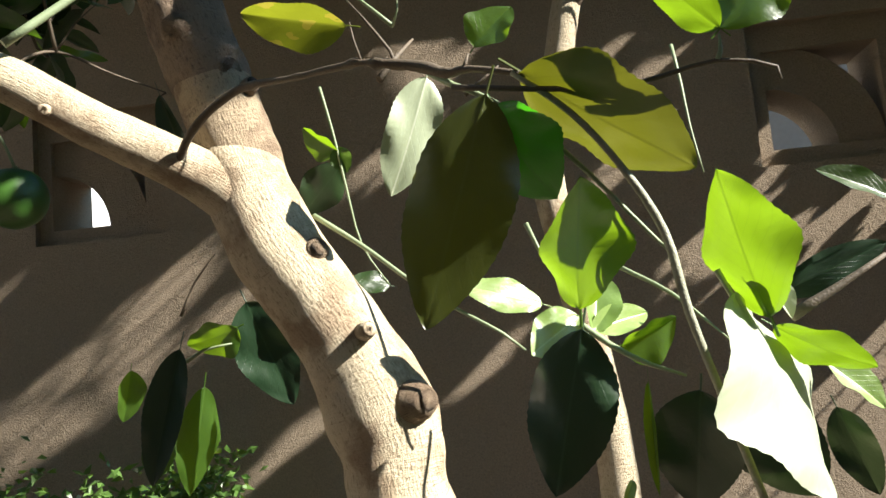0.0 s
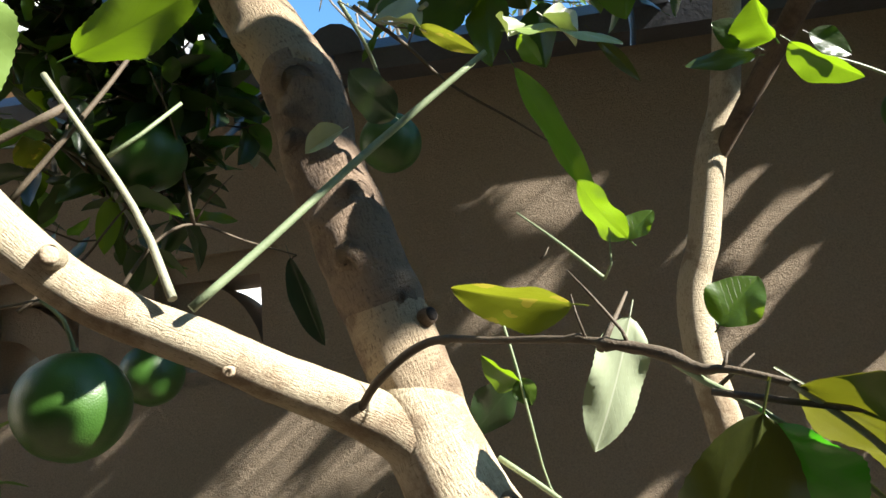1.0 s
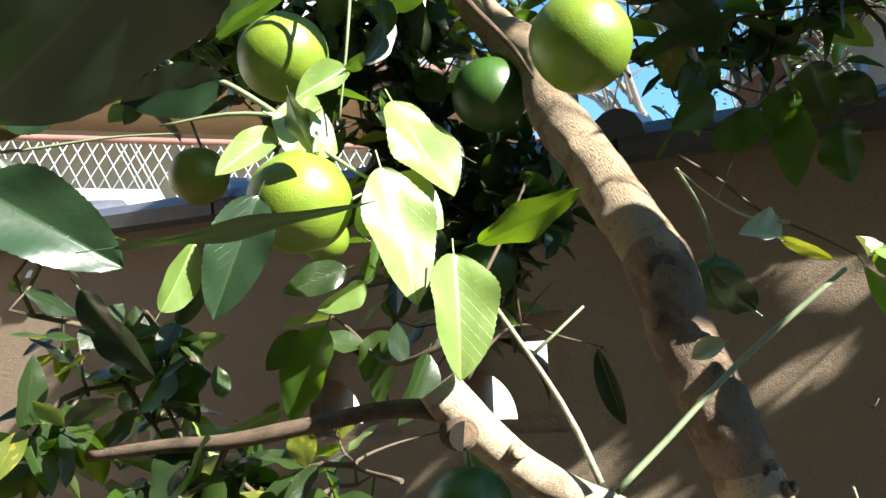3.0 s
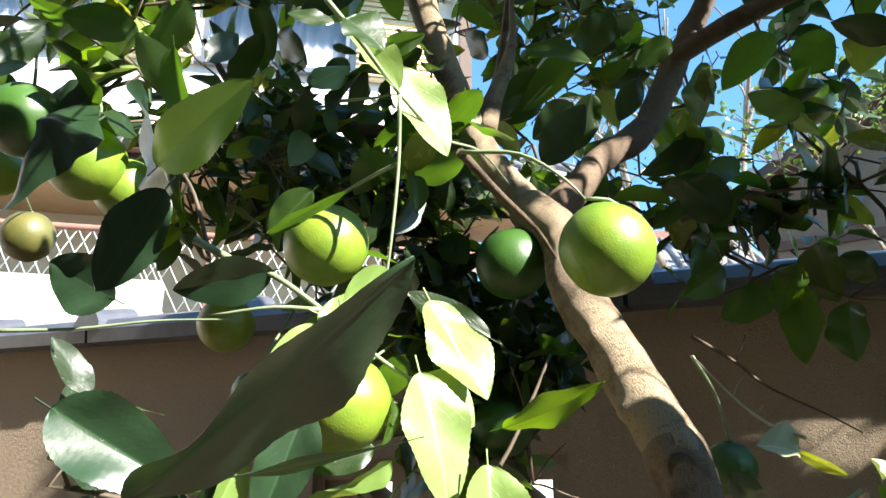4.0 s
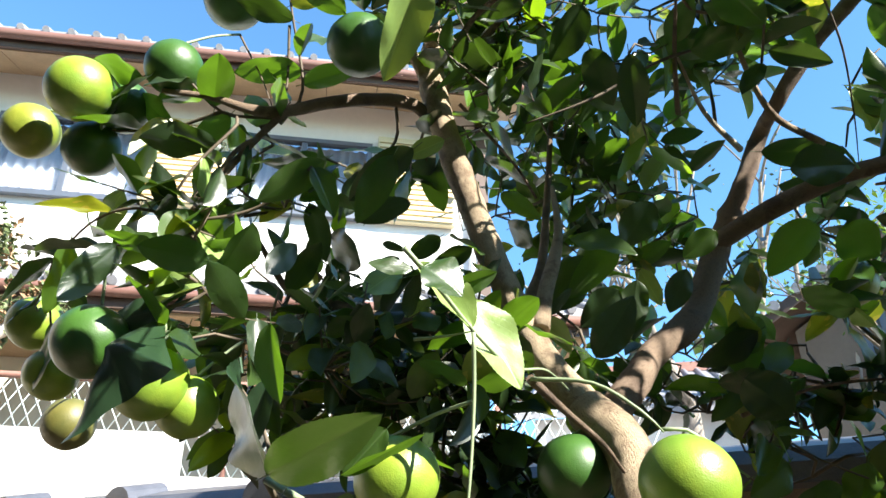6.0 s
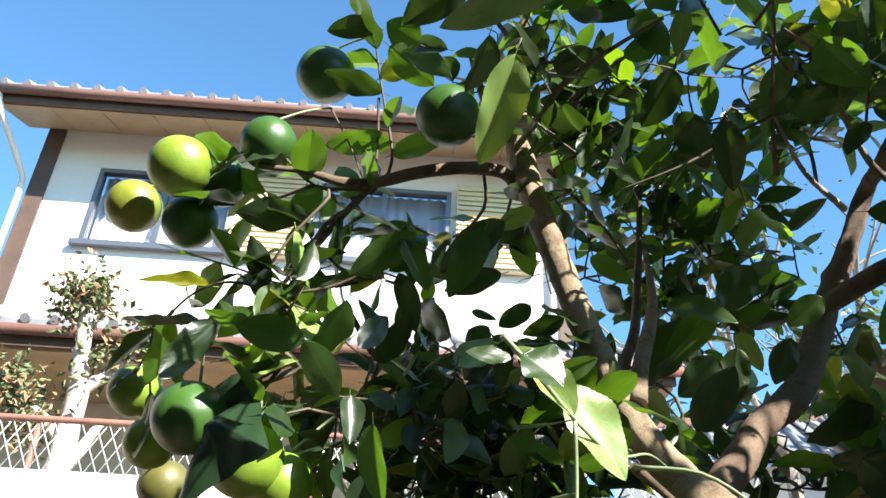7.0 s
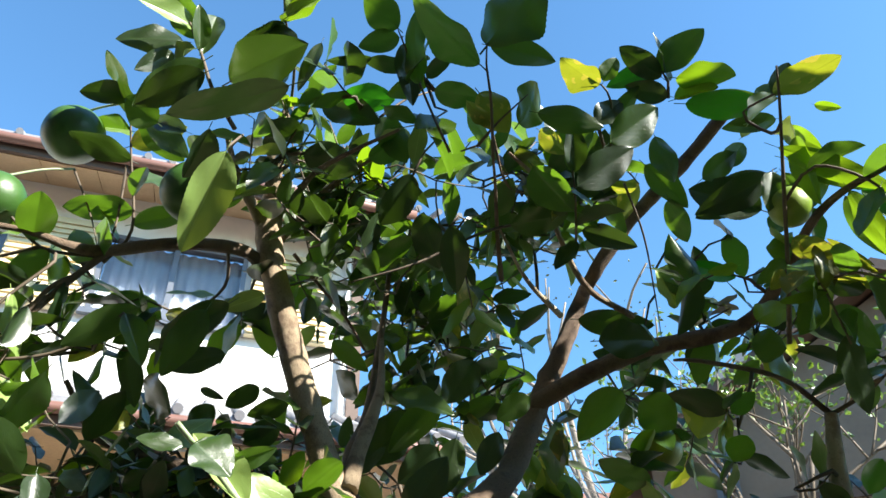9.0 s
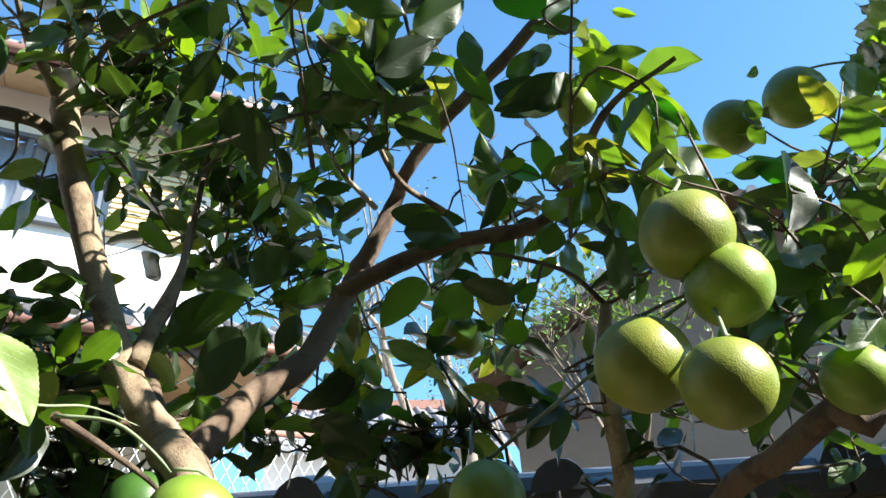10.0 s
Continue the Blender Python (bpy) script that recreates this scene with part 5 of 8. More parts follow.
leaf(tree, (0.1290, 0.3250, 0.9260), (0.1120, 0.3250, 0.9880), 0.0474, (-0.88, -0.41, -0.24), LEAF_LIME, 5)
leaf(tree, (-0.1390, 0.3950, 1.1830), (-0.1610, 0.3950, 1.1740), 0.0142, (0.62, -0.70, 0.35), LEAF_GLARE, 3)
# leaves that hang before the coping
twig(tree, [(-0.1558, 0.8260, 1.5450), (-0.1167, 0.7741, 1.5004), (-0.0674, 0.7456, 1.4653), (-0.0177, 0.7684, 1.4449), (0.0243, 0.7744, 1.4385)], 0.0016, TWIG_BROWN)
twig(tree, [(-0.0177, 0.7684, 1.4449), (0.0266, 0.7476, 1.4648), (0.0675, 0.7186, 1.4668)], 0.0013, TWIG_BROWN)
leaf(tree, (-0.0195, 0.7688, 1.4404), (-0.0237, 0.7712, 1.3738), 0.0620, (-0.74, -0.67, 0.02), LEAF, 0)
leaf(tree, (-0.0671, 0.7366, 1.4572), (-0.0820, 0.7287, 1.3702), 0.0562, (-0.65, -0.74, 0.18), LEAF_LIME, 2)
leaf(tree, (-0.0684, 0.7517, 1.4853), (-0.0912, 0.7459, 1.4248), 0.0483, (-0.53, -0.80, 0.28), LEAF_LIME, 4)
leaf(tree, (-0.0432, 0.7659, 1.5121), (-0.0348, 0.7736, 1.4423), 0.0749, (-0.76, -0.63, -0.16), LEAF_OLIVE, 0)
leaf(tree, (-0.1657, 0.8159, 1.5741), (-0.1685, 0.8186, 1.5081), 0.0637, (-0.63, -0.78, -0.01), LEAF, 5)
leaf(tree, (-0.0960, 0.7785, 1.4658), (-0.1485, 0.7570, 1.4266), 0.0482, (0.54, -0.79, -0.29), LEAF, 2)
leaf(tree, (-0.1490, 0.7839, 1.5006), (-0.1929, 0.7556, 1.4577), 0.0446, (0.67, -0.72, -0.21), LEAF, 0)
leaf(tree, (-0.0171, 0.8091, 1.5075), (0.0213, 0.8201, 1.4727), 0.0378, (-0.24, -0.82, -0.52), LEAF_DARK, 5)
leaf(tree, (0.0687, 0.7195, 1.4651), (0.0545, 0.7203, 1.3889), 0.0698, (-0.77, -0.63, 0.14), LEAF_LIME, 0)
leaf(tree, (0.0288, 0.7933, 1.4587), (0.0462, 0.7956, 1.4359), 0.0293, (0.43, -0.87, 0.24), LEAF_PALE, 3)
leaf(tree, (0.1160, 0.3260, 0.9370), (0.1490, 0.3160, 0.8560), 0.0951, (0.77, -0.52, 0.38), LEAF_GLARE, 5)
leaf(tree, (0.0540, 0.3300, 0.9280), (0.0360, 0.3300, 0.8610), 0.0372, (-0.36, -0.93, 0.10), LEAF_SHADED, 5)
leaf(tree, (0.1017, 0.3397, 0.8983), (0.0967, 0.3487, 0.8470), 0.0394, (-0.51, -0.83, -0.22), LEAF_SHADED, 0)
leaf(tree, (0.1200, 0.3543, 0.8957), (0.1533, 0.3590, 0.8416), 0.0406, (-0.32, -0.90, -0.29), LEAF_SHADED, 2)
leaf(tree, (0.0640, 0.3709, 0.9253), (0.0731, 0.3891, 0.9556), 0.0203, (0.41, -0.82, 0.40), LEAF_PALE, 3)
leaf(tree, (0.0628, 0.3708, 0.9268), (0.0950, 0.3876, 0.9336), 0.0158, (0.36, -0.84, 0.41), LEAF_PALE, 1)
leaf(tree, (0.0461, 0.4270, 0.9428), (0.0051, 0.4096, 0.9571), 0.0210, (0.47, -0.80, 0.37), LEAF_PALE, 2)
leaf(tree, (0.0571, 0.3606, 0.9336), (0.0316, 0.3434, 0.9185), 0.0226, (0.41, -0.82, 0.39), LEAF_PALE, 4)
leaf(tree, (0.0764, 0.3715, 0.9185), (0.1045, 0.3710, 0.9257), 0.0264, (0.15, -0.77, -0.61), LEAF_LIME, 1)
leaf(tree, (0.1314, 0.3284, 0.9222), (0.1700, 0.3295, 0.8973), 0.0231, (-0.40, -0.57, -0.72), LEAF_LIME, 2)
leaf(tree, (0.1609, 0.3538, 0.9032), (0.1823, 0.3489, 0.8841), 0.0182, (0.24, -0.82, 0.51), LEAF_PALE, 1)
leaf(tree, (0.1507, 0.3701, 0.9359), (0.1979, 0.3590, 0.9550), 0.0186, (-0.18, -0.97, -0.14), LEAF_SHADED, 2)
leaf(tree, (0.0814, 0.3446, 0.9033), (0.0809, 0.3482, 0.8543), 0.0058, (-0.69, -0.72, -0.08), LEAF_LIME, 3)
leaf(tree, (0.1708, 0.3748, 0.8823), (0.1867, 0.3785, 0.8399), 0.0201, (-0.48, -0.83, -0.28), LEAF_SHADED, 0)
leaf(tree, (0.1283, 0.3275, 0.9451), (0.1379, 0.3237, 0.9251), 0.0109, (0.28, -0.84, 0.46), LEAF_GLARE, 3)
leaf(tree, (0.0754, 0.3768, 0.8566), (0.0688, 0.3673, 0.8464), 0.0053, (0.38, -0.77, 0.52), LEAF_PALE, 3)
leaf(tree, (0.1999, 0.3573, 0.9743), (0.1700, 0.3559, 0.9913), 0.0139, (0.23, -0.91, 0.35), LEAF, 1)
leaf(tree, (-0.1926, 0.5687, 0.9094), (-0.2086, 0.5756, 0.8311), 0.0333, (0.71, -0.68, -0.19), LEAF_LIME, 5)
leaf(tree, (-0.1789, 0.4909, 0.9371), (-0.2044, 0.4932, 0.8525), 0.0255, (0.10, -0.99, -0.06), LEAF_SHADED, 1)
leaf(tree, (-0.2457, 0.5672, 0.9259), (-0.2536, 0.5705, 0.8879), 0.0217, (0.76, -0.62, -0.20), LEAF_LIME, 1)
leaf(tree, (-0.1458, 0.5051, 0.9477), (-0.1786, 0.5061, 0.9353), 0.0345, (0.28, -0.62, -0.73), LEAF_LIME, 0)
leaf(tree, (-0.1539, 0.5537, 0.9670), (-0.1234, 0.5502, 0.8930), 0.0445, (-0.01, -1.00, 0.05), LEAF_SHADED, 0)
leaf(tree, (-0.1985, 0.4996, 0.8949), (-0.1982, 0.5030, 0.8554), 0.0252, (0.66, -0.75, -0.05), LEAF, 2)
leaf(tree, (-0.0650, 0.4663, 1.0477), (-0.0874, 0.4650, 1.0624), 0.0209, (-0.39, -0.62, -0.69), LEAF_LIME, 1)
leaf(tree, (-0.0658, 0.4661, 1.0499), (-0.0603, 0.4674, 1.0344), 0.0138, (-0.09, -0.99, -0.13), LEAF, 0)
leaf(tree, (-0.0715, 0.5162, 1.0515), (-0.1014, 0.5191, 1.0182), 0.0286, (0.38, -0.84, -0.39), LEAF_DARK, 5)
leaf(tree, (-0.0408, 0.4737, 0.9638), (-0.0610, 0.4630, 0.9701), 0.0153, (0.51, -0.79, 0.35), LEAF, 2)
leaf(tree, (-0.1046, 0.5554, 0.9485), (-0.0910, 0.5580, 0.9193), 0.0161, (0.17, -0.99, -0.01), LEAF, 0)
leaf(tree, (-0.0060, 0.3700, 1.1020), (-0.0290, 0.3700, 1.1290), 0.0219, (-0.65, -0.53, -0.55), LEAF_LIME, 2)
leaf(tree, (-0.0060, 0.3700, 1.1020), (0.0060, 0.3700, 1.1150), 0.0145, (-0.38, -0.86, 0.35), LEAF_LIME, 0)
leaf(tree, (-0.0480, 0.4600, 1.2330), (-0.0100, 0.4700, 1.1450), 0.0234, (-0.75, -0.54, -0.39), LEAF_LIME, 5)
leaf(tree, (-0.0040, 0.4200, 1.2290), (0.0190, 0.4300, 1.2000), 0.0077, (0.08, -0.96, -0.27), LEAF_OLIVE, 4)
leaf(tree, (-0.0430, 0.4300, 1.2380), (-0.0330, 0.4300, 1.2190), 0.0138, (-0.66, -0.67, -0.35), LEAF_LIME, 0)
leaf(tree, (-0.0980, 0.4300, 1.2520), (-0.1210, 0.4200, 1.2630), 0.0381, (0.54, -0.60, 0.59), LEAF_GLARE, 1)
leaf(tree, (-0.0990, 0.4300, 1.2540), (-0.0670, 0.4400, 1.2360), 0.0116, (-0.20, -0.66, -0.72), LEAF_YELLOW, 0)
leaf(tree, (-0.1201, 0.4464, 1.2067), (-0.1489, 0.4400, 1.2366), 0.0282, (-0.22, -0.89, -0.40), LEAF_SHADED, 2)
leaf(tree, (-0.0450, 0.4200, 1.2370), (0.0120, 0.4100, 1.2250), 0.0319, (0.09, -0.53, 0.85), LEAF_PALE, 2)
leaf(tree, (-0.0490, 0.4200, 1.2330), (-0.0520, 0.4200, 1.2480), 0.0190, (0.83, -0.53, 0.17), LEAF_GLARE, 3)
leaf(tree, (-0.0290, 0.4200, 1.2430), (-0.0100, 0.4300, 1.2290), 0.0271, (0.67, -0.53, 0.52), LEAF_GLARE, 3)
leaf(tree, (0.1096, 0.4619, 1.2248), (0.1474, 0.4730, 1.1971), 0.0260, (-0.53, -0.25, -0.81), LEAF_LIME, 1)
leaf(tree, (0.1051, 0.4702, 1.2315), (0.0931, 0.4633, 1.2553), 0.0355, (-0.81, -0.32, -0.50), LEAF_LIME, 3)
leaf(tree, (0.0926, 0.4705, 1.2229), (0.0521, 0.4654, 1.2226), 0.0148, (0.12, -0.95, 0.28), LEAF, 2)
leaf(tree, (0.1213, 0.4626, 1.2286), (0.1454, 0.4686, 1.2153), 0.0161, (0.18, -0.98, -0.12), LEAF, 0)
leaf(tree, (0.0978, 0.4795, 1.2318), (0.0730, 0.4725, 1.2490), 0.0202, (0.09, -0.96, -0.26), LEAF, 2)
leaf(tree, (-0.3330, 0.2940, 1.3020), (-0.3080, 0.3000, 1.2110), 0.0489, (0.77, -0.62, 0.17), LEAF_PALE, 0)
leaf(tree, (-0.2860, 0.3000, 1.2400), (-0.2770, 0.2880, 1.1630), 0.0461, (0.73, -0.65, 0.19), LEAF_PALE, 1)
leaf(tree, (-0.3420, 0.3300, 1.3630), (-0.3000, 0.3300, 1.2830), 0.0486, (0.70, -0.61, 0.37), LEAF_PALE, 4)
leaf(tree, (-0.3232, 0.4429, 1.2779), (-0.2328, 0.4383, 1.3012), 0.0451, (0.22, -0.34, -0.91), LEAF_LIME, 2)
leaf(tree, (-0.3799, 0.2274, 1.2724), (-0.4014, 0.2139, 1.1995), 0.0371, (0.62, -0.79, -0.04), LEAF_SHADED, 1)
leaf(tree, (-0.4258, 0.4086, 1.2625), (-0.4653, 0.3770, 1.2415), 0.0275, (0.59, -0.80, 0.11), LEAF, 0)
leaf(tree, (-0.4121, 0.4163, 1.2508), (-0.4401, 0.3897, 1.2260), 0.0254, (0.79, -0.35, -0.51), LEAF_PALE, 1)
leaf(tree, (-0.4204, 0.3676, 1.2112), (-0.4496, 0.3616, 1.1411), 0.0446, (-0.08, -0.99, 0.12), LEAF_LIME, 0)
leaf(tree, (-0.4441, 0.3703, 1.2088), (-0.4748, 0.3656, 1.1794), 0.0221, (0.26, -0.96, -0.11), LEAF, 2)
leaf(tree, (-0.3871, 0.4133, 1.2075), (-0.4099, 0.4021, 1.1714), 0.0289, (0.17, -0.97, 0.19), LEAF, 1)
leaf(tree, (-0.4310, 0.3472, 1.1389), (-0.4284, 0.3551, 1.1074), 0.0224, (0.48, -0.86, -0.18), LEAF_YELLOW, 2)
leaf(tree, (-0.5088, 0.3427, 1.1772), (-0.5361, 0.3348, 1.1676), 0.0237, (0.27, -0.96, 0.03), LEAF, 1)
leaf(tree, (-0.5000, 0.3496, 1.1609), (-0.5022, 0.3435, 1.1845), 0.0158, (0.89, -0.45, -0.03), LEAF, 0)
leaf(tree, (-0.4771, 0.3310, 1.1351), (-0.4403, 0.3419, 1.1470), 0.0168, (0.40, -0.65, -0.65), LEAF_PALE, 1)
leaf(tree, (-0.3838, 0.1240, 1.2216), (-0.2841, 0.1964, 1.2421), 0.0221, (0.21, -0.01, -0.98), LEAF_SHADED, 2)
leaf(tree, (-0.2731, -0.0265, 1.2117), (-0.1878, -0.0246, 1.2667), 0.052, (0.54, 0.08, -0.84), LEAF_SHADED, 0)
leaf(tree, (-0.4247, 0.1428, 1.2086), (-0.3977, 0.1660, 1.1637), 0.0293, (-0.45, -0.80, 0.40), LEAF_SHADED, 0)
leaf(tree, (-0.4656, 0.1118, 1.2607), (-0.4053, 0.1487, 1.2197), 0.0459, (-0.35, -0.80, 0.48), LEAF_SHADED, 1)
leaf(tree, (-0.4251, 0.2000, 1.2036), (-0.4072, 0.2092, 1.2431), 0.0228, (0.88, -0.34, -0.32), LEAF_PALE, 1)

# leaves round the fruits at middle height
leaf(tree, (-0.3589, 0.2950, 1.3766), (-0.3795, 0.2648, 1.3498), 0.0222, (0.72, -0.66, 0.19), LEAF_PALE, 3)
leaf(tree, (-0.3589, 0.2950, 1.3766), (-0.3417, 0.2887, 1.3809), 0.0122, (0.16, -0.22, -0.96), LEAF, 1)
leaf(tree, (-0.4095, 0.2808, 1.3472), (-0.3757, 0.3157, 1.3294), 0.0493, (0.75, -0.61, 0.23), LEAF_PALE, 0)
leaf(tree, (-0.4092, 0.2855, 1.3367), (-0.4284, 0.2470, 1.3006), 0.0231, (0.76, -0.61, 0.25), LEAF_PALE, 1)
leaf(tree, (-0.4552, 0.2860, 1.3861), (-0.5231, 0.2547, 1.3662), 0.0384, (0.47, -0.67, -0.58), LEAF_SHADED, 0)
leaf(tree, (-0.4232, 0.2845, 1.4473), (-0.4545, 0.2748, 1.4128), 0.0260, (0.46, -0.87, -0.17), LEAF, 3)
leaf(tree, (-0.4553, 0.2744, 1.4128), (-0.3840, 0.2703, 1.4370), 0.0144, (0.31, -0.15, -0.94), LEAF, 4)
leaf(tree, (-0.4370, 0.1200, 1.4440), (-0.4100, 0.1100, 1.3770), 0.0694, (-0.73, -0.66, -0.19), LEAF_SHADED, 0)
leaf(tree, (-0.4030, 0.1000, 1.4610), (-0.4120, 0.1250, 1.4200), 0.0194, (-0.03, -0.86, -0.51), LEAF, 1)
leaf(tree, (-0.6950, 0.3070, 1.6060), (-0.7490, 0.2850, 1.5940), 0.0355, (0.38, -0.92, -0.03), LEAF_SHADED, 2)
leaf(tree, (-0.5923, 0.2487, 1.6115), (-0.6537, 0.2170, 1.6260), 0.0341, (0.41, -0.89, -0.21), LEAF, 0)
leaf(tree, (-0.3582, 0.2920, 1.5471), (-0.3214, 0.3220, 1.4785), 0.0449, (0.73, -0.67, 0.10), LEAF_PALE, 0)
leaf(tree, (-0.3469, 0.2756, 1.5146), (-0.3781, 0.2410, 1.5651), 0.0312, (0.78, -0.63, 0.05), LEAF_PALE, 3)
leaf(tree, (-0.4635, 0.3551, 1.7593), (-0.5093, 0.3646, 1.6929), 0.0360, (0.29, -0.90, -0.33), LEAF, 0)
leaf(tree, (-0.5687, 0.3616, 1.7781), (-0.5527, 0.3906, 1.7261), 0.0300, (0.81, -0.58, -0.07), LEAF, 1)
leaf(tree, (-0.5553, 0.3642, 1.7849), (-0.6320, 0.3508, 1.7420), 0.0350, (0.42, -0.75, -0.51), LEAF, 5)
leaf(tree, (-0.3590, 0.0616, 1.3506), (-0.3909, 0.0569, 1.3035), 0.0309, (0.39, -0.90, -0.18), LEAF_SHADED, 2)
leaf(tree, (-0.5717, 0.2471, 1.3642), (-0.6176, 0.2170, 1.3899), 0.0473, (0.39, -0.86, -0.32), LEAF_SHADED, 0)
leaf(tree, (-0.3468, 0.3210, 1.3007), (-0.3100, 0.3482, 1.2729), 0.0445, (0.70, -0.66, 0.28), LEAF_PALE, 0)
leaf(tree, (-0.3618, 0.2302, 1.3349), (-0.3555, 0.2375, 1.2970), 0.0249, (-0.51, -0.82, -0.24), LEAF_DARK, 2)
leaf(tree, (-0.3393, 0.4618, 1.3598), (-0.4031, 0.4185, 1.3990), 0.0301, (0.52, -0.85, -0.09), LEAF_DARK, 2)
leaf(tree, (-0.3460, 0.6920, 1.6308), (-0.2888, 0.6841, 1.7044), 0.0480, (0.29, -0.90, -0.32), LEAF_DARK, 0)
leaf(tree, (-0.3116, 0.7426, 1.8174), (-0.3879, 0.7426, 1.7436), 0.0450, (0.35, -0.86, -0.37), LEAF, 1)
leaf(tree, (-0.1593, 0.7661, 1.6385), (-0.1780, 0.7355, 1.6917), 0.0500, (-0.62, -0.57, -0.54), LEAF_YELLOW, 0)
leaf(tree, (-0.1802, 0.7603, 1.6318), (-0.1468, 0.7541, 1.6786), 0.0502, (-0.12, -0.99, -0.05), LEAF, 1)
leaf(tree, (-0.1753, 0.7480, 1.6651), (-0.1741, 0.7743, 1.6051), 0.0502, (0.06, -0.91, -0.40), LEAF, 0)
leaf(tree, (-0.0404, 0.6967, 1.6437), (-0.0979, 0.6666, 1.6583), 0.0387, (0.03, -0.49, -0.87), LEAF, 2)
leaf(tree, (-0.0460, 0.6931, 1.6466), (-0.0316, 0.7094, 1.6228), 0.0258, (-0.56, -0.48, -0.67), LEAF_PALE, 1)
leaf(tree, (-0.0751, 0.7092, 1.8522), (0.0055, 0.7395, 1.8593), 0.0538, (0.36, -0.90, -0.26), LEAF_DARK, 0)
leaf(tree, (-0.0557, 0.7922, 1.8132), (-0.1276, 0.7896, 1.7499), 0.0527, (0.04, -1.00, -0.01), LEAF, 1)
leaf(tree, (-0.0327, 0.7581, 1.7791), (0.0088, 0.7896, 1.7461), 0.0574, (0.08, -0.77, -0.63), LEAF, 5)
leaf(tree, (0.0669, 0.7445, 1.7715), (0.0276, 0.7514, 1.7174), 0.0732, (-0.51, -0.81, 0.27), LEAF_YELLOW, 0)
leaf(tree, (0.0356, 0.6930, 1.5902), (-0.0051, 0.6718, 1.6002), 0.0244, (0.41, -0.89, -0.21), LEAF_YELLOW, 1)
leaf(tree, (-0.1759, 0.6705, 1.5740), (-0.1283, 0.7081, 1.5323), 0.0581, (0.22, -0.84, -0.50), LEAF_DARK, 2)
leaf(tree, (-0.6930, 0.3070, 1.5970), (-0.6940, 0.2540, 1.5150), 0.1152, (-0.45, -0.75, 0.49), LEAF_SHADED, 9)
leaf(tree, (-0.4560, 0.1742, 1.4574), (-0.4793, 0.1880, 1.4138), 0.0204, (0.27, -0.87, -0.42), LEAF_SHADED, 1)
leaf(tree, (-0.3670, 0.0630, 1.3640), (-0.2880, 0.0240, 1.3720), 0.0265, (-0.24, -0.64, -0.73), LEAF_DARK, 0)

# leaves of the upper crown against the sky
leaf(tree, (-0.3260, 0.1340, 1.7490), (-0.3720, 0.1670, 1.6820), 0.0362, (0.58, -0.51, -0.64), LEAF_PALE, 1)
leaf(tree, (-0.3540, 0.1450, 1.7930), (-0.3890, 0.1750, 1.7680), 0.0273, (0.61, 0.05, -0.79), LEAF_DARK, 1)
leaf(tree, (-0.3720, 0.1860, 1.9020), (-0.2790, 0.1490, 1.8850), 0.0529, (-0.37, -0.62, -0.69), LEAF_DARK, 0)
leaf(tree, (-0.2870, 0.1490, 1.8300), (-0.4010, 0.1460, 1.8150), 0.0358, (0.13, -0.15, -0.98), LEAF_SHADED, 2)
leaf(tree, (-0.3780, 0.1540, 1.8810), (-0.4470, 0.1540, 1.8580), 0.0330, (0.22, -0.71, -0.67), LEAF_DARK, 0)
leaf(tree, (-0.4080, 0.1610, 1.9650), (-0.4310, 0.1050, 1.9520), 0.0275, (0.93, -0.37, -0.07), LEAF_PALE, 1)
leaf(tree, (-0.4100, 0.1710, 1.9610), (-0.4200, 0.1250, 1.9930), 0.0316, (0.02, -0.57, -0.82), LEAF, 0)
leaf(tree, (-0.4280, 0.1730, 1.9660), (-0.4770, 0.1360, 1.9510), 0.0355, (0.62, -0.78, -0.08), LEAF_DARK, 2)
leaf(tree, (-0.4270, 0.1640, 1.9360), (-0.4500, 0.1470, 1.9000), 0.0208, (0.85, -0.40, -0.35), LEAF_DARK, 0)
leaf(tree, (-0.3837, 0.1553, 1.9007), (-0.4491, 0.1546, 1.8584), 0.0369, (0.33, -0.80, -0.50), LEAF, 5)
leaf(tree, (-0.3980, 0.1640, 1.9320), (-0.3890, 0.1390, 1.9690), 0.0188, (0.72, -0.48, -0.50), LEAF, 1)
leaf(tree, (-0.3460, 0.2240, 2.0300), (-0.3890, 0.2160, 2.0020), 0.0256, (0.55, -0.02, -0.84), LEAF_DARK, 1)
leaf(tree, (-0.3370, 0.2130, 2.0240), (-0.2970, 0.2110, 2.0480), 0.0309, (0.10, -0.97, -0.24), LEAF_PALE, 3)
leaf(tree, (-0.2820, 0.3300, 2.0750), (-0.3410, 0.3270, 2.0830), 0.0172, (-0.12, -0.21, -0.97), LEAF_DARK, 1)
leaf(tree, (-0.2390, 0.2990, 2.0770), (-0.2730, 0.2670, 2.1110), 0.0397, (0.02, -0.74, -0.67), LEAF, 5)
leaf(tree, (-0.2410, 0.3110, 2.0760), (-0.2880, 0.3000, 2.0610), 0.0283, (0.36, -0.70, -0.62), LEAF, 0)
leaf(tree, (-0.2370, 0.3150, 2.0680), (-0.2350, 0.3540, 2.0020), 0.0324, (0.49, -0.76, -0.43), LEAF_DARK, 0)
leaf(tree, (-0.2240, 0.3330, 2.0120), (-0.2220, 0.2820, 2.0840), 0.0392, (-0.52, -0.70, -0.48), LEAF, 2)
leaf(tree, (-0.1490, 0.3220, 2.0100), (-0.2110, 0.2470, 2.0580), 0.0583, (-0.50, -0.14, -0.86), LEAF, 0)
leaf(tree, (-0.1350, 0.2940, 2.0050), (-0.0660, 0.2650, 2.0600), 0.0852, (-0.29, -0.95, -0.14), LEAF, 5)
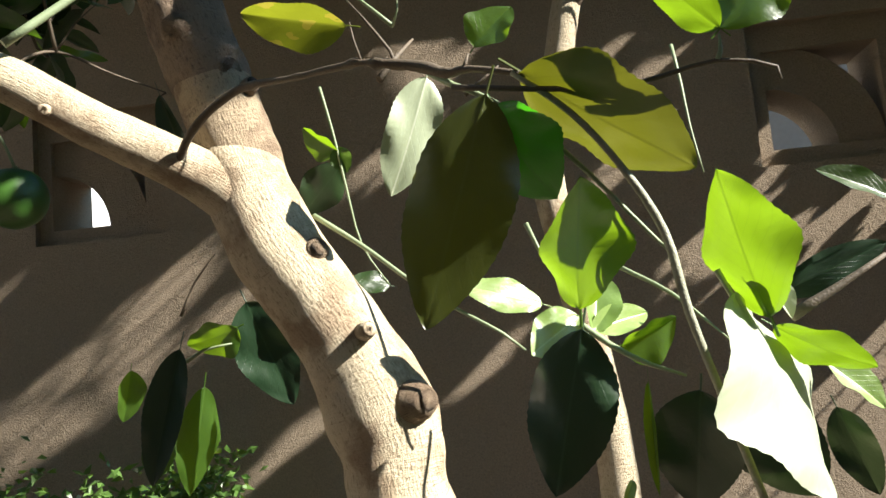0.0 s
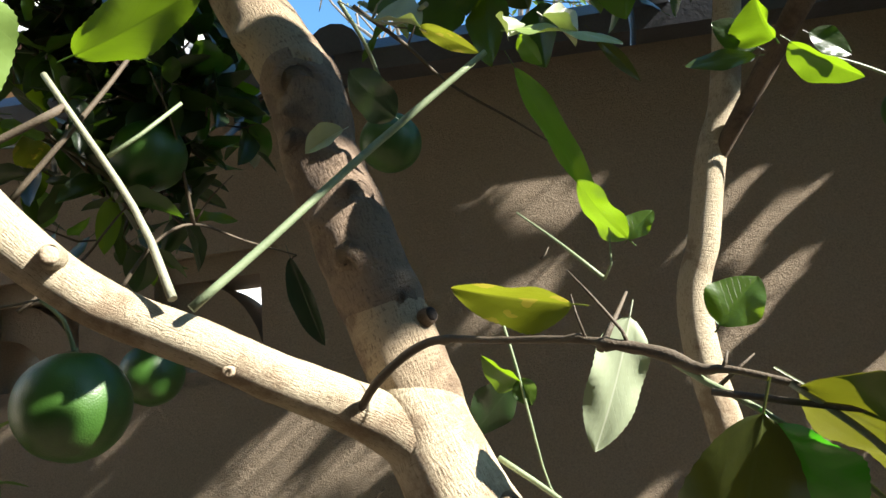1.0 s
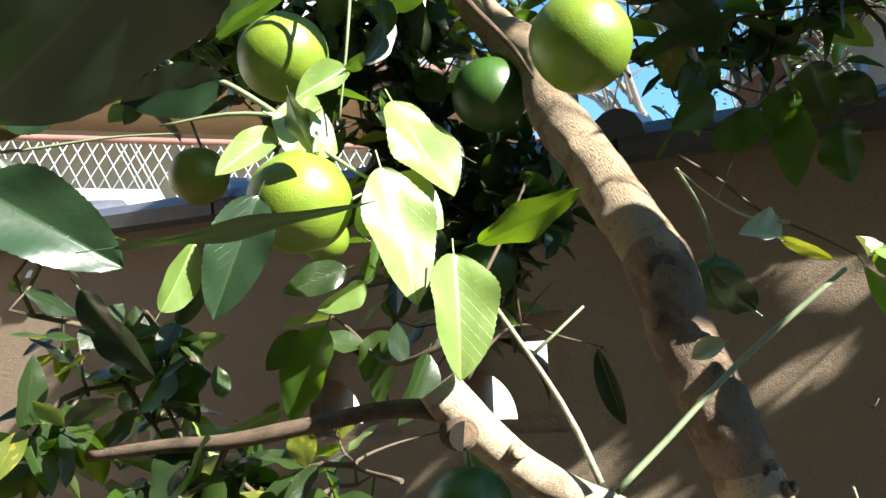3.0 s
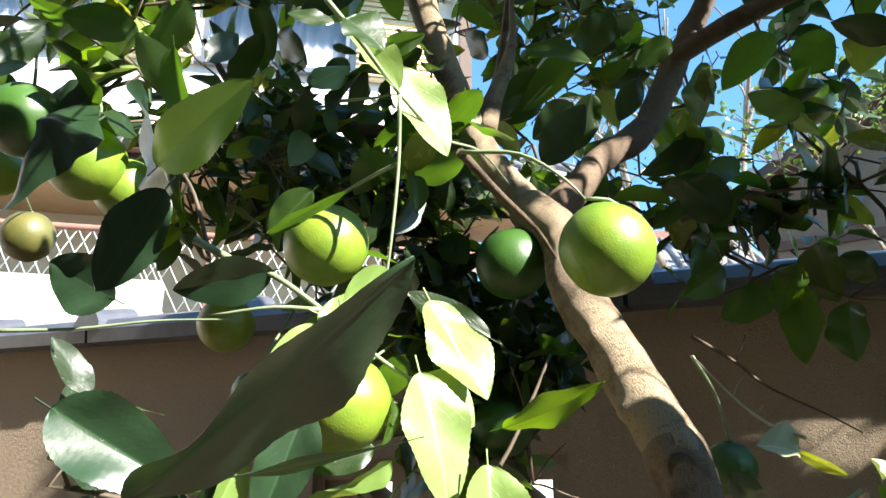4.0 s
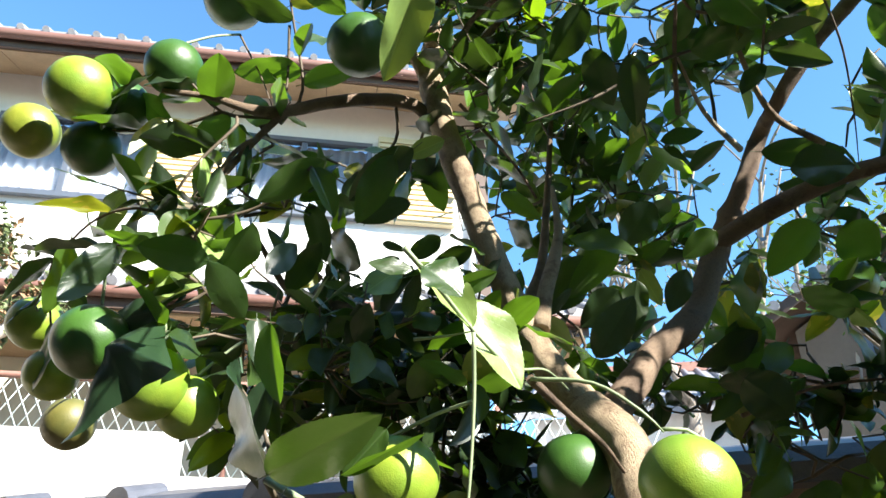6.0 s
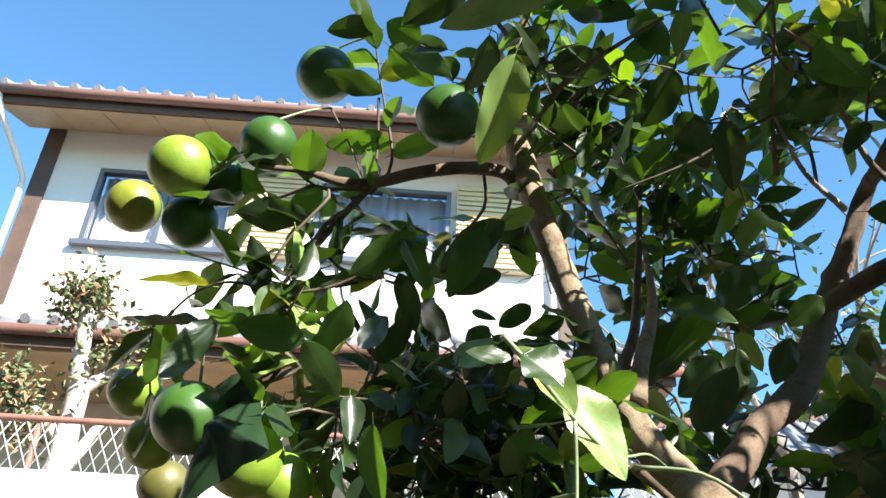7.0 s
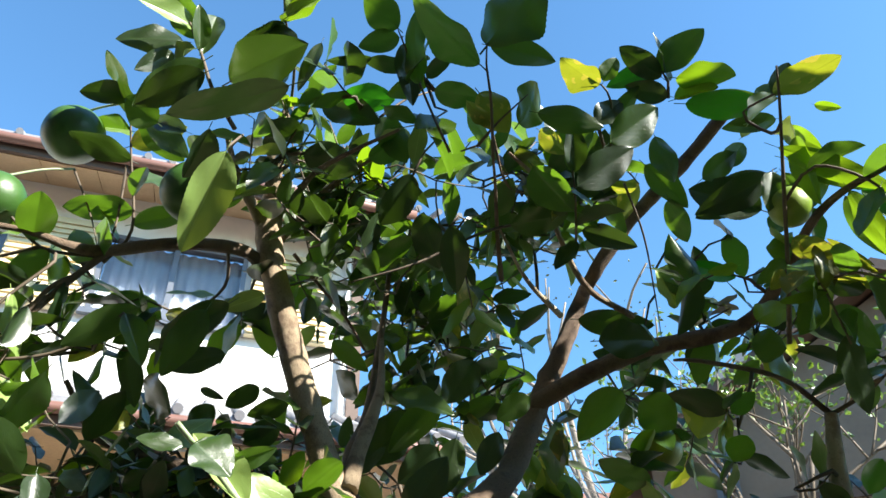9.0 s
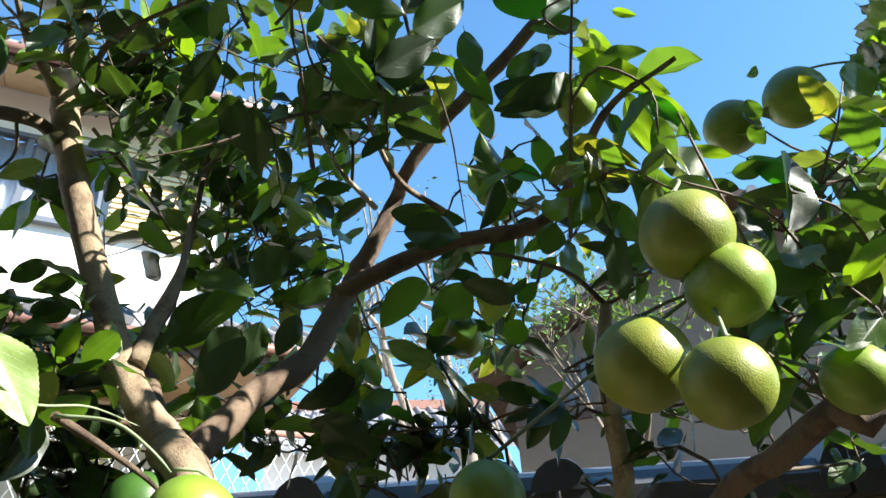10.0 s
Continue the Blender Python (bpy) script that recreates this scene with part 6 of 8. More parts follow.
leaf(tree, (-0.1310, 0.2960, 2.0060), (-0.0630, 0.3270, 1.9960), 0.0324, (0.28, -0.79, -0.54), LEAF, 0)
leaf(tree, (-0.1520, 0.3880, 1.9790), (-0.1720, 0.3480, 1.9820), 0.0211, (0.02, -0.08, -1.00), LEAF_YELLOW, 0)
leaf(tree, (-0.1190, 0.3920, 1.9750), (-0.0790, 0.3810, 2.0190), 0.0607, (0.71, -0.16, -0.69), LEAF, 2)
leaf(tree, (-0.0950, 0.3800, 1.9750), (-0.0230, 0.4090, 1.9610), 0.0318, (0.23, -0.83, -0.51), LEAF, 5)
leaf(tree, (-0.0650, 0.4430, 1.9080), (0.0080, 0.4480, 1.9580), 0.0424, (0.40, -0.76, -0.51), LEAF_DARK, 0)
leaf(tree, (-0.0660, 0.4440, 1.9320), (-0.0560, 0.4110, 1.9780), 0.0287, (0.32, -0.73, -0.60), LEAF_DARK, 1)
leaf(tree, (-0.0180, 0.4320, 2.0550), (-0.0630, 0.3950, 2.0700), 0.0541, (-0.36, 0.07, -0.93), LEAF_YELLOW, 0)
leaf(tree, (-0.0126, 0.4292, 2.0565), (0.0088, 0.4164, 2.0812), 0.0252, (-0.02, -0.89, -0.45), LEAF, 1)
leaf(tree, (0.0580, 0.4470, 2.0620), (0.0140, 0.4110, 2.0920), 0.0333, (0.09, -0.70, -0.70), LEAF_DARK, 2)
leaf(tree, (0.0550, 0.4450, 2.0700), (0.1200, 0.4250, 2.1130), 0.0404, (0.01, -0.90, -0.44), LEAF, 0)
leaf(tree, (0.0750, 0.4490, 2.0570), (0.1510, 0.4760, 2.0650), 0.0497, (0.06, 0.12, -0.99), LEAF_LIME, 5)
leaf(tree, (0.0620, 0.4620, 2.0420), (0.0120, 0.4430, 2.0540), 0.0286, (0.07, -0.66, -0.75), LEAF_DARK, 0)
leaf(tree, (0.0810, 0.4710, 2.0320), (0.1860, 0.5100, 2.0370), 0.0403, (0.21, -0.46, -0.86), LEAF_FRESH, 2)
leaf(tree, (0.0480, 0.4550, 2.0840), (-0.0080, 0.4350, 2.0550), 0.0285, (0.48, -0.79, -0.38), LEAF_FRESH, 1)
leaf(tree, (-0.0190, 0.4390, 1.9620), (0.0480, 0.4490, 2.0160), 0.0473, (0.53, -0.65, -0.54), LEAF, 0)
leaf(tree, (0.1800, 0.6010, 2.0040), (0.0780, 0.6060, 1.9550), 0.0502, (0.18, -0.87, -0.46), LEAF_DARK, 5)
leaf(tree, (0.2010, 0.5570, 2.0570), (0.1290, 0.5370, 2.0390), 0.0257, (0.35, -0.77, -0.54), LEAF, 0)
leaf(tree, (0.1927, 0.5039, 2.0468), (0.2196, 0.4842, 2.0824), 0.0279, (-0.07, -0.89, -0.44), LEAF_DARK, 1)
leaf(tree, (0.0460, 0.5770, 1.9710), (0.0610, 0.6210, 1.9270), 0.0318, (-0.24, -0.65, -0.73), LEAF, 2)
leaf(tree, (0.0250, 0.5560, 2.0190), (0.0700, 0.5850, 1.9600), 0.0358, (0.04, -0.91, -0.42), LEAF, 0)
leaf(tree, (-0.1020, 0.7720, 1.9280), (0.0110, 0.8130, 1.9220), 0.0431, (0.19, -0.63, -0.75), LEAF_DARK, 0)
leaf(tree, (0.0240, 0.7590, 1.9860), (0.0540, 0.8120, 1.9450), 0.0646, (0.65, -0.66, -0.38), LEAF_PALE, 1)
leaf(tree, (0.0720, 0.7280, 1.9660), (0.1330, 0.7600, 1.9490), 0.0284, (0.18, -0.71, -0.69), LEAF_FRESH, 3)
leaf(tree, (-0.4883, 0.4464, 1.7586), (-0.5582, 0.4328, 1.7471), 0.0316, (0.22, -0.96, -0.19), LEAF_DARK, 2)
leaf(tree, (-0.4510, 0.3767, 1.7782), (-0.5348, 0.3816, 1.7380), 0.0372, (0.19, -0.85, -0.49), LEAF_DARK, 1)
leaf(tree, (-0.4338, 0.4203, 1.8133), (-0.4827, 0.4153, 1.7996), 0.0239, (0.18, -0.94, -0.29), LEAF_PALE, 0)
leaf(tree, (-0.5808, 0.2885, 1.6704), (-0.6380, 0.3017, 1.6142), 0.0417, (0.70, 0.01, -0.71), LEAF, 1)
leaf(tree, (-0.7000, 0.3070, 1.6130), (-0.6600, 0.3100, 1.6330), 0.0684, (-0.08, -0.95, 0.29), LEAF_PALE, 3)
leaf(tree, (-0.3673, 0.2116, 1.5397), (-0.3911, 0.1891, 1.5416), 0.0147, (0.69, -0.72, 0.13), LEAF, 2)
leaf(tree, (-0.3593, 0.2128, 1.5414), (-0.3317, 0.2251, 1.5208), 0.0377, (0.60, -0.71, 0.37), LEAF, 0)
leaf(tree, (-0.3566, 0.2634, 1.5454), (-0.3223, 0.2686, 1.5529), 0.0176, (0.25, -0.68, -0.68), LEAF, 1)
leaf(tree, (-0.2123, 0.3605, 2.0279), (-0.1610, 0.3824, 2.0215), 0.0347, (0.04, -0.37, -0.93), LEAF, 0)
leaf(tree, (-0.1575, 0.3578, 2.0041), (-0.1299, 0.3950, 1.9688), 0.0426, (0.35, -0.77, -0.54), LEAF_YELLOW, 5)
leaf(tree, (-0.1149, 0.4647, 1.9704), (-0.0789, 0.5122, 1.9257), 0.0491, (-0.17, -0.61, -0.78), LEAF, 1)
leaf(tree, (-0.3690, 0.3890, 2.0830), (-0.2900, 0.3840, 2.0220), 0.0439, (-0.20, -0.97, -0.17), LEAF_DARK, 0)
leaf(tree, (-0.3330, 0.3660, 2.0590), (-0.2720, 0.4010, 2.0660), 0.0424, (0.27, -0.29, -0.92), LEAF_FRESH, 2)
leaf(tree, (-0.4045, 0.4178, 2.0267), (-0.3397, 0.4519, 2.0104), 0.0483, (0.13, -0.62, -0.78), LEAF_DARK, 5)
leaf(tree, (-0.2280, 0.4960, 1.9280), (-0.2370, 0.5580, 1.8650), 0.0370, (0.27, -0.67, -0.69), LEAF_DARK, 0)
leaf(tree, (-0.1620, 0.5590, 1.9620), (-0.0860, 0.5700, 1.9700), 0.0418, (0.16, -0.46, -0.87), LEAF, 4)
leaf(tree, (-0.0710, 0.6280, 1.9840), (-0.0020, 0.6420, 1.9500), 0.0336, (-0.05, -0.88, -0.47), LEAF_DARK, 1)
leaf(tree, (-0.2686, 0.4621, 1.9936), (-0.3205, 0.4869, 1.9415), 0.0430, (0.42, -0.58, -0.69), LEAF_DARK, 3)
leaf(tree, (-0.2793, 0.5313, 1.9853), (-0.2667, 0.5830, 1.9259), 0.0437, (-0.08, -0.74, -0.66), LEAF_DARK, 0)
leaf(tree, (-0.3198, 0.4325, 2.0098), (-0.2673, 0.4315, 2.0323), 0.0359, (0.38, -0.24, -0.89), LEAF, 1)
leaf(tree, (-0.6126, 0.3267, 2.0985), (-0.6719, 0.2937, 2.0988), 0.0339, (0.43, -0.78, -0.45), LEAF_DARK, 1)
leaf(tree, (-0.4671, 0.2145, 1.8991), (-0.4927, 0.1872, 1.9169), 0.0344, (0.30, -0.70, -0.65), LEAF, 0)
leaf(tree, (-0.5818, 0.3162, 2.0438), (-0.5451, 0.3660, 2.0040), 0.0430, (0.19, -0.69, -0.70), LEAF, 2)
leaf(tree, (-0.4000, 0.1600, 1.9300), (-0.4230, 0.1600, 1.9180), 0.0329, (-0.08, -0.98, 0.16), LEAF_PALE, 1)
leaf(tree, (-0.3250, 0.2200, 1.9920), (-0.3740, 0.2200, 2.0370), 0.0162, (-0.11, -0.99, -0.12), LEAF_DARK, 2)
leaf(tree, (-0.0290, 0.4500, 2.0060), (0.0050, 0.4500, 2.0430), 0.0336, (0.21, -0.96, -0.19), LEAF_DARK, 0)
leaf(tree, (0.0420, 0.5200, 2.0330), (0.0510, 0.5200, 1.9530), 0.0322, (0.07, -1.00, 0.01), LEAF, 5)
leaf(tree, (0.1210, 0.5600, 1.9920), (0.1560, 0.5600, 2.0310), 0.0283, (0.21, -0.96, -0.19), LEAF, 1)
leaf(tree, (0.1700, 0.5000, 2.0350), (0.1940, 0.5000, 2.0690), 0.0232, (0.21, -0.97, -0.15), LEAF, 0)
leaf(tree, (0.0710, 0.4800, 2.0520), (0.1280, 0.4800, 2.0610), 0.0288, (0.02, -0.99, -0.13), LEAF_LIME, 3)
leaf(tree, (-0.3020, 0.4200, 2.0660), (-0.2660, 0.4200, 1.9880), 0.0402, (-0.03, -1.00, -0.02), LEAF, 2)
leaf(tree, (-0.1840, 0.4200, 2.0540), (-0.1530, 0.4200, 1.9550), 0.0260, (-0.72, -0.66, -0.22), LEAF_LIME, 4)
leaf(tree, (-0.3570, 0.3600, 2.0600), (-0.3920, 0.3600, 2.0600), 0.0251, (0.00, -0.95, -0.30), LEAF, 1)
leaf(tree, (-0.3370, 0.3000, 2.0850), (-0.3600, 0.3000, 2.0080), 0.0197, (0.18, -0.98, -0.05), LEAF_DARK, 0)
leaf(tree, (0.1530, 0.5600, 2.0380), (0.1800, 0.5600, 2.0520), 0.0234, (-0.08, -0.98, 0.16), LEAF_PALE, 3)
leaf(tree, (-0.5250, 0.2600, 1.9740), (-0.4570, 0.2600, 1.8910), 0.0273, (-0.09, -0.99, -0.07), LEAF, 5)
leaf(tree, (-0.4500, 0.2400, 1.9070), (-0.5040, 0.2400, 1.9440), 0.0215, (-0.11, -0.98, -0.16), LEAF_DARK, 1)
leaf(tree, (-0.1010, 0.4600, 2.0250), (-0.0730, 0.4600, 1.9790), 0.0281, (-0.63, -0.68, -0.38), LEAF_YELLOW, 0)
leaf(tree, (0.1840, 0.6000, 1.9170), (0.1600, 0.6000, 1.9320), 0.0377, (-0.11, -0.98, -0.18), LEAF, 0)
leaf(tree, (0.1770, 0.6000, 1.9020), (0.1600, 0.6000, 1.8600), 0.0400, (-0.62, -0.74, 0.25), LEAF_LIME, 1)
leaf(tree, (0.1160, 0.6200, 1.7990), (0.1630, 0.6200, 1.8210), 0.0460, (-0.08, -0.98, 0.17), LEAF_LIME, 2)
leaf(tree, (0.1030, 0.6200, 1.7710), (0.1400, 0.6200, 1.7580), 0.0392, (-0.08, -0.97, -0.24), LEAF, 5)

# stretches of limbs, leaves and wall kept sunlit by leaving out leaves before them: from, to, half width
SUNLIT = [((-0.702, 1.117, 0.853), (-0.395, 1.092, 1.044), 0.017),
          ((-0.612, 1.110, 0.840), (-0.296, 1.084, 1.007), 0.022),
          ((-0.142, 1.072, 1.159), (-0.020, 1.062, 1.221), 0.012),
          ((-0.064, 1.066, 1.300), (-0.020, 1.062, 1.343), 0.020),
          ((0.086, 0.280, 1.055), (0.126, 0.280, 1.053), 0.026), ((-0.080, 0.745, 1.440), (-0.080, 0.745, 1.450), 0.014),
          ((-0.013, 0.420, 1.056), (-0.022, 0.415, 1.019), 0.026),
          ((0.097, 1.016, 1.502), (0.190, 1.008, 1.494), 0.014),
          ((-0.199, 0.570, 0.896), (-0.202, 0.570, 0.840), 0.030), ((-0.254, 0.570, 0.908), (-0.254, 0.570, 0.908), 0.024),
          ((-0.160, 0.447, 1.135), (-0.173, 0.455, 1.188), 0.013), ((-0.168, 0.471, 1.270), (-0.242, 0.495, 1.370), 0.022), ((-0.352, 0.620, 1.558), (-0.400, 0.600, 1.640), 0.034), ((-0.412, 0.595, 1.655), (-0.420, 0.590, 1.685), 0.022),
          ((-0.440, 0.570, 1.765), (-0.452, 0.555, 1.805), 0.020), ((-0.480, 0.525, 1.930), (-0.480, 0.525, 1.935), 0.018),
          ((-0.488, 0.505, 2.030), (-0.465, 0.460, 2.150), 0.034), ((-0.293, 0.672, 1.590), (-0.268, 0.705, 1.640), 0.030),
          ((-0.170, 0.812, 1.840), (-0.165, 0.812, 1.850), 0.014), ((-0.140, 0.808, 1.890), (-0.140, 0.808, 1.900), 0.022),
          ((-0.110, 0.805, 1.945), (-0.072, 0.738, 1.985), 0.032), ((-0.060, 0.735, 1.990), (-0.004, 0.705, 2.045), 0.028),
          ((0.190, 0.500, 1.930), (0.265, 0.500, 1.880), 0.024), ((0.250, 0.490, 1.860), (0.285, 0.490, 1.805), 0.022), ((0.225, 0.500, 1.860), (0.240, 0.500, 1.800), 0.022),
          ((0.190, 0.510, 1.990), (0.220, 0.510, 1.960), 0.020), ((0.210, 0.510, 1.930), (0.190, 0.510, 1.880), 0.020), ((0.160, 0.510, 1.830), (0.175, 0.510, 1.805), 0.022),
          ((0.190, 0.510, 1.785), (0.210, 0.510, 1.765), 0.018), ((0.250, 0.490, 1.775), (0.275, 0.490, 1.745), 0.030), ((0.165, 0.530, 2.074), (0.115, 0.530, 2.083), 0.016),
          ((-0.675, 0.315, 2.080), (-0.680, 0.318, 2.060), 0.016), ((-0.710, 0.275, 1.945), (-0.708, 0.276, 1.930), 0.022)]


def reached(p):
    """Whether a leaf at p would stand in the way of the light on those stretches."""
    for a, b, r in SUNLIT:
        a, b = Vector(a), Vector(b)
        if p.x > 0.6 and a.y > 0.95:
            continue  # the added leaf screen has its own chinks for the wall
        n = int((b - a).length / r) + 2
        for k in range(n):
            d = p - a.lerp(b, k / (n - 1))
            s = d.dot(SUN)
            if s > 0.03 and (d - SUN * s).length < r + (0.018 if s > 0.2 and p.x < 0.6 else 0):
                return True
    return False


# leaves added to keep the sun off the limbs


def shade_leaves(spots):
    """Leaf pairs added to shade limbs, turned to the light, each at a distance from its spot towards the sun."""
    side = SUN.cross(Vector((0, 0, 1))).normalized()
    for (x, y, z), far in spots:
        c = Vector((x, y, z)) + SUN * far
        for k in (-1, 1):
            d = (side * k * RND.uniform(0.2, 1.0) + Vector((0, 0, RND.uniform(-0.9, 0.2)))).normalized()
            base = c - d * 0.012 + Vector((0, 0, 0.006 * k))
            tip = base + d * RND.uniform(0.060, 0.080)
            up = SUN + Vector((RND.uniform(-0.4, 0.4), RND.uniform(-0.4, 0.4), RND.uniform(-0.3, 0.3)))
            tree.small.append((leaf_pose(base, tip, RND.uniform(0.032, 0.042), up), RND.randrange(6), LEAF_DARK if k > 0 else LEAF))
        a = min(tree.nearest(c), tree2.nearest(c), key=lambda q: (q - c).length)
        tube(tree.twig_bm, [v4(a, 0.002), v4(a.lerp(c, 0.5) + Vector((0, 0, 0.01)), 0.0017), v4(c, 0.0012)], 5, 0.03)


# ---- leafy shoots and clumps of the main crown ----
sprig(tree, [(-0.3589, 0.1885, 1.8363), (-0.3805, 0.1732, 1.8797), (-0.3974, 0.1683, 1.9284), (-0.4141, 0.1481, 1.9799)], n=1, mix=(0.3, 0.05, 0.0))
sprig(tree, [(-0.4354, 0.4234, 2.1392), (-0.3873, 0.3296, 2.1109), (-0.3570, 0.2457, 2.0629), (-0.3368, 0.1943, 2.0693)], n=2, mix=(0.3, 0.05, 0.0))
sprig(tree, [(0.0621, 0.4654, 2.0417), (0.0655, 0.4535, 2.0579), (0.0599, 0.4431, 2.0686)], n=1, mix=(0.3, 0.0, 0.1))
sprig(tree, [(-0.0220, 0.4867, 1.9807), (-0.0074, 0.4481, 2.0350), (-0.0164, 0.4301, 2.0537)], n=1, mix=(0.2, 0.0, 0.2))
sprig(tree, [(-0.0881, 0.6716, 1.9705), (-0.0726, 0.5458, 1.9688), (-0.0675, 0.4725, 1.9799)], n=5, mix=(0.3, 0.0, 0.05))
sprig(tree, [(0.1591, 0.4962, 1.8748), (0.1905, 0.4568, 1.8869), (0.2365, 0.4439, 1.8347), (0.2381, 0.4608, 1.7854)], n=5, mix=(0.1, 0.05, 0.1))
sprig(tree, [(0.1536, 0.5457, 1.7879), (0.1948, 0.4745, 1.7562), (0.2285, 0.4068, 1.6771)], n=8, mix=(0.15, 0.05, 0.2))
sprig(tree, [(0.1678, 0.5400, 1.8398), (0.1786, 0.5401, 1.7807), (0.1887, 0.5537, 1.7181)], n=7, mix=(0.2, 0.05, 0.25))
sprig(tree, [(0.1599, 0.4562, 1.9446), (0.1382, 0.4549, 1.9844), (0.2044, 0.4239, 1.9862)], n=2, mix=(0.2, 0.0, 0.05))
sprig(tree, [(-0.6531, 0.3899, 1.8923), (-0.6974, 0.3444, 1.8840), (-0.7304, 0.2883, 1.9166), (-0.7973, 0.2756, 1.9026)], n=8, mix=(0.4, 0.0, 0.05))
sprig(tree, [(-0.6483, 0.3967, 1.8866), (-0.6229, 0.4012, 1.9360), (-0.6258, 0.3662, 2.0357), (-0.6221, 0.3343, 2.0994)], n=8, mix=(0.4, 0.0, 0.05))
sprig(tree, [(-0.6974, 0.3444, 1.8840), (-0.7773, 0.3347, 1.8747), (-0.8616, 0.3097, 1.8826)], n=6, mix=(0.4, 0.0, 0.05))
sprig(tree, [(-0.6413, 0.3681, 1.7474), (-0.7072, 0.3421, 1.7337), (-0.7873, 0.3126, 1.7507), (-0.8705, 0.3202, 1.7339), (-1.0129, 0.3986, 1.7066)], n=9, mix=(0.3, 0.1, 0.05))
sprig(tree, [(-0.8705, 0.3202, 1.7339), (-0.9426, 0.3555, 1.7248), (-0.9678, 0.4043, 1.6407)], n=3, mix=(0.4, 0.0, 0.0))
sprig(tree, [(-0.7060, 0.4205, 1.7796), (-0.7543, 0.3796, 1.7739), (-0.7934, 0.3464, 1.7863), (-0.8457, 0.3170, 1.8043)], n=9, mix=(0.3, 0.1, 0.1))
sprig(tree, [(-0.6654, 0.4619, 1.8037), (-0.6794, 0.4273, 1.7892), (-0.7120, 0.3900, 1.8176), (-0.7381, 0.3719, 1.8617)], n=9, mix=(0.3, 0.1, 0.1))
sprig(tree, [(-0.6638, 0.3279, 1.6292), (-0.6824, 0.2901, 1.6451), (-0.7207, 0.2653, 1.6656), (-0.7751, 0.2660, 1.6658)], n=7, mix=(0.4, 0.05, 0.05))
sprig(tree, [(-0.6770, 0.3523, 1.8643), (-0.7184, 0.3346, 1.7995), (-0.7394, 0.3337, 1.7428), (-0.6849, 0.3523, 1.7102)], n=8, mix=(0.3, 0.1, 0.1))
sprig(tree, [(-0.5456, 0.5111, 1.9053), (-0.5811, 0.4873, 1.8553), (-0.6220, 0.4433, 1.8568), (-0.6577, 0.4275, 1.8144)], n=7, mix=(0.4, 0.05, 0.05))
sprig(tree, [(-0.5755, 0.3647, 1.2126), (-0.5466, 0.3299, 1.1723), (-0.5148, 0.3157, 1.1417), (-0.4937, 0.3054, 1.1253)], n=5, mix=(0.2, 0.15, 0.05), size=0.06)
sprig(tree, [(-0.3438, 0.3693, 1.1836), (-0.3871, 0.3967, 1.1845), (-0.4295, 0.4181, 1.2139), (-0.4598, 0.4246, 1.2326)], n=6, mix=(0.2, 0.2, 0.05), size=0.06)
sprig(tree, [(-0.4111, 0.3941, 1.1073), (-0.4512, 0.3905, 1.1063), (-0.4851, 0.3837, 1.0811), (-0.4934, 0.3763, 1.0514)], n=9, mix=(0.3, 0.1, 0.1), size=0.06)
sprig(tree, [(-0.4545, 0.2979, 1.1256), (-0.4838, 0.3147, 1.0998), (-0.5092, 0.3081, 1.0876), (-0.5322, 0.3039, 1.0681)], n=8, mix=(0.3, 0.15, 0.05), size=0.06)
clump(tree, (-0.4465, 0.4315, 2.0419), .11, 31, 0.074, (.28, .05, .03))
clump(tree, (-0.3746, 0.5465, 2.0927), .13, 50, 0.078, (.51, .03, .03))
clump(tree, (-0.2849, 0.6627, 2.0666), .14, 50, 0.074, (.28, .05, .04))
clump(tree, (-0.4354, 0.7338, 2.0816), .15, 57, 0.074, (.28, .05, .02))
clump(tree, (-0.3045, 0.8662, 2.0520), .14, 50, 0.078, (.34, .03, .05))
clump(tree, (-0.3974, 0.8741, 2.0043), .12, 31, 0.078, (.40, .03, .03))
clump(tree, (-0.5167, 0.8149, 1.9471), .12, 22, 0.074, (.28, .05, .03))
clump(tree, (-0.1370, 0.5970, 2.0768), .12, 31, 0.078, (.34, .03, .08))
clump(tree, (-0.1678, 0.7517, 2.0856), .12, 31, 0.078, (.40, .03, .05))
clump(tree, (-0.0674, 0.6280, 2.0334), .09, 18, 0.078, (.34, 0, .08))
clump(tree, (-0.5430, 0.5700, 1.9121), .09, 6, 0.078, (.46, .1, 0))
clump(tree, (-0.6748, 0.4220, 1.8782), .10, 9, 0.078, (.46, .05, .05))
clump(tree, (-0.7356, 0.3812, 1.8218), .09, 8, 0.078, (.46, .08, .05))
clump(tree, (-0.7087, 0.3468, 1.7107), .10, 12, 0.078, (.46, .1, .05))
clump(tree, (-0.6289, 0.3985, 1.7611), .09, 3, 0.078, (.51, .05, .03))
clump(tree, (-0.6442, 0.4094, 1.6087), .13, 26, 0.078, (.57, .05, .03))
clump(tree, (-0.6130, 0.5398, 1.6232), .12, 32, 0.078, (.57, .03, .03))
clump(tree, (-0.5536, 0.6417, 1.6355), .11, 26, 0.078, (.57, .03, .03))
clump(tree, (-0.4914, 0.8727, 1.8025), .13, 37, 0.078, (.57, .03, .03))
clump(tree, (-0.3720, 0.9190, 1.8759), .10, 20, 0.074, (.28, .05, .05))
clump(tree, (-0.1717, 0.9609, 1.8226), .08, 14, 0.078, (.34, .03, .2))
clump(tree, (-0.0583, 0.9025, 1.8592), .08, 16, 0.078, (.46, .05, .03))
clump(tree, (0.0799, 0.8021, 1.9089), .09, 16, 0.078, (.34, .05, .1))
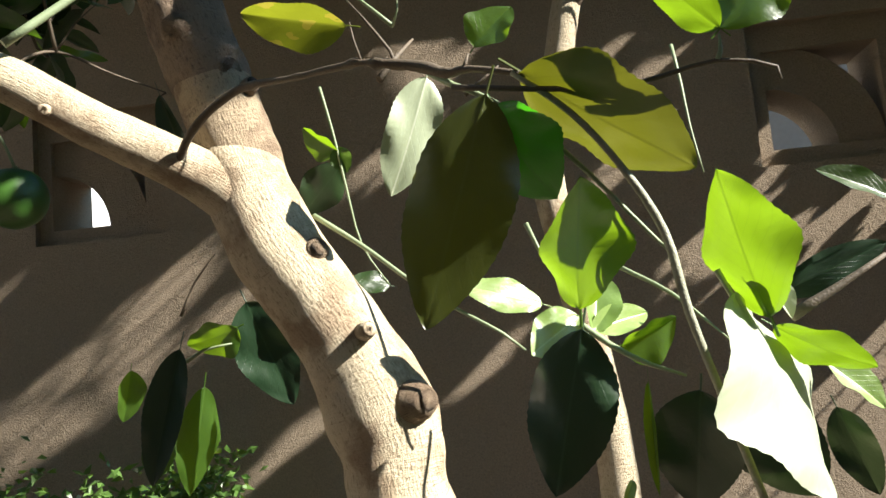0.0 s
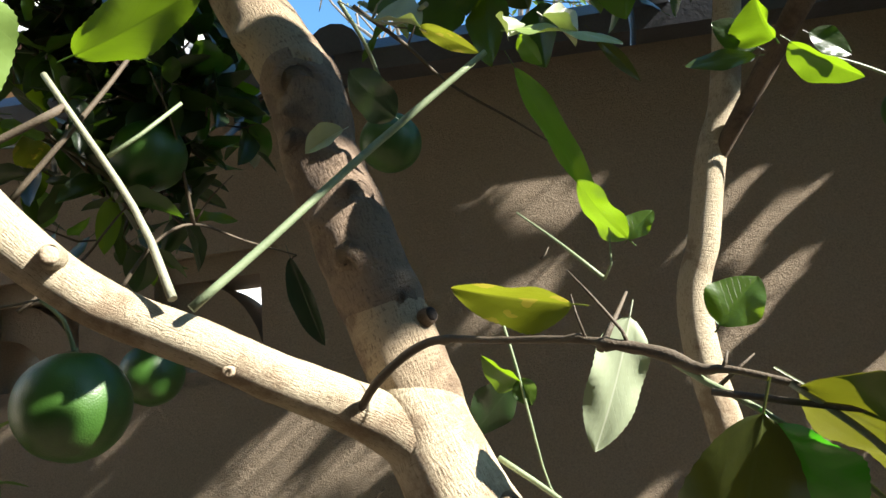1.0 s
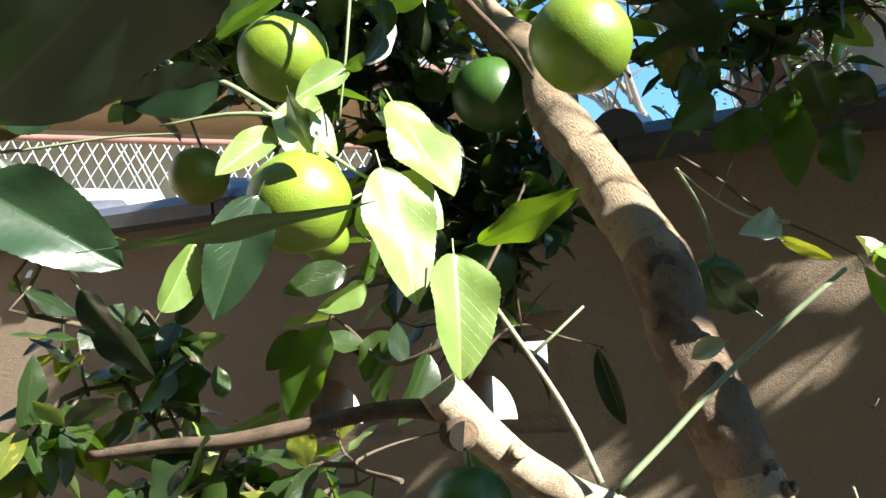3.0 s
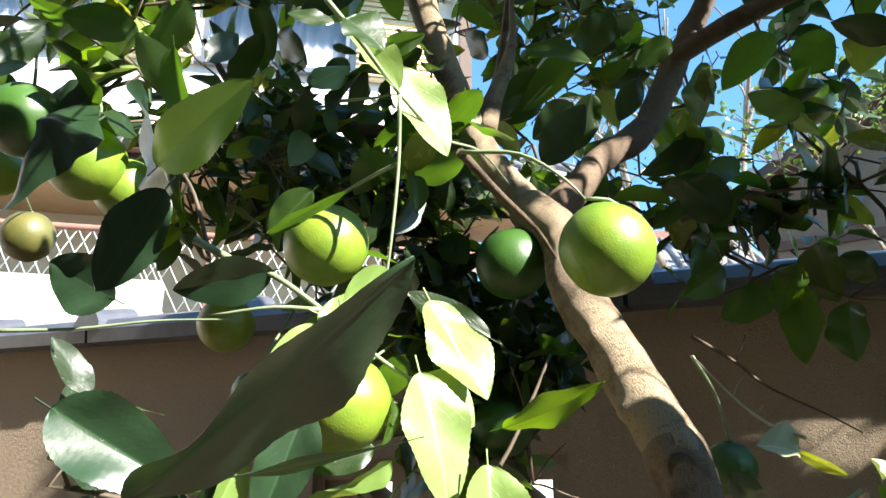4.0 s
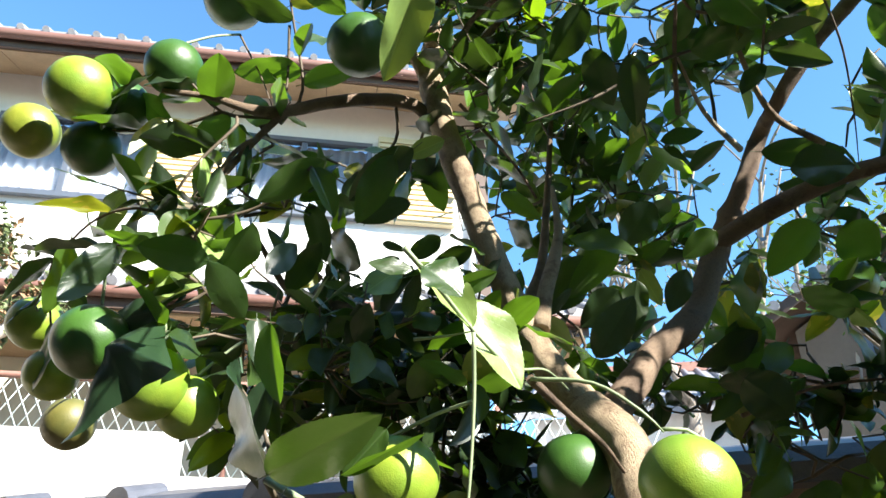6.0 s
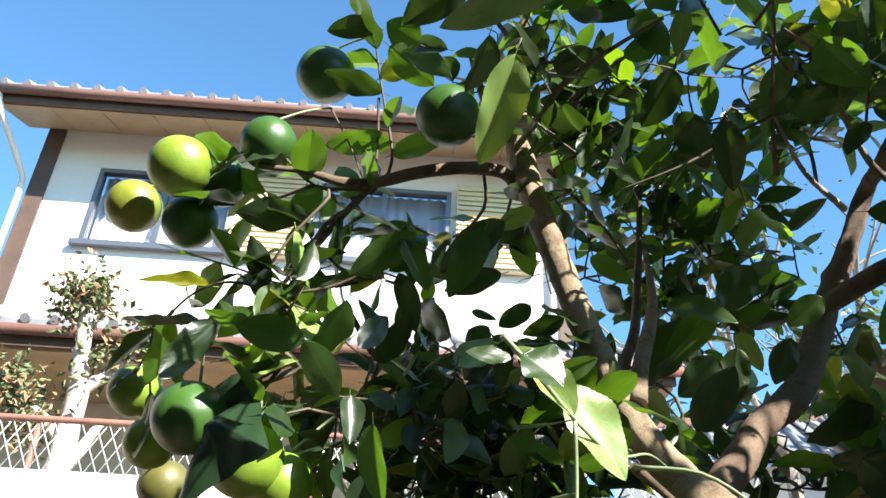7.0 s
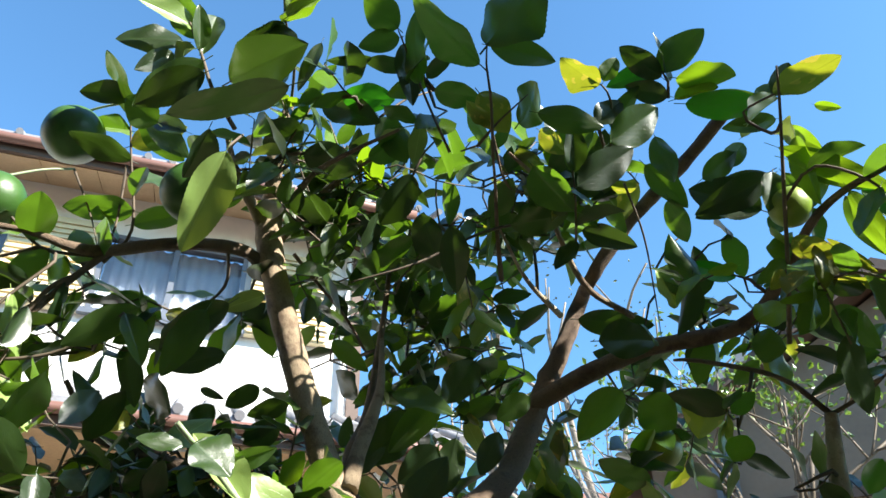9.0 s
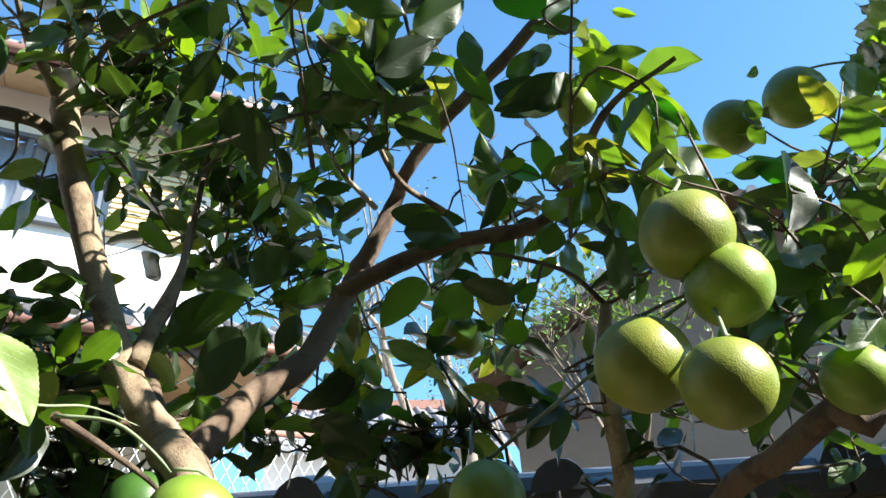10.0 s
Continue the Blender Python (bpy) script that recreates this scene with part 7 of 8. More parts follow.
clump(tree, (0.1363, 0.7753, 1.8497), .11, 26, 0.078, (.34, .05, .15))
clump(tree, (0.1263, 0.6714, 1.8929), .09, 18, 0.078, (.34, .05, .15))
clump(tree, (0.0283, 0.9477, 1.8049), .10, 20, 0.078, (.46, .05, .05))
clump(tree, (-0.5913, 0.4935, 1.8558), .10, 4, 0.078, (.4, .05, .05))
clump(tree, (-0.6574, 0.3902, 1.5958), .10, 18, 0.074, (.28, .05, .05))
clump(tree, (-0.6036, 0.4666, 1.5815), .10, 27, 0.074, (.28, .05, .05))
clump(tree, (-0.5895, 0.6059, 1.5961), .11, 30, 0.074, (.28, .05, .05))
# the high dark share here puts the inner crown's shade into the leaves
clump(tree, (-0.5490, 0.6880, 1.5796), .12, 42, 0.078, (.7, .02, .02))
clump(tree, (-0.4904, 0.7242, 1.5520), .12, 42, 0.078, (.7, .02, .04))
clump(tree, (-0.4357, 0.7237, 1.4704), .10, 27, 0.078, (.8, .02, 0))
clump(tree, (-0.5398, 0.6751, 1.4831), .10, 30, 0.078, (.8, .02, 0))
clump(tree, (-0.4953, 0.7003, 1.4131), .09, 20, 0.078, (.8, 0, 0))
clump(tree, (-0.1634, 0.7959, 1.5652), .10, 5, 0.078, (.15, .04, .12))
clump(tree, (-0.0769, 0.8083, 1.5656), .10, 5, 0.078, (.15, .04, .12))
clump(tree, (-0.1001, 0.8430, 1.6521), .09, 3, 0.078, (.15, .04, .12))
clump(tree, (0.0041, 0.7921, 1.6003), .09, 3, 0.078, (.15, .04, .12))
clump(tree, (-0.1428, 0.8216, 1.5254), .08, 4, 0.078, (.25, 0, 0))
clump(tree, (-0.3466, 0.8856, 1.9927), .13, 29, 0.078, (.2, .03, .06))
clump(tree, (-0.2614, 0.8984, 2.0452), .12, 25, 0.078, (.2, .03, .06))
clump(tree, (-0.3988, 0.9162, 1.8712), .11, 21, 0.078, (.2, .03, .04))
clump(tree, (-0.3088, 0.9421, 1.8977), .10, 15, 0.078, (.2, .03, .06))
clump(tree, (-0.3920, 0.8089, 1.7209), .09, 15, 0.078, (.2, .03, .03))
clump(tree, (-0.5188, 0.6775, 1.4254), .10, 18, 0.078, (.12, .02, .02))
clump(tree, (-0.4585, 0.7172, 1.4670), .10, 20, 0.078, (.12, .02, .04))
clump(tree, (-0.4012, 0.7641, 1.4286), .10, 22, 0.078, (.12, .02, .04))
clump(tree, (-0.4848, 0.6747, 1.3189), .09, 14, 0.078, (.12, .02, .02))
clump(tree, (-0.4448, 0.7955, 1.3095), .08, 10, 0.078, (.12, .02, .02))
clump(tree, (-0.3603, 0.8085, 1.4846), .08, 12, 0.078, (.12, .02, .02))
clump(tree, (-0.2026, 0.8622, 1.5496), .09, 3, 0.058, (.12, .02, .03))
clump(tree, (-0.1267, 0.8793, 1.5000), .09, 3, 0.058, (.12, .02, .03))
clump(tree, (-0.0498, 0.9012, 1.5287), .09, 3, 0.058, (.12, .02, .05))
clump(tree, (-0.5763, 0.3579, 1.1442), .07, 14, 0.058, (.12, .1, .05))
clump(tree, (-0.5124, 0.3916, 1.0982), .08, 16, 0.058, (.12, .1, .05))
clump(tree, (-0.4917, 0.4494, 1.0683), .08, 14, 0.058, (.12, .1, .08))
clump(tree, (-0.5179, 0.3079, 1.0741), .07, 10, 0.058, (.12, .1, .05))
clump(tree, (-0.5106, 0.3680, 1.0605), .07, 12, 0.058, (.12, .05, .05))
clump(tree, (-0.4896, 0.5345, 1.0807), .06, 7, 0.058, (.12, .2, .1))

clump(tree, (-0.2077, 0.6431, 2.1225), 0.11, 18, 0.08, (.28, .04, .05))
clump(tree, (-0.2588, 0.9757, 2.0163), 0.11, 15, 0.08, (.28, .04, .05))
clump(tree, (-0.2635, 0.6432, 2.0228), 0.12, 18, 0.08, (.28, .04, .05))
clump(tree, (-0.4106, 0.8581, 1.9918), 0.12, 21, 0.08, (.28, .04, .05))
clump(tree, (-0.0706, 0.6430, 2.0740), 0.11, 15, 0.08, (.28, .04, .05))
clump(tree, (-0.3957, 0.9167, 1.8326), 0.1, 13, 0.08, (.28, .04, .05))
clump(tree, (-0.4143, 0.5544, 2.0436), 0.12, 16, 0.08, (.28, .04, .05))
clump(tree, (-0.3375, 0.6826, 2.0312), 0.12, 18, 0.08, (.28, .04, .05))
clump(tree, (-0.4723, 0.6043, 1.6883), 0.1, 8, 0.08, (.28, .04, .05))
clump(tree, (-0.4486, 0.5268, 1.5845), 0.1, 13, 0.08, (.28, .04, .05))

clump(tree, (-0.2977, 0.9303, 1.8920), .11, 22, 0.074, (.28, .05, .05))
clump(tree, (-0.2358, 0.9851, 1.8488), .10, 18, 0.074, (.28, .05, .05))
clump(tree, (-0.2099, 0.9281, 1.9306), .09, 14, 0.074, (.28, .05, .05))
clump(tree, (-0.4226, 0.8357, 1.6535), .10, 18, 0.074, (.28, .05, .05))
clump(tree, (-0.2670, 0.9809, 1.7220), .10, 18, 0.074, (.28, .05, .05))
clump(tree, (-0.3220, 0.8441, 1.9532), .10, 18, 0.074, (.28, .05, .05))
clump(tree, (-0.4076, 0.5613, 1.9954), .11, 12, 0.078, (.3, .03, .03))
clump(tree, (-0.3590, 0.6755, 1.9623), .11, 12, 0.078, (.3, .03, .03))
clump(tree, (-0.4521, 0.4852, 2.0807), .09, 6, 0.078, (.3, .03, .03))
clump(tree, (-0.3153, 0.3897, 2.0481), .09, 6, 0.078, (.3, .03, .03))
clump(tree, (-0.2205, 0.3958, 2.0369), .09, 6, 0.078, (.3, .03, .03))
clump(tree, (-0.3945, 0.5627, 2.0148), .10, 18, 0.078, (.4, .04, .03))
clump(tree, (-0.4525, 0.5905, 1.9564), .09, 14, 0.078, (.4, .04, .03))
clump(tree, (-0.6257, 0.2815, 1.2254), .07, 12, 0.055, (.5, .08, .03))
clump(tree, (-0.6128, 0.3220, 1.1706), .07, 14, 0.055, (.5, .08, .03))
clump(tree, (-0.6357, 0.2978, 1.1371), .07, 14, 0.055, (.5, .08, .03))
clump(tree, (-0.5955, 0.3598, 1.2312), .06, 10, 0.055, (.5, .08, .03))
clump(tree, (-0.5660, 0.3835, 1.1838), .06, 10, 0.055, (.5, .08, .03))
clump(tree, (-0.5435, 0.3429, 1.1130), .06, 10, 0.055, (.5, .08, .03))

clump(tree, (-0.7470, 0.5500, 1.6310), 0.10, 24, 0.070, (.6, .02, .03))
clump(tree, (-0.7040, 0.6600, 1.6690), 0.10, 24, 0.070, (.6, .02, .03))
clump(tree, (-0.7070, 0.6200, 1.5550), 0.10, 26, 0.070, (.6, .02, .03))
clump(tree, (-0.6230, 0.6800, 1.5990), 0.10, 24, 0.070, (.6, .02, .03))
clump(tree, (-0.7230, 0.5000, 1.5350), 0.09, 18, 0.070, (.6, .02, .03))
clump(tree, (-0.5690, 0.7500, 1.6450), 0.10, 20, 0.070, (.6, .02, .03))
clump(tree, (-0.6590, 0.6600, 1.5010), 0.09, 20, 0.070, (.6, .02, .03))

clump(tree, (-0.5000, 0.8000, 1.4000), .09, 20, 0.066, (.6, .02, .03))
clump(tree, (-0.4300, 0.8000, 1.3300), .08, 20, 0.066, (.6, .02, .03))
clump(tree, (-0.3900, 0.8500, 1.4200), .08, 20, 0.066, (.6, .02, .03))
clump(tree, (-0.4900, 0.8000, 1.2800), .08, 20, 0.066, (.6, .02, .03))

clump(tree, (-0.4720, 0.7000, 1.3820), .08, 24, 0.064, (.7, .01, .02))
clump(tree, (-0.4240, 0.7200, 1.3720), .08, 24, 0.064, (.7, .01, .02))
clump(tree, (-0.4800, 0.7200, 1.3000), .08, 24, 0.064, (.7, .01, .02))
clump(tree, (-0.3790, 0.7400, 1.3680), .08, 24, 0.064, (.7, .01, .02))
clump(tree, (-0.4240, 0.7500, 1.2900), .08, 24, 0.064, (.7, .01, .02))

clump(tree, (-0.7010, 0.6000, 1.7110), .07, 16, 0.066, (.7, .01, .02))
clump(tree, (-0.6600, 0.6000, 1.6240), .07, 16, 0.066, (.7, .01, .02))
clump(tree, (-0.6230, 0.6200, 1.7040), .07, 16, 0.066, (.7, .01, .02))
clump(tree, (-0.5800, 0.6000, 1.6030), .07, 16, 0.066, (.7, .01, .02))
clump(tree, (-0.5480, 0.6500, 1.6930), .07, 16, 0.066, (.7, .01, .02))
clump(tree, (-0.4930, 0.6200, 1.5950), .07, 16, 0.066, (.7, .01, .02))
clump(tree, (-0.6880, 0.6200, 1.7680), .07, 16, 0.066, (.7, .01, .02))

# ---- the second tree, beside the wall ----
tree2 = Tree((0.12, 0.80, 0.0), "slender citrus tree close to the stuccoed garden wall")
tree2.limb("trunk", [(0.12, 0.80, -0.02, 0.024), (0.125, 0.795, 0.4, 0.021), (0.128, 0.79, 0.8, 0.019), v4((0.0928, 0.8052, 1.0882), 0.0165), v4((0.1115, 0.7964, 1.1845), 0.0155), v4((0.1309, 0.7908, 1.2669), 0.0150), v4((0.1529, 0.7907, 1.3263), 0.0140), v4((0.1775, 0.7802, 1.4835), 0.0135), v4((0.1760, 0.7538, 1.5694), 0.0125), v4((0.1756, 0.7367, 1.6393), 0.011), v4((0.1890, 0.7287, 1.7152), 0.008)],
           BARK, 18, 0.012, 0.07, (), "", 11)
tree2.limb("limb", [v4((0.1290, 0.7942, 1.2507), 0.008), v4((0.2580, 0.6646, 1.4331), 0.013), v4((0.3072, 0.5722, 1.4595), 0.014), v4((0.3514, 0.5142, 1.4855), 0.014), v4((0.3964, 0.4905, 1.4921), 0.012), (0.75, 0.62, 1.9, 0.008)],
           BARK_DARK, 14, 0.015, 0.07, (), "", 12)
tree2.limb("limb", [v4((0.1890, 0.7287, 1.7152), 0.0042), v4((0.1428, 0.7276, 1.7716), 0.0034), v4((0.0533, 0.7413, 1.8171), 0.003), v4((0.0211, 0.7545, 1.8304), 0.002)], BARK_DARK, 10, 0.015, 0.07, (), "", 13)
sprig(tree2, [(0.3517, 0.5129, 1.4878), (0.3092, 0.4577, 1.5382), (0.2752, 0.3977, 1.5982), (0.2491, 0.3736, 1.6772), (0.2442, 0.3943, 1.7612)], n=4, mix=(.2, .05, .05), size=0.08)
sprig(tree2, [(0.3634, 0.5088, 1.4963), (0.3524, 0.4521, 1.5535), (0.3206, 0.4001, 1.5997), (0.2801, 0.3756, 1.6373), (0.2175, 0.3587, 1.6588)], n=10, mix=(.2, .05, .1), size=0.08)
sprig(tree2, [(0.3797, 0.5079, 1.4999), (0.4113, 0.4698, 1.5904), (0.3727, 0.4077, 1.6332), (0.3237, 0.3920, 1.6544)], n=5, mix=(.2, .05, .05), size=0.08)
sprig(tree2, [(0.4418, 0.4890, 1.6613), (0.4368, 0.5007, 1.7408), (0.4179, 0.5672, 1.8239), (0.4012, 0.6272, 1.9185)], n=4, mix=(.2, .05, .05), size=0.08)
sprig(tree2, [(0.4771, 0.5143, 1.7223), (0.4860, 0.5439, 1.7724), (0.4689, 0.5557, 1.8504), (0.4500, 0.5859, 1.8960)], n=2, mix=(.2, .0, .05), size=0.08)
sprig(tree2, [(0.3838, 0.4372, 1.5431), (0.3435, 0.3998, 1.5628), (0.3128, 0.3715, 1.5680)], n=6, mix=(.1, .05, .1), size=0.08)
sprig(tree2, [(0.3435, 0.4925, 1.4820), (0.2414, 0.3899, 1.5272), (0.2066, 0.3539, 1.5453), (0.1907, 0.3583, 1.5758)], n=5, mix=(.3, .05, .05), size=0.08)
clump(tree2, (0.4045, 0.5064, 1.7269), .09, 16, 0.078, (.3, .05, .1))
clump(tree2, (0.4216, 0.5012, 1.6376), .09, 16, 0.078, (.3, .05, .1))
clump(tree2, (0.5029, 0.5901, 1.7947), .09, 16, 0.078, (.3, .03, .05))
clump(tree2, (0.3465, 0.5246, 1.5874), .08, 12, 0.078, (.35, .03, .05))
clump(tree2, (0.4024, 0.6559, 1.4665), .09, 7, 0.078, (.6, .05, 0))
clump(tree2, (0.2436, 0.7292, 1.5200), .09, 7, 0.078, (.6, .05, 0))
clump(tree2, (0.3330, 0.6056, 1.5453), .07, 4, 0.078, (.6, .05, 0))
clump(tree2, (0.2424, 0.6676, 1.7278), .07, 10, 0.078, (.4, .05, .1))
clump(tree2, (0.1297, 0.7488, 1.5723), .08, 4, 0.078, (.6, .03, .05))
clump(tree2, (0.0135, 0.7889, 1.5885), .09, 6, 0.078, (.5, .05, .05))
clump(tree2, (-0.1202, 0.8552, 1.5569), .10, 4, 0.078, (.3, .05, 0))
clump(tree2, (-0.2397, 0.8804, 1.5986), .10, 4, 0.078, (.3, .05, .03))
clump(tree2, (0.0350, 0.7816, 1.5033), .08, 3, 0.078, (.3, .03, 0))
clump(tree2, (-0.0454, 0.8354, 1.7014), .07, 9, 0.078, (.4, .03, .1))
clump(tree2, (0.1418, 0.7932, 1.4965), .06, 3, 0.078, (.7, .03, 0))
clump(tree2, (0.1202, 0.7159, 1.6244), .09, 7, 0.074, (.28, .05, .05))
clump(tree2, (0.0784, 0.7356, 1.7133), .08, 12, 0.074, (.28, .05, .05))
clump(tree2, (0.1653, 0.7169, 1.5782), .09, 7, 0.074, (.28, .05, .05))
clump(tree2, (0.0073, 0.8312, 1.6428), .09, 7, 0.074, (.28, .05, .05))
clump(tree2, (0.2925, 0.7585, 1.4753), .08, 5, 0.078, (.7, .03, 0))
leaf(tree2, (0.1650, 0.4700, 1.9340), (0.2610, 0.4700, 1.8470), 0.0276, (-0.46, -0.72, -0.51), LEAF_LIME, 5)
leaf(tree2, (0.1900, 0.4800, 1.9540), (0.1850, 0.4800, 1.8530), 0.0289, (-0.73, -0.68, 0.04), LEAF_LIME, 1)
leaf(tree2, (0.2170, 0.4700, 1.8560), (0.2330, 0.4700, 1.7610), 0.0269, (-0.74, -0.66, -0.12), LEAF_LIME, 2)
leaf(tree2, (0.2330, 0.4800, 1.8620), (0.2820, 0.4800, 1.7890), 0.0261, (-0.07, -1.00, -0.05), LEAF_FRESH, 0)
leaf(tree2, (0.2470, 0.4800, 1.7800), (0.2800, 0.4800, 1.7250), 0.0541, (0.51, -0.80, 0.31), LEAF_GLARE, 1)
leaf(tree2, (0.1510, 0.4700, 1.8010), (0.1820, 0.4700, 1.7760), 0.0238, (-0.43, -0.74, -0.53), LEAF_YELLOW, 0)
leaf(tree2, (0.1790, 0.4700, 1.7930), (0.2120, 0.4700, 1.7490), 0.0102, (-0.58, -0.69, -0.44), LEAF_YELLOW, 3)
leaf(tree2, (0.1690, 0.4700, 1.7960), (0.1660, 0.4700, 1.7440), 0.0256, (0.47, -0.88, -0.03), LEAF_OLIVE, 2)
leaf(tree2, (0.1230, 0.4700, 1.7410), (0.1490, 0.4700, 1.7690), 0.0252, (-0.37, -0.86, 0.35), LEAF_YELLOW, 1)
leaf(tree2, (0.3360, 0.5000, 1.7700), (0.4050, 0.5000, 1.7210), 0.0302, (-0.11, -0.98, -0.16), LEAF_FRESH, 5)
leaf(tree2, (0.3350, 0.4400, 1.6380), (0.3280, 0.4400, 1.5530), 0.0369, (0.13, -0.99, -0.01), LEAF, 0)
leaf(tree2, (0.3530, 0.4500, 1.6260), (0.4150, 0.4500, 1.5930), 0.0236, (-0.29, -0.79, -0.54), LEAF_FRESH, 2)
leaf(tree2, (0.3620, 0.4500, 1.6030), (0.4050, 0.4500, 1.5780), 0.0191, (-0.11, -0.98, -0.19), LEAF, 1)
leaf(tree2, (0.3000, 0.4600, 1.6890), (0.3220, 0.4600, 1.6450), 0.0293, (-0.04, -1.00, -0.02), LEAF_DARK, 0)
leaf(tree2, (0.2890, 0.4400, 1.5840), (0.2990, 0.4400, 1.5360), 0.0158, (-0.73, -0.66, -0.15), LEAF_FRESH, 4)
leaf(tree2, (0.3160, 0.4400, 1.5450), (0.3520, 0.4400, 1.5450), 0.0213, (0.00, -0.95, -0.30), LEAF_FRESH, 0)
leaf(tree2, (0.5400, 0.5800, 1.9540), (0.5170, 0.5800, 1.8750), 0.0462, (0.18, -0.98, -0.05), LEAF, 0)
leaf(tree2, (0.4550, 0.5700, 1.8380), (0.5040, 0.5700, 1.8360), 0.0243, (-0.01, -0.94, -0.33), LEAF_LIME, 1)
leaf(tree2, (0.4950, 0.5700, 1.8760), (0.5360, 0.5700, 1.8380), 0.0166, (-0.47, -0.72, -0.51), LEAF_LIME, 3)
leaf(tree2, (0.4450, 0.5500, 1.7870), (0.5000, 0.5500, 1.7650), 0.0314, (-0.09, -0.97, -0.23), LEAF, 2)
leaf(tree2, (0.1480, 0.5600, 1.9160), (0.0700, 0.5600, 1.9710), 0.0566, (-0.11, -0.98, -0.16), LEAF_DARK, 0)
leaf(tree2, (0.1580, 0.5000, 1.9230), (0.1410, 0.5000, 1.8720), 0.0272, (0.19, -0.98, -0.06), LEAF, 1)
# clumps behind the fruits, darkened by leaf colour in place of shade
clump(tree2, (0.2640, 0.8500, 1.6070), .08, 20, 0.070, (.75, .01, .02))
clump(tree2, (0.3360, 0.8500, 1.5840), .08, 20, 0.070, (.75, .01, .02))
clump(tree2, (0.3980, 0.8500, 1.5310), .08, 20, 0.070, (.75, .01, .02))
clump(tree2, (0.4980, 0.8500, 1.5680), .08, 20, 0.070, (.75, .01, .02))
clump(tree2, (0.3210, 0.8500, 1.6510), .08, 20, 0.070, (.75, .01, .02))
clump(tree2, (0.4730, 0.8500, 1.6350), .08, 20, 0.070, (.75, .01, .02))
clump(tree2, (0.5520, 0.8500, 1.6440), .08, 20, 0.070, (.75, .01, .02))
clump(tree2, (-0.3330, 0.8500, 1.6340), .07, 12, 0.066, (.7, .01, .03))
clump(tree2, (-0.2720, 0.8800, 1.6560), .07, 12, 0.066, (.7, .01, .03))
clump(tree2, (-0.1990, 0.8500, 1.6090), .07, 12, 0.066, (.7, .01, .03))
clump(tree2, (-0.1290, 0.8500, 1.6070), .07, 14, 0.066, (.7, .01, .03))
clump(tree2, (-0.0650, 0.8200, 1.5900), .07, 14, 0.066, (.7, .01, .03))
clump(tree2, (-0.2490, 0.8500, 1.5990), .07, 12, 0.066, (.7, .01, .03))
clump(tree2, (-0.1250, 0.9000, 1.6400), .07, 10, 0.066, (.7, .01, .03))
clump(tree2, (-0.3810, 0.8500, 1.6040), .07, 8, 0.066, (.7, .01, .03))
# unseen limbs and a leaf screen, added at its side to block the sun
tree2.limb("limb", [(0.75, 0.62, 1.9, 0.009), (1.05, 0.66, 2.0, 0.009), (1.5, 0.7, 2.2, 0.007), (2.1, 0.7, 2.5, 0.004)], BARK_DARK, 10, 0.03, 0.07, (), "", 14)
tree2.limb("limb", [(1.0, 0.65, 1.98, 0.007), (0.95, 0.45, 1.9, 0.006), (0.9, 0.3, 1.95, 0.005), (1.1, 0.2, 2.2, 0.003)], BARK_DARK, 10, 0.03, 0.07, (), "", 15)
tree2.limb("limb", [(1.05, 0.66, 2.0, 0.007), (1.2, 0.5, 1.75, 0.006), (1.35, 0.45, 1.45, 0.005), (1.3, 0.5, 1.2, 0.003)], BARK_DARK, 10, 0.03, 0.07, (), "", 18)
ACROSS = Vector((SUN.y, -SUN.x, 0)).normalized()
RISE = ACROSS.cross(SUN) * (1 if ACROSS.cross(SUN).z > 0 else -1)
# chinks in that screen that shape the sun patches, along the sun's rays: from, to (across, rise), half widths across
# and up
CHINKS = (((-1.004, 1.326), (-1.020, 1.276), 0.002, 0.006), ((-1.010, 1.272), (-1.022, 1.240), 0.005, 0.024), ((-0.994, 1.190), (-1.014, 1.172), 0.003, 0.011), ((-1.053, 1.089), (-1.060, 1.092), 0.002, 0.006),
          ((-1.058, 1.033), (-1.072, 1.038), 0.002, 0.010), ((-0.880, 1.266), (-0.944, 1.242), 0.004, 0.024), ((-0.890, 1.214), (-0.963, 1.156), 0.004, 0.033),
          ((-1.053, 0.967), (-1.067, 0.972), 0.002, 0.010), ((-0.964, 0.976), (-0.982, 0.968), 0.003, 0.010), ((-1.018, 0.884), (-1.028, 0.883), 0.002, 0.010),
          ((-1.091, 0.826), (-1.109, 0.852), 0.003, 0.028), ((-1.074, 0.812), (-1.125, 0.720), 0.003, 0.020), ((-0.867, 1.405), (-0.878, 1.402), 0.002, 0.010),
          ((-0.786, 2.006), (-0.801, 1.996), 0.003, 0.012), ((-0.742, 2.126), (-0.748, 2.124), 0.002, 0.010), ((-0.842, 1.533), (-0.856, 1.553), 0.003, 0.022))


def chink_gap(u, v):
    """How far a point lies outside the nearest chink, in metres; below nothing inside one."""
    best = 1.0
    for (au, av), (bu, bv), ru, rv in CHINKS:
        du, dv = bu - au, bv - av
        k = max(0.0, min(1.0, ((u - au) * du + (v - av) * dv) / max(du * du + dv * dv, 1e-9)))
        eu, ev = abs(u - au - du * k) - ru, abs(v - av - dv * k) - rv
        best = min(best, math.hypot(max(eu, 0), max(ev, 0)) if max(eu, ev) > 0 else max(eu, ev))
    return best


def screen_spot(u, v, x):
    """The place at the given x on the ray towards the sun that runs through (u, v)."""
    p = ACROSS * u + RISE * v
    return p + SUN * ((x - p.x) / SUN.x)


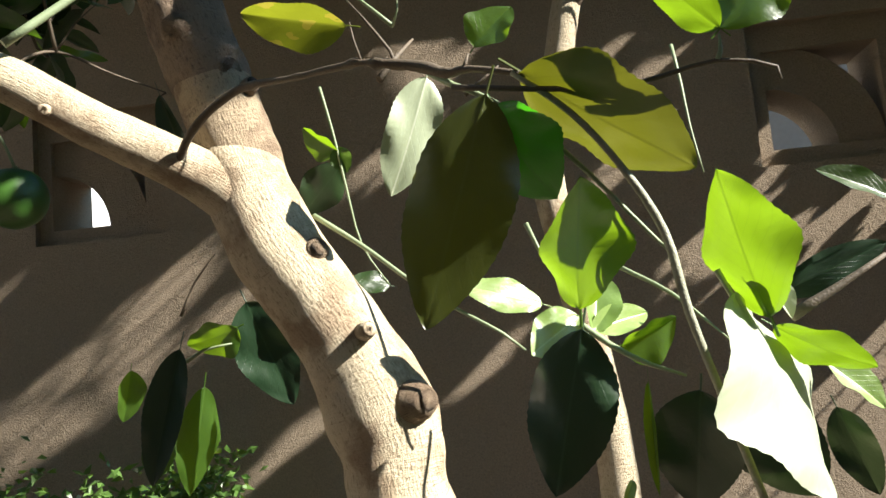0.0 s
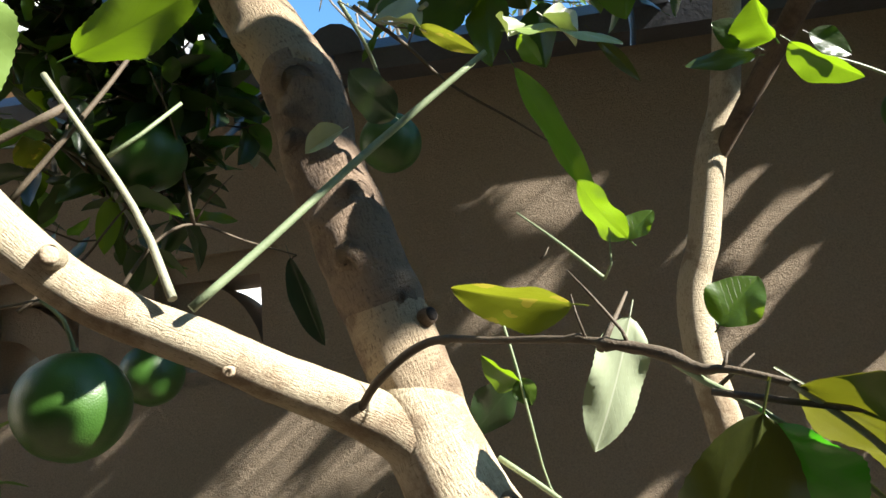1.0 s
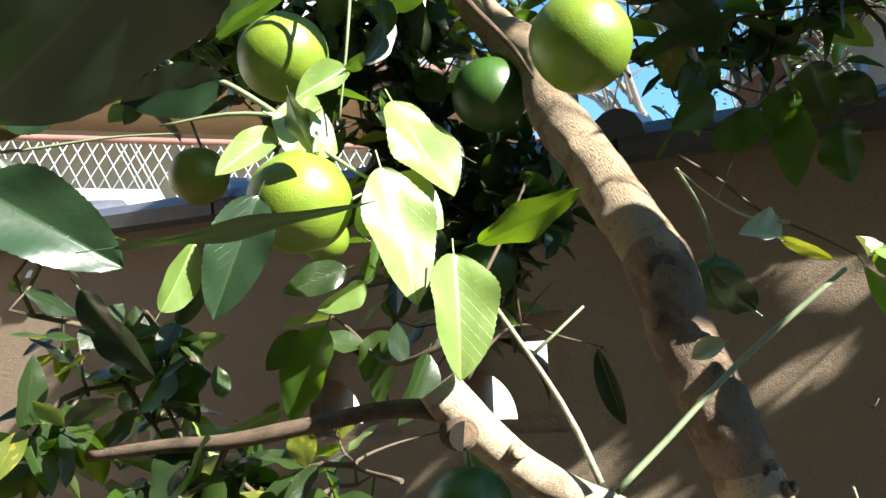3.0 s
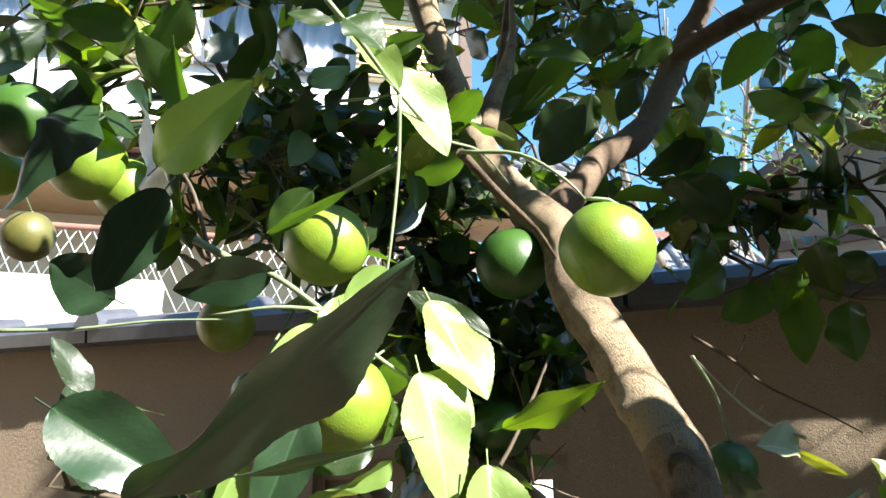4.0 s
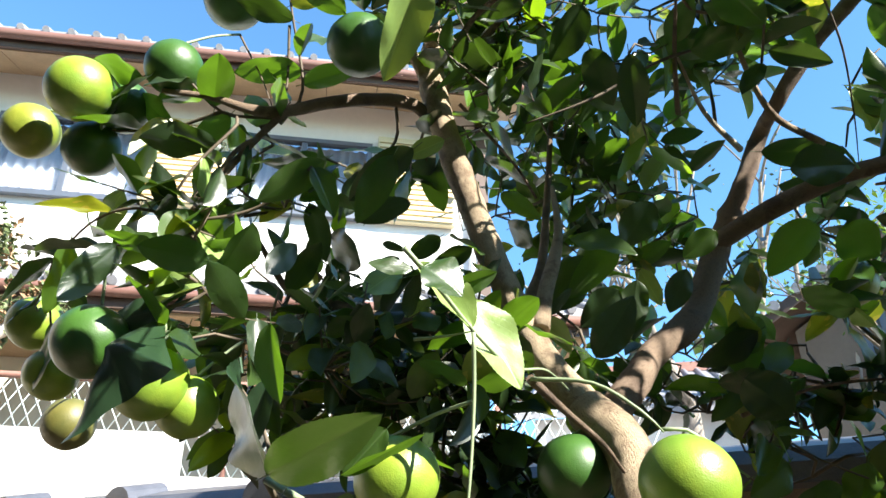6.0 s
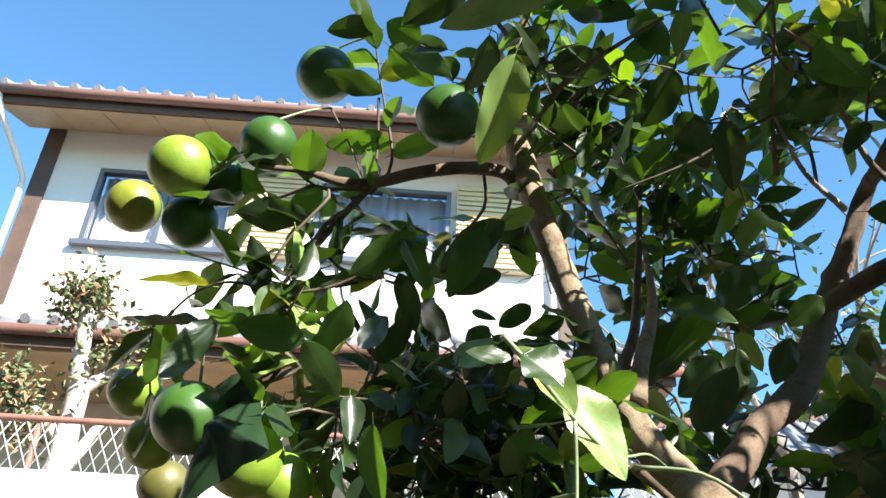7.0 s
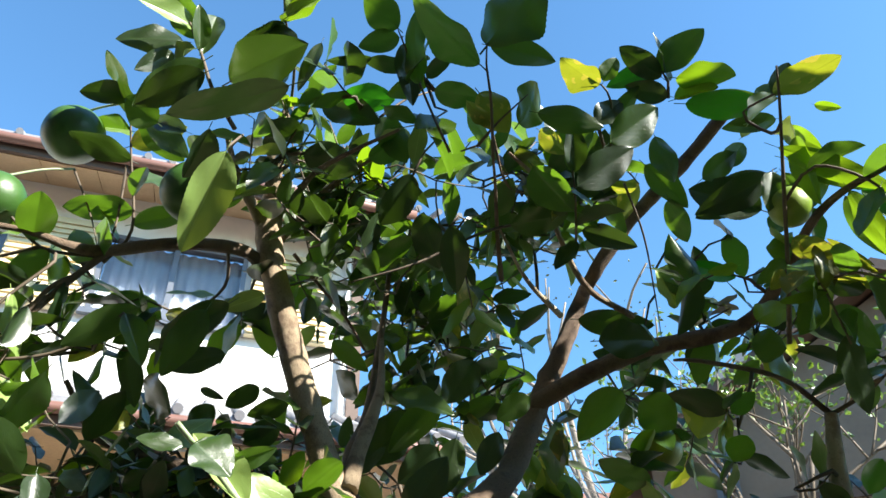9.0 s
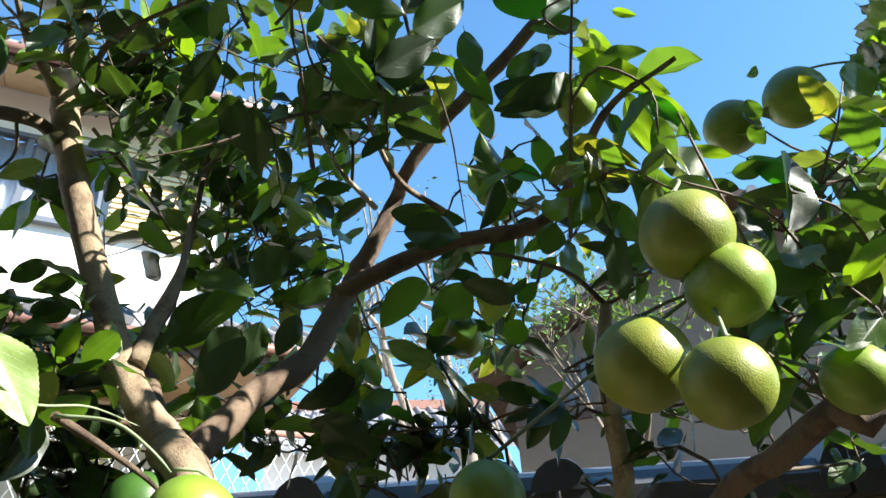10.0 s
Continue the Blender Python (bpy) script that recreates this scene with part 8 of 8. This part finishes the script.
def shade_screen():
    """Unseen leaves added beside the second tree: they shade wall and limbs but for the chinks."""
    nodes = [q for q in tree2.nodes if q.x > 0.7]
    spots = []
    for i in range(27):
        for k in range(60):
            u, v = -1.24 + i * 0.021, 0.62 + k * 0.027
            along = (-1.037 - u) / 0.194
            high = (v + 0.563 * along - 0.159 * 1.06) / 0.811
            if -1.75 < along < 0.95 and 0.55 < high < 1.62:
                spots.append((u, v))
    for a, b, u0, u1 in ((1.40, 1.56, -0.60, -0.515), (1.12, 1.40, -0.78, -0.71), (1.54, 1.88, -0.35, -0.215), (1.54, 1.84, -0.56, -0.46), (1.38, 1.62, -0.72, -0.615)):
        for i in range(round((u1 - u0) / 0.02) + 1):
            for k in range(round((b - a) / 0.022) + 1):
                spots.append((u0 + i * 0.02, a + k * 0.022))
    big = [(u, v, RND.uniform(0.056, 0.074) if v > 1.21 or u < -0.5 else RND.uniform(0.030, 0.038)) for u, v in spots]
    big = [q for q in big if chink_gap(q[0], q[1]) > q[2] * 0.36]
    # small leaves added close round the chinks, and those that keep the sun off the middle of the main limb
    fine = []
    for (au, av), (bu, bv), ru, rv in CHINKS:
        for i in range(round((abs(bu - au) + 0.08) / 0.011)):
            for k in range(round((abs(bv - av) + 2 * rv + 0.08) / 0.011)):
                u, v = min(au, bu) - 0.04 + i * 0.011, min(av, bv) - rv - 0.04 + k * 0.011
                if 0.010 < chink_gap(u, v) < 0.038:
                    fine.append((u, v, 0.026))
    for u0, u1, v0, v1 in ((-0.450, -0.385, 1.022, 1.076), (-0.450, -0.420, 1.080, 1.136), (-0.450, -0.390, 1.142, 1.240),
                           (-1.050, -1.024, 1.110, 1.245), (-0.985, -0.955, 1.160, 1.300), (-1.004, -0.985, 1.212, 1.300)):
        for i in range(round((u1 - u0) / 0.011) + 1):
            for k in range(round((v1 - v0) / 0.011) + 1):
                if chink_gap(u0 + i * 0.011, v0 + k * 0.011) > 0.010:
                    fine.append((u0 + i * 0.011, v0 + k * 0.011, 0.024))
    for n, (u, v, size) in enumerate(big + fine):
        w = 0.15 * size
        u, v = u + RND.uniform(-w, w), v + RND.uniform(-w, w)
        c = screen_spot(u, v, (0.72 if u < -0.7 else 0.95) + 0.10 * noise.noise(Vector((u * 6, v * 6, 0))))
        an = RND.uniform(0, 6.283)
        d = ACROSS * math.cos(an) + RISE * math.sin(an) + SUN * RND.uniform(-0.3, 0.3)
        d.normalize()
        up = SUN + Vector((RND.uniform(-0.4, 0.4), RND.uniform(-0.4, 0.4), RND.uniform(-0.3, 0.3)))
        tree2.small.append((leaf_pose(c - d * size * 0.5, c + d * size * 0.5, size * 0.62, up), RND.randrange(6), pick_material(0.4, 0.03, 0.03)))
        if n % 45 == 0:
            a = min(nodes, key=lambda q: (q - c).length)
            tube(tree2.twig_bm, [v4(a, 0.003), v4(a.lerp(c, 0.5) + Vector((0, 0, 0.02)), 0.0022), v4(c, 0.001)], 4, 0.06)


shade_screen()


def fruit(pos, size, material, label, tilt=(10, 5), stem=None):
    """A fruit hanging from its stalk: dimpled rind, calyx and stalk."""
    fr = thing("citrus_fruit", pos, label, "fruit", "fruits on the tree")
    bm = bmesh.new()
    bmesh.ops.create_uvsphere(bm, u_segments=32, v_segments=20, radius=0.5)
    sd = Vector((pos[0] * 31, pos[1] * 17, pos[2] * 13))
    for v in bm.verts:
        n = v.co.normalized()
        r = 1 + 0.02 * noise.noise(n * 2 + sd) + 0.008 * noise.noise(n * 6 + sd)
        r -= 0.05 * math.exp(-((1 - n.z) / 0.03)) - 0.02 * math.exp(-((1 + n.z) / 0.02))
        v.co = Vector((n.x * 0.5, n.y * 0.5, n.z * 0.485)) * r * size
    bm.transform(Euler((radians(tilt[0]), radians(tilt[1]), 0)).to_matrix().to_4x4())
    part("rind", bm, material, fr, "", True)
    up = Euler((radians(tilt[0]), radians(tilt[1]), 0)).to_matrix() @ Vector((0, 0, 1))
    top = up * size * 0.468
    bm = bmesh.new()
    for k in range(5):
        an = k * 1.2566
        d = Vector((math.cos(an), math.sin(an), 0))
        e = Vector((-d.y, d.x, 0))
        a = [bm.verts.new(top + q) for q in (d * 0.001 + up * 0.001, d * 0.0035 + e * 0.0022 + up * 0.0005, d * 0.0058 + up * 0.0008, d * 0.0035 - e * 0.0022 + up * 0.0005)]
        bm.faces.new(a)
    tube(bm, [v4(top - up * 0.002, 0.0028), v4(top + up * 0.003, 0.0022)], 6, 0.01)
    part("calyx", bm, TWIG_GREEN, fr)
    bm = bmesh.new()
    end = Vector(stem) - Vector(pos) if stem else top + Vector((0, 0, 0.03))
    mid = top.lerp(end, 0.5) + Vector((0.004, 0, 0.004))
    tube(bm, [v4(top, 0.0019), v4(mid, 0.0016), v4(end, 0.0018)], 6, 0.01)
    part("stalk", bm, TWIG_GREEN, fr)
    return fr


G1 = "green citrus fruit with sunlit glossy rind on its stalk"
G2 = "green citrus fruit with leaf shade put into its dark rind"
G3 = "citrus fruit turning from green to yellow"
FRUITS = []
fruit((-0.218, 0.395, 1.409), 0.0765, FRUIT, G1, (-8, 25), (-0.2325, 0.3856, 1.4505))
FRUITS.append(((-0.360, 0.595, 1.472), 0.0810, FRUIT_SHADED, G2, (5, 5)))
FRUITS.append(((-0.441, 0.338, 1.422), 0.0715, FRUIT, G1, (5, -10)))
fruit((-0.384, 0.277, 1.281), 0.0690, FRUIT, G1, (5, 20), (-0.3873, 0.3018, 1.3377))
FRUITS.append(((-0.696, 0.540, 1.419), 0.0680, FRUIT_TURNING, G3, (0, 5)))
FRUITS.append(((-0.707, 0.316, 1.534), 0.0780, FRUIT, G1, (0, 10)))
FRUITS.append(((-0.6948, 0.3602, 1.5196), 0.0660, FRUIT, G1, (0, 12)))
FRUITS.append(((-0.7552, 0.2785, 1.5706), 0.0760, FRUIT_SHADED, G2, (0, 8)))
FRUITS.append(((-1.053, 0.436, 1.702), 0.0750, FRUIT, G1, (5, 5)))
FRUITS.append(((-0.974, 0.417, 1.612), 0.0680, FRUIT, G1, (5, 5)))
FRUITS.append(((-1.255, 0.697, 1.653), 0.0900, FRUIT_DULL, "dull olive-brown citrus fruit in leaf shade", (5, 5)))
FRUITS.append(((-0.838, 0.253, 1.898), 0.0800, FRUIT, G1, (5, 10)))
FRUITS.append(((-0.737, 0.295, 1.928), 0.0700, FRUIT_SHADED, G2, (5, 5)))
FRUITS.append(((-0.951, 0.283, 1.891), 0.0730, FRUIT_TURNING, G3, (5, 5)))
FRUITS.append(((-0.874, 0.317, 1.863), 0.0720, FRUIT_SHADED, G2, (5, 5)))
FRUITS.append(((-0.8327, 0.3157, 1.9142), 0.0700, FRUIT_SHADED, G2, (5, 5)))
FRUITS.append(((-0.700, 0.338, 2.065), 0.0800, FRUIT_SHADED, G2, (5, -15)))
FRUITS.append(((-0.5298, 0.3810, 1.9586), 0.0800, FRUIT_SHADED, G2, (5, 0)))
FRUITS.append(((-0.016, 0.939, 1.780), 0.0720, FRUIT_TURNING, G3, (5, 5)))
FRUITS.append(((0.205, 0.330, 1.587), 0.0770, FRUIT_TURNING, "yellowing green citrus fruit with coarse rind", (15, -10)))
FRUITS.append(((0.2289, 0.3349, 1.5408), 0.0690, FRUIT, G1, (5, 5)))
FRUITS.append(((0.154, 0.348, 1.488), 0.0770, FRUIT_TURNING, "yellowing green citrus fruit with coarse rind", (10, 0)))
FRUITS.append(((0.199, 0.298, 1.450), 0.0660, FRUIT_TURNING, "yellowing green citrus fruit with coarse rind", (10, 10)))
FRUITS.append(((0.398, 0.674, 1.941), 0.0790, FRUIT, G1, (5, 5)))
FRUITS.append(((0.4499, 0.5797, 1.9066), 0.0800, FRUIT, G1, (5, 5)))
FRUITS.append(((0.3490, 0.4420, 1.4901), 0.0640, FRUIT, G1, (5, 5)))
FRUITS.append(((0.1676, 0.5161, 1.8815), 0.0490, FRUIT, G1, (5, 5)))
FRUITS.append(((0.0220, 0.3960, 1.4085), 0.0600, FRUIT, G1, (5, 5)))
FRUITS.append(((-0.366, 0.511, 1.063), 0.0760, FRUIT_SHADED, G2, (5, 5)))
FRUITS.append(((-0.409, 0.695, 1.306), 0.0720, FRUIT_SHADED, G2, (5, 5)))
FRUITS.append(((-0.155, 0.609, 1.253), 0.0500, FRUIT_SHADED, G2, (5, 5)))
FRUITS.append(((-0.4280, 0.7308, 1.0998), 0.0620, FRUIT_SHADED, G2, (5, 5)))
FRUITS.append(((0.3113, 0.7709, 1.2762), 0.0520, FRUIT_SHADED, G2, (5, 5)))
FRUITS.append(((-0.6426, 0.5303, 1.3357), 0.0480, FRUIT_SHADED, G2, (5, 5)))
FRUITS.append(((-0.5192, 0.5244, 1.3215), 0.0500, FRUIT, G1, (5, 5)))

# fruits whose stalks run to the nearest twig
for pos, size, material, label, tilt in FRUITS:
    top = Vector(pos) + Vector((0, 0, size * 0.5))
    near = min((tr.nearest(top, True) for tr in (tree, tree2)), key=lambda q: (q - top).length)
    fruit(pos, size, material, label, tilt, tuple(near))
shade_leaves([((-0.446, 0.572, 1.765), 0.30), ((-0.465, 0.550, 1.84), 0.33), ((-0.475, 0.538, 1.88), 0.30), ((-0.488, 0.527, 1.95), 0.32),
              ((-0.245, 0.74, 1.67), 0.30), ((-0.20, 0.80, 1.77), 0.33), ((-0.16, 0.817, 1.86), 0.30),
              ((-0.06, 0.79, 1.86), 0.25), ((0.05, 0.77, 1.868), 0.25)])
tree.limb("limb", [v4((-0.3890, 0.6000, 1.6410), 0.0120), v4((-0.3860, 0.6200, 1.6960), 0.0105), v4((-0.3760, 0.6400, 1.7530), 0.0090), v4((-0.3730, 0.6600, 1.8070), 0.0060), v4((-0.3870, 0.7000, 1.9020), 0.0030)], BARK_MID, 10, 0.015, 0.07, (), "", 31)
# leaves before the lower roof and the house wall, most with shade put into their green
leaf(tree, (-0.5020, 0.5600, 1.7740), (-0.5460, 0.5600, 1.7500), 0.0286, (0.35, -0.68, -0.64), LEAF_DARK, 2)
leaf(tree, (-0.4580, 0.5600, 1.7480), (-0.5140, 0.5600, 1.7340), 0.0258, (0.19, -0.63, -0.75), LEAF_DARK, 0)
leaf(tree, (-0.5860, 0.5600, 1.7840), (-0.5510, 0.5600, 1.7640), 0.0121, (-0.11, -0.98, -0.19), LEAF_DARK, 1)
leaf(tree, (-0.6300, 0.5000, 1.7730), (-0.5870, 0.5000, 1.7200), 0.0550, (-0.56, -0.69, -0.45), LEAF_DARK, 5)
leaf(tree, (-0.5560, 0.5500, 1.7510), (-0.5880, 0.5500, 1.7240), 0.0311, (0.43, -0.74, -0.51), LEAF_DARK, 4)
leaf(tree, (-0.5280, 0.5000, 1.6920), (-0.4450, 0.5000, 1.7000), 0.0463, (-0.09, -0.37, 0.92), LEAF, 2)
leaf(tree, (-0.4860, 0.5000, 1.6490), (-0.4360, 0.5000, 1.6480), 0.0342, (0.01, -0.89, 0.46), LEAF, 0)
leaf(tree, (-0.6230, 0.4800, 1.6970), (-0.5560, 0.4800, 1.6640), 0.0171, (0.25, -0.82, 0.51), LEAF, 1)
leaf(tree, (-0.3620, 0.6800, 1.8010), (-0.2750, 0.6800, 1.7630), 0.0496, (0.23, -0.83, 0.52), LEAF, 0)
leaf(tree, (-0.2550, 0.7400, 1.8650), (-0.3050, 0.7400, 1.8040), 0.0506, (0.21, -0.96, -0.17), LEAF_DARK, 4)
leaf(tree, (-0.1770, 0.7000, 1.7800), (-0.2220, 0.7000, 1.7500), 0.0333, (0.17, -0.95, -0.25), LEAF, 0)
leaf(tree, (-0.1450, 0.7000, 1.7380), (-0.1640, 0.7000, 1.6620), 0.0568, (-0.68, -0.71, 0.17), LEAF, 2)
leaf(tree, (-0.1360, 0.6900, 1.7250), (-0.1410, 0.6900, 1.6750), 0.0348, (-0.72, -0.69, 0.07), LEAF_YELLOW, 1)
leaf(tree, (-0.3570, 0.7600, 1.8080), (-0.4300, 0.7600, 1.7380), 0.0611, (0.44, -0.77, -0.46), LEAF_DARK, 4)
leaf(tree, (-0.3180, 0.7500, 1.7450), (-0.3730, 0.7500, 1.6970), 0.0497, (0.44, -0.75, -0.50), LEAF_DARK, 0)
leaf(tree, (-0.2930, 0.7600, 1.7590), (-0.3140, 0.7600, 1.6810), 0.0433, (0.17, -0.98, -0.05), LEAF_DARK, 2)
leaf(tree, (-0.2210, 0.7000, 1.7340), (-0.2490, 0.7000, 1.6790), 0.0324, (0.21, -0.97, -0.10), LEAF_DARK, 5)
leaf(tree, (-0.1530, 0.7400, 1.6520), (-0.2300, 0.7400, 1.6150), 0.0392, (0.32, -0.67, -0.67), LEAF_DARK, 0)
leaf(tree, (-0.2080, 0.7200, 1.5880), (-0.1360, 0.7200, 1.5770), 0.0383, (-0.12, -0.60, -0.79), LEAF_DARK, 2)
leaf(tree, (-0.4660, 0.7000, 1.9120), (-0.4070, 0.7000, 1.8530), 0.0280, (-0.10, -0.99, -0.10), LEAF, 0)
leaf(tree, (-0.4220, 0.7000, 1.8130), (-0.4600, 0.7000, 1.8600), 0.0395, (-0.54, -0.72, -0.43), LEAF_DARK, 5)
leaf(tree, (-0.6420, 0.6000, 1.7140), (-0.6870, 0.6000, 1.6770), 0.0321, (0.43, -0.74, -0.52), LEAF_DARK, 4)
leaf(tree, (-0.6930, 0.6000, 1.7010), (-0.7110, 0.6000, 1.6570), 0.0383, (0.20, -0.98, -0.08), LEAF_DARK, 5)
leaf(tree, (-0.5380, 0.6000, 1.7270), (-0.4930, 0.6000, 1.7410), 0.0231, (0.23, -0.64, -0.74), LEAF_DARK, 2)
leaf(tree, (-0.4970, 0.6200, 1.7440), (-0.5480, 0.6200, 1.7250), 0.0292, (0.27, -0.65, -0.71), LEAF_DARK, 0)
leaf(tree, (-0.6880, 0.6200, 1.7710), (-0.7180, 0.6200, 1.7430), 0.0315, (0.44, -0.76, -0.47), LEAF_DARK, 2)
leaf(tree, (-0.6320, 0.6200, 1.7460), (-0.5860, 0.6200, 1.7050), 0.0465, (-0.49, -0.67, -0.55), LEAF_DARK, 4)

# leaves at the sawn shoot, with the light through them
leaf(tree, (0.1790, 0.5000, 1.9390), (0.2730, 0.5000, 1.8720), 0.0328, (-0.44, -0.65, -0.62), LEAF_LIME, 2)
leaf(tree, (0.2470, 0.4900, 1.8710), (0.2900, 0.4900, 1.7940), 0.0260, (-0.54, -0.79, -0.30), LEAF_LIME, 0)
leaf(tree, (0.2220, 0.5000, 1.8720), (0.2430, 0.5000, 1.7840), 0.0309, (-0.41, -0.91, -0.10), LEAF, 5)
leaf(tree, (0.1880, 0.5100, 1.9960), (0.2230, 0.5100, 1.9550), 0.0253, (-0.53, -0.71, -0.45), LEAF_LIME, 0)
leaf(tree, (0.2140, 0.5100, 1.9410), (0.1890, 0.5100, 1.8720), 0.0302, (0.26, -0.96, -0.10), LEAF_LIME, 5)
leaf(tree, (0.1740, 0.5200, 1.9360), (0.1880, 0.5200, 1.8740), 0.0245, (-0.40, -0.91, -0.09), LEAF, 2)
leaf(tree, (0.1630, 0.5400, 1.9500), (0.0690, 0.5400, 1.9090), 0.0403, (0.30, -0.66, -0.69), LEAF_DARK, 0)
leaf(tree, (0.1850, 0.5300, 2.0700), (0.1000, 0.5300, 2.0860), 0.0347, (-0.15, -0.60, -0.78), LEAF, 4)
leaf(tree, (0.1850, 0.5300, 2.0400), (0.1360, 0.5300, 2.0390), 0.0175, (0.02, -0.61, -0.80), LEAF, 0)
leaf(tree, (0.2310, 0.5000, 2.0170), (0.2580, 0.5000, 2.0020), 0.0127, (-0.38, -0.63, -0.68), LEAF_LIME, 1)
leaf(tree, (0.1980, 0.5300, 2.0810), (0.2250, 0.5300, 2.1100), 0.0196, (0.45, -0.79, -0.42), LEAF_DARK, 5)
leaf(tree, (0.1580, 0.5100, 1.8350), (0.1750, 0.5100, 1.8030), 0.0249, (-0.54, -0.79, -0.29), LEAF_YELLOW, 4)
leaf(tree, (0.1870, 0.5000, 1.8200), (0.2220, 0.5000, 1.7770), 0.0081, (-0.54, -0.72, -0.44), LEAF_YELLOW, 2)
leaf(tree, (0.1760, 0.5000, 1.8120), (0.1790, 0.5000, 1.7610), 0.0232, (0.09, -1.00, 0.01), LEAF_OLIVE, 0)
leaf(tree, (0.2420, 0.4900, 1.7850), (0.2800, 0.4900, 1.7390), 0.0975, (0.67, -0.50, 0.55), LEAF_GLARE, 5)
leaf(tree, (0.2800, 0.5000, 1.7920), (0.3220, 0.5000, 1.7740), 0.0161, (-0.31, -0.62, -0.72), LEAF_LIME, 2)
leaf(tree, (0.0980, 0.5400, 1.8290), (0.0640, 0.5400, 1.8260), 0.0158, (0.07, -0.61, -0.79), LEAF_LIME, 1)
leaf(tree, (0.3640, 0.5000, 1.8200), (0.3550, 0.5000, 1.8510), 0.0186, (-0.45, -0.88, -0.13), LEAF, 0)
leaf(tree, (0.3500, 0.5000, 1.8130), (0.3610, 0.5000, 1.7860), 0.0188, (-0.51, -0.84, -0.21), LEAF, 5)
leaf(tree, (0.3610, 0.4900, 1.8760), (0.3770, 0.4900, 1.8870), 0.0126, (0.40, -0.71, -0.58), LEAF_LIME, 3)
leaf(tree, (0.1400, 0.5200, 1.8010), (0.1210, 0.5200, 1.7780), 0.0173, (0.45, -0.82, -0.37), LEAF_YELLOW, 0)
leaf(tree, (0.1910, 0.5100, 1.7870), (0.2090, 0.5100, 1.7630), 0.0142, (-0.54, -0.73, -0.41), LEAF_YELLOW, 1)
leaf(tree, (0.1800, 0.5100, 1.9900), (0.1990, 0.5100, 1.9650), 0.0545, (0.69, -0.50, 0.52), LEAF_GLARE, 3)
leaf(tree, (0.2210, 0.5200, 1.9320), (0.2400, 0.5200, 1.9030), 0.0504, (0.72, -0.50, 0.47), LEAF_GLARE, 3)
leaf(tree, (0.1500, 0.5400, 1.8270), (0.1130, 0.5400, 1.8000), 0.0217, (0.41, -0.72, -0.56), LEAF, 0)
leaf(tree, (0.1510, 0.5200, 1.7960), (0.1630, 0.5200, 1.7630), 0.0204, (-0.49, -0.85, -0.18), LEAF_LIME, 5)
leaf(tree, (0.3160, 0.5000, 1.7530), (0.3590, 0.5000, 1.7570), 0.0226, (0.07, -0.61, -0.79), LEAF, 0)
leaf(tree, (0.2320, 0.5100, 1.7730), (0.2430, 0.5100, 1.7530), 0.0158, (-0.54, -0.79, -0.30), LEAF_LIME, 1)
leaf(tree, (0.2860, 0.5000, 1.7430), (0.3190, 0.5000, 1.7300), 0.0184, (-0.29, -0.61, -0.73), LEAF_DARK, 2)
leaf(tree, (0.1250, 0.5200, 1.7620), (0.1760, 0.5200, 1.7640), 0.0122, (0.03, -0.61, -0.79), LEAF_LIME, 2)
leaf(tree, (0.0890, 0.5500, 1.9730), (0.1410, 0.5500, 2.0100), 0.0312, (0.40, -0.72, -0.57), LEAF, 0)

finish(tree)
finish(tree2)
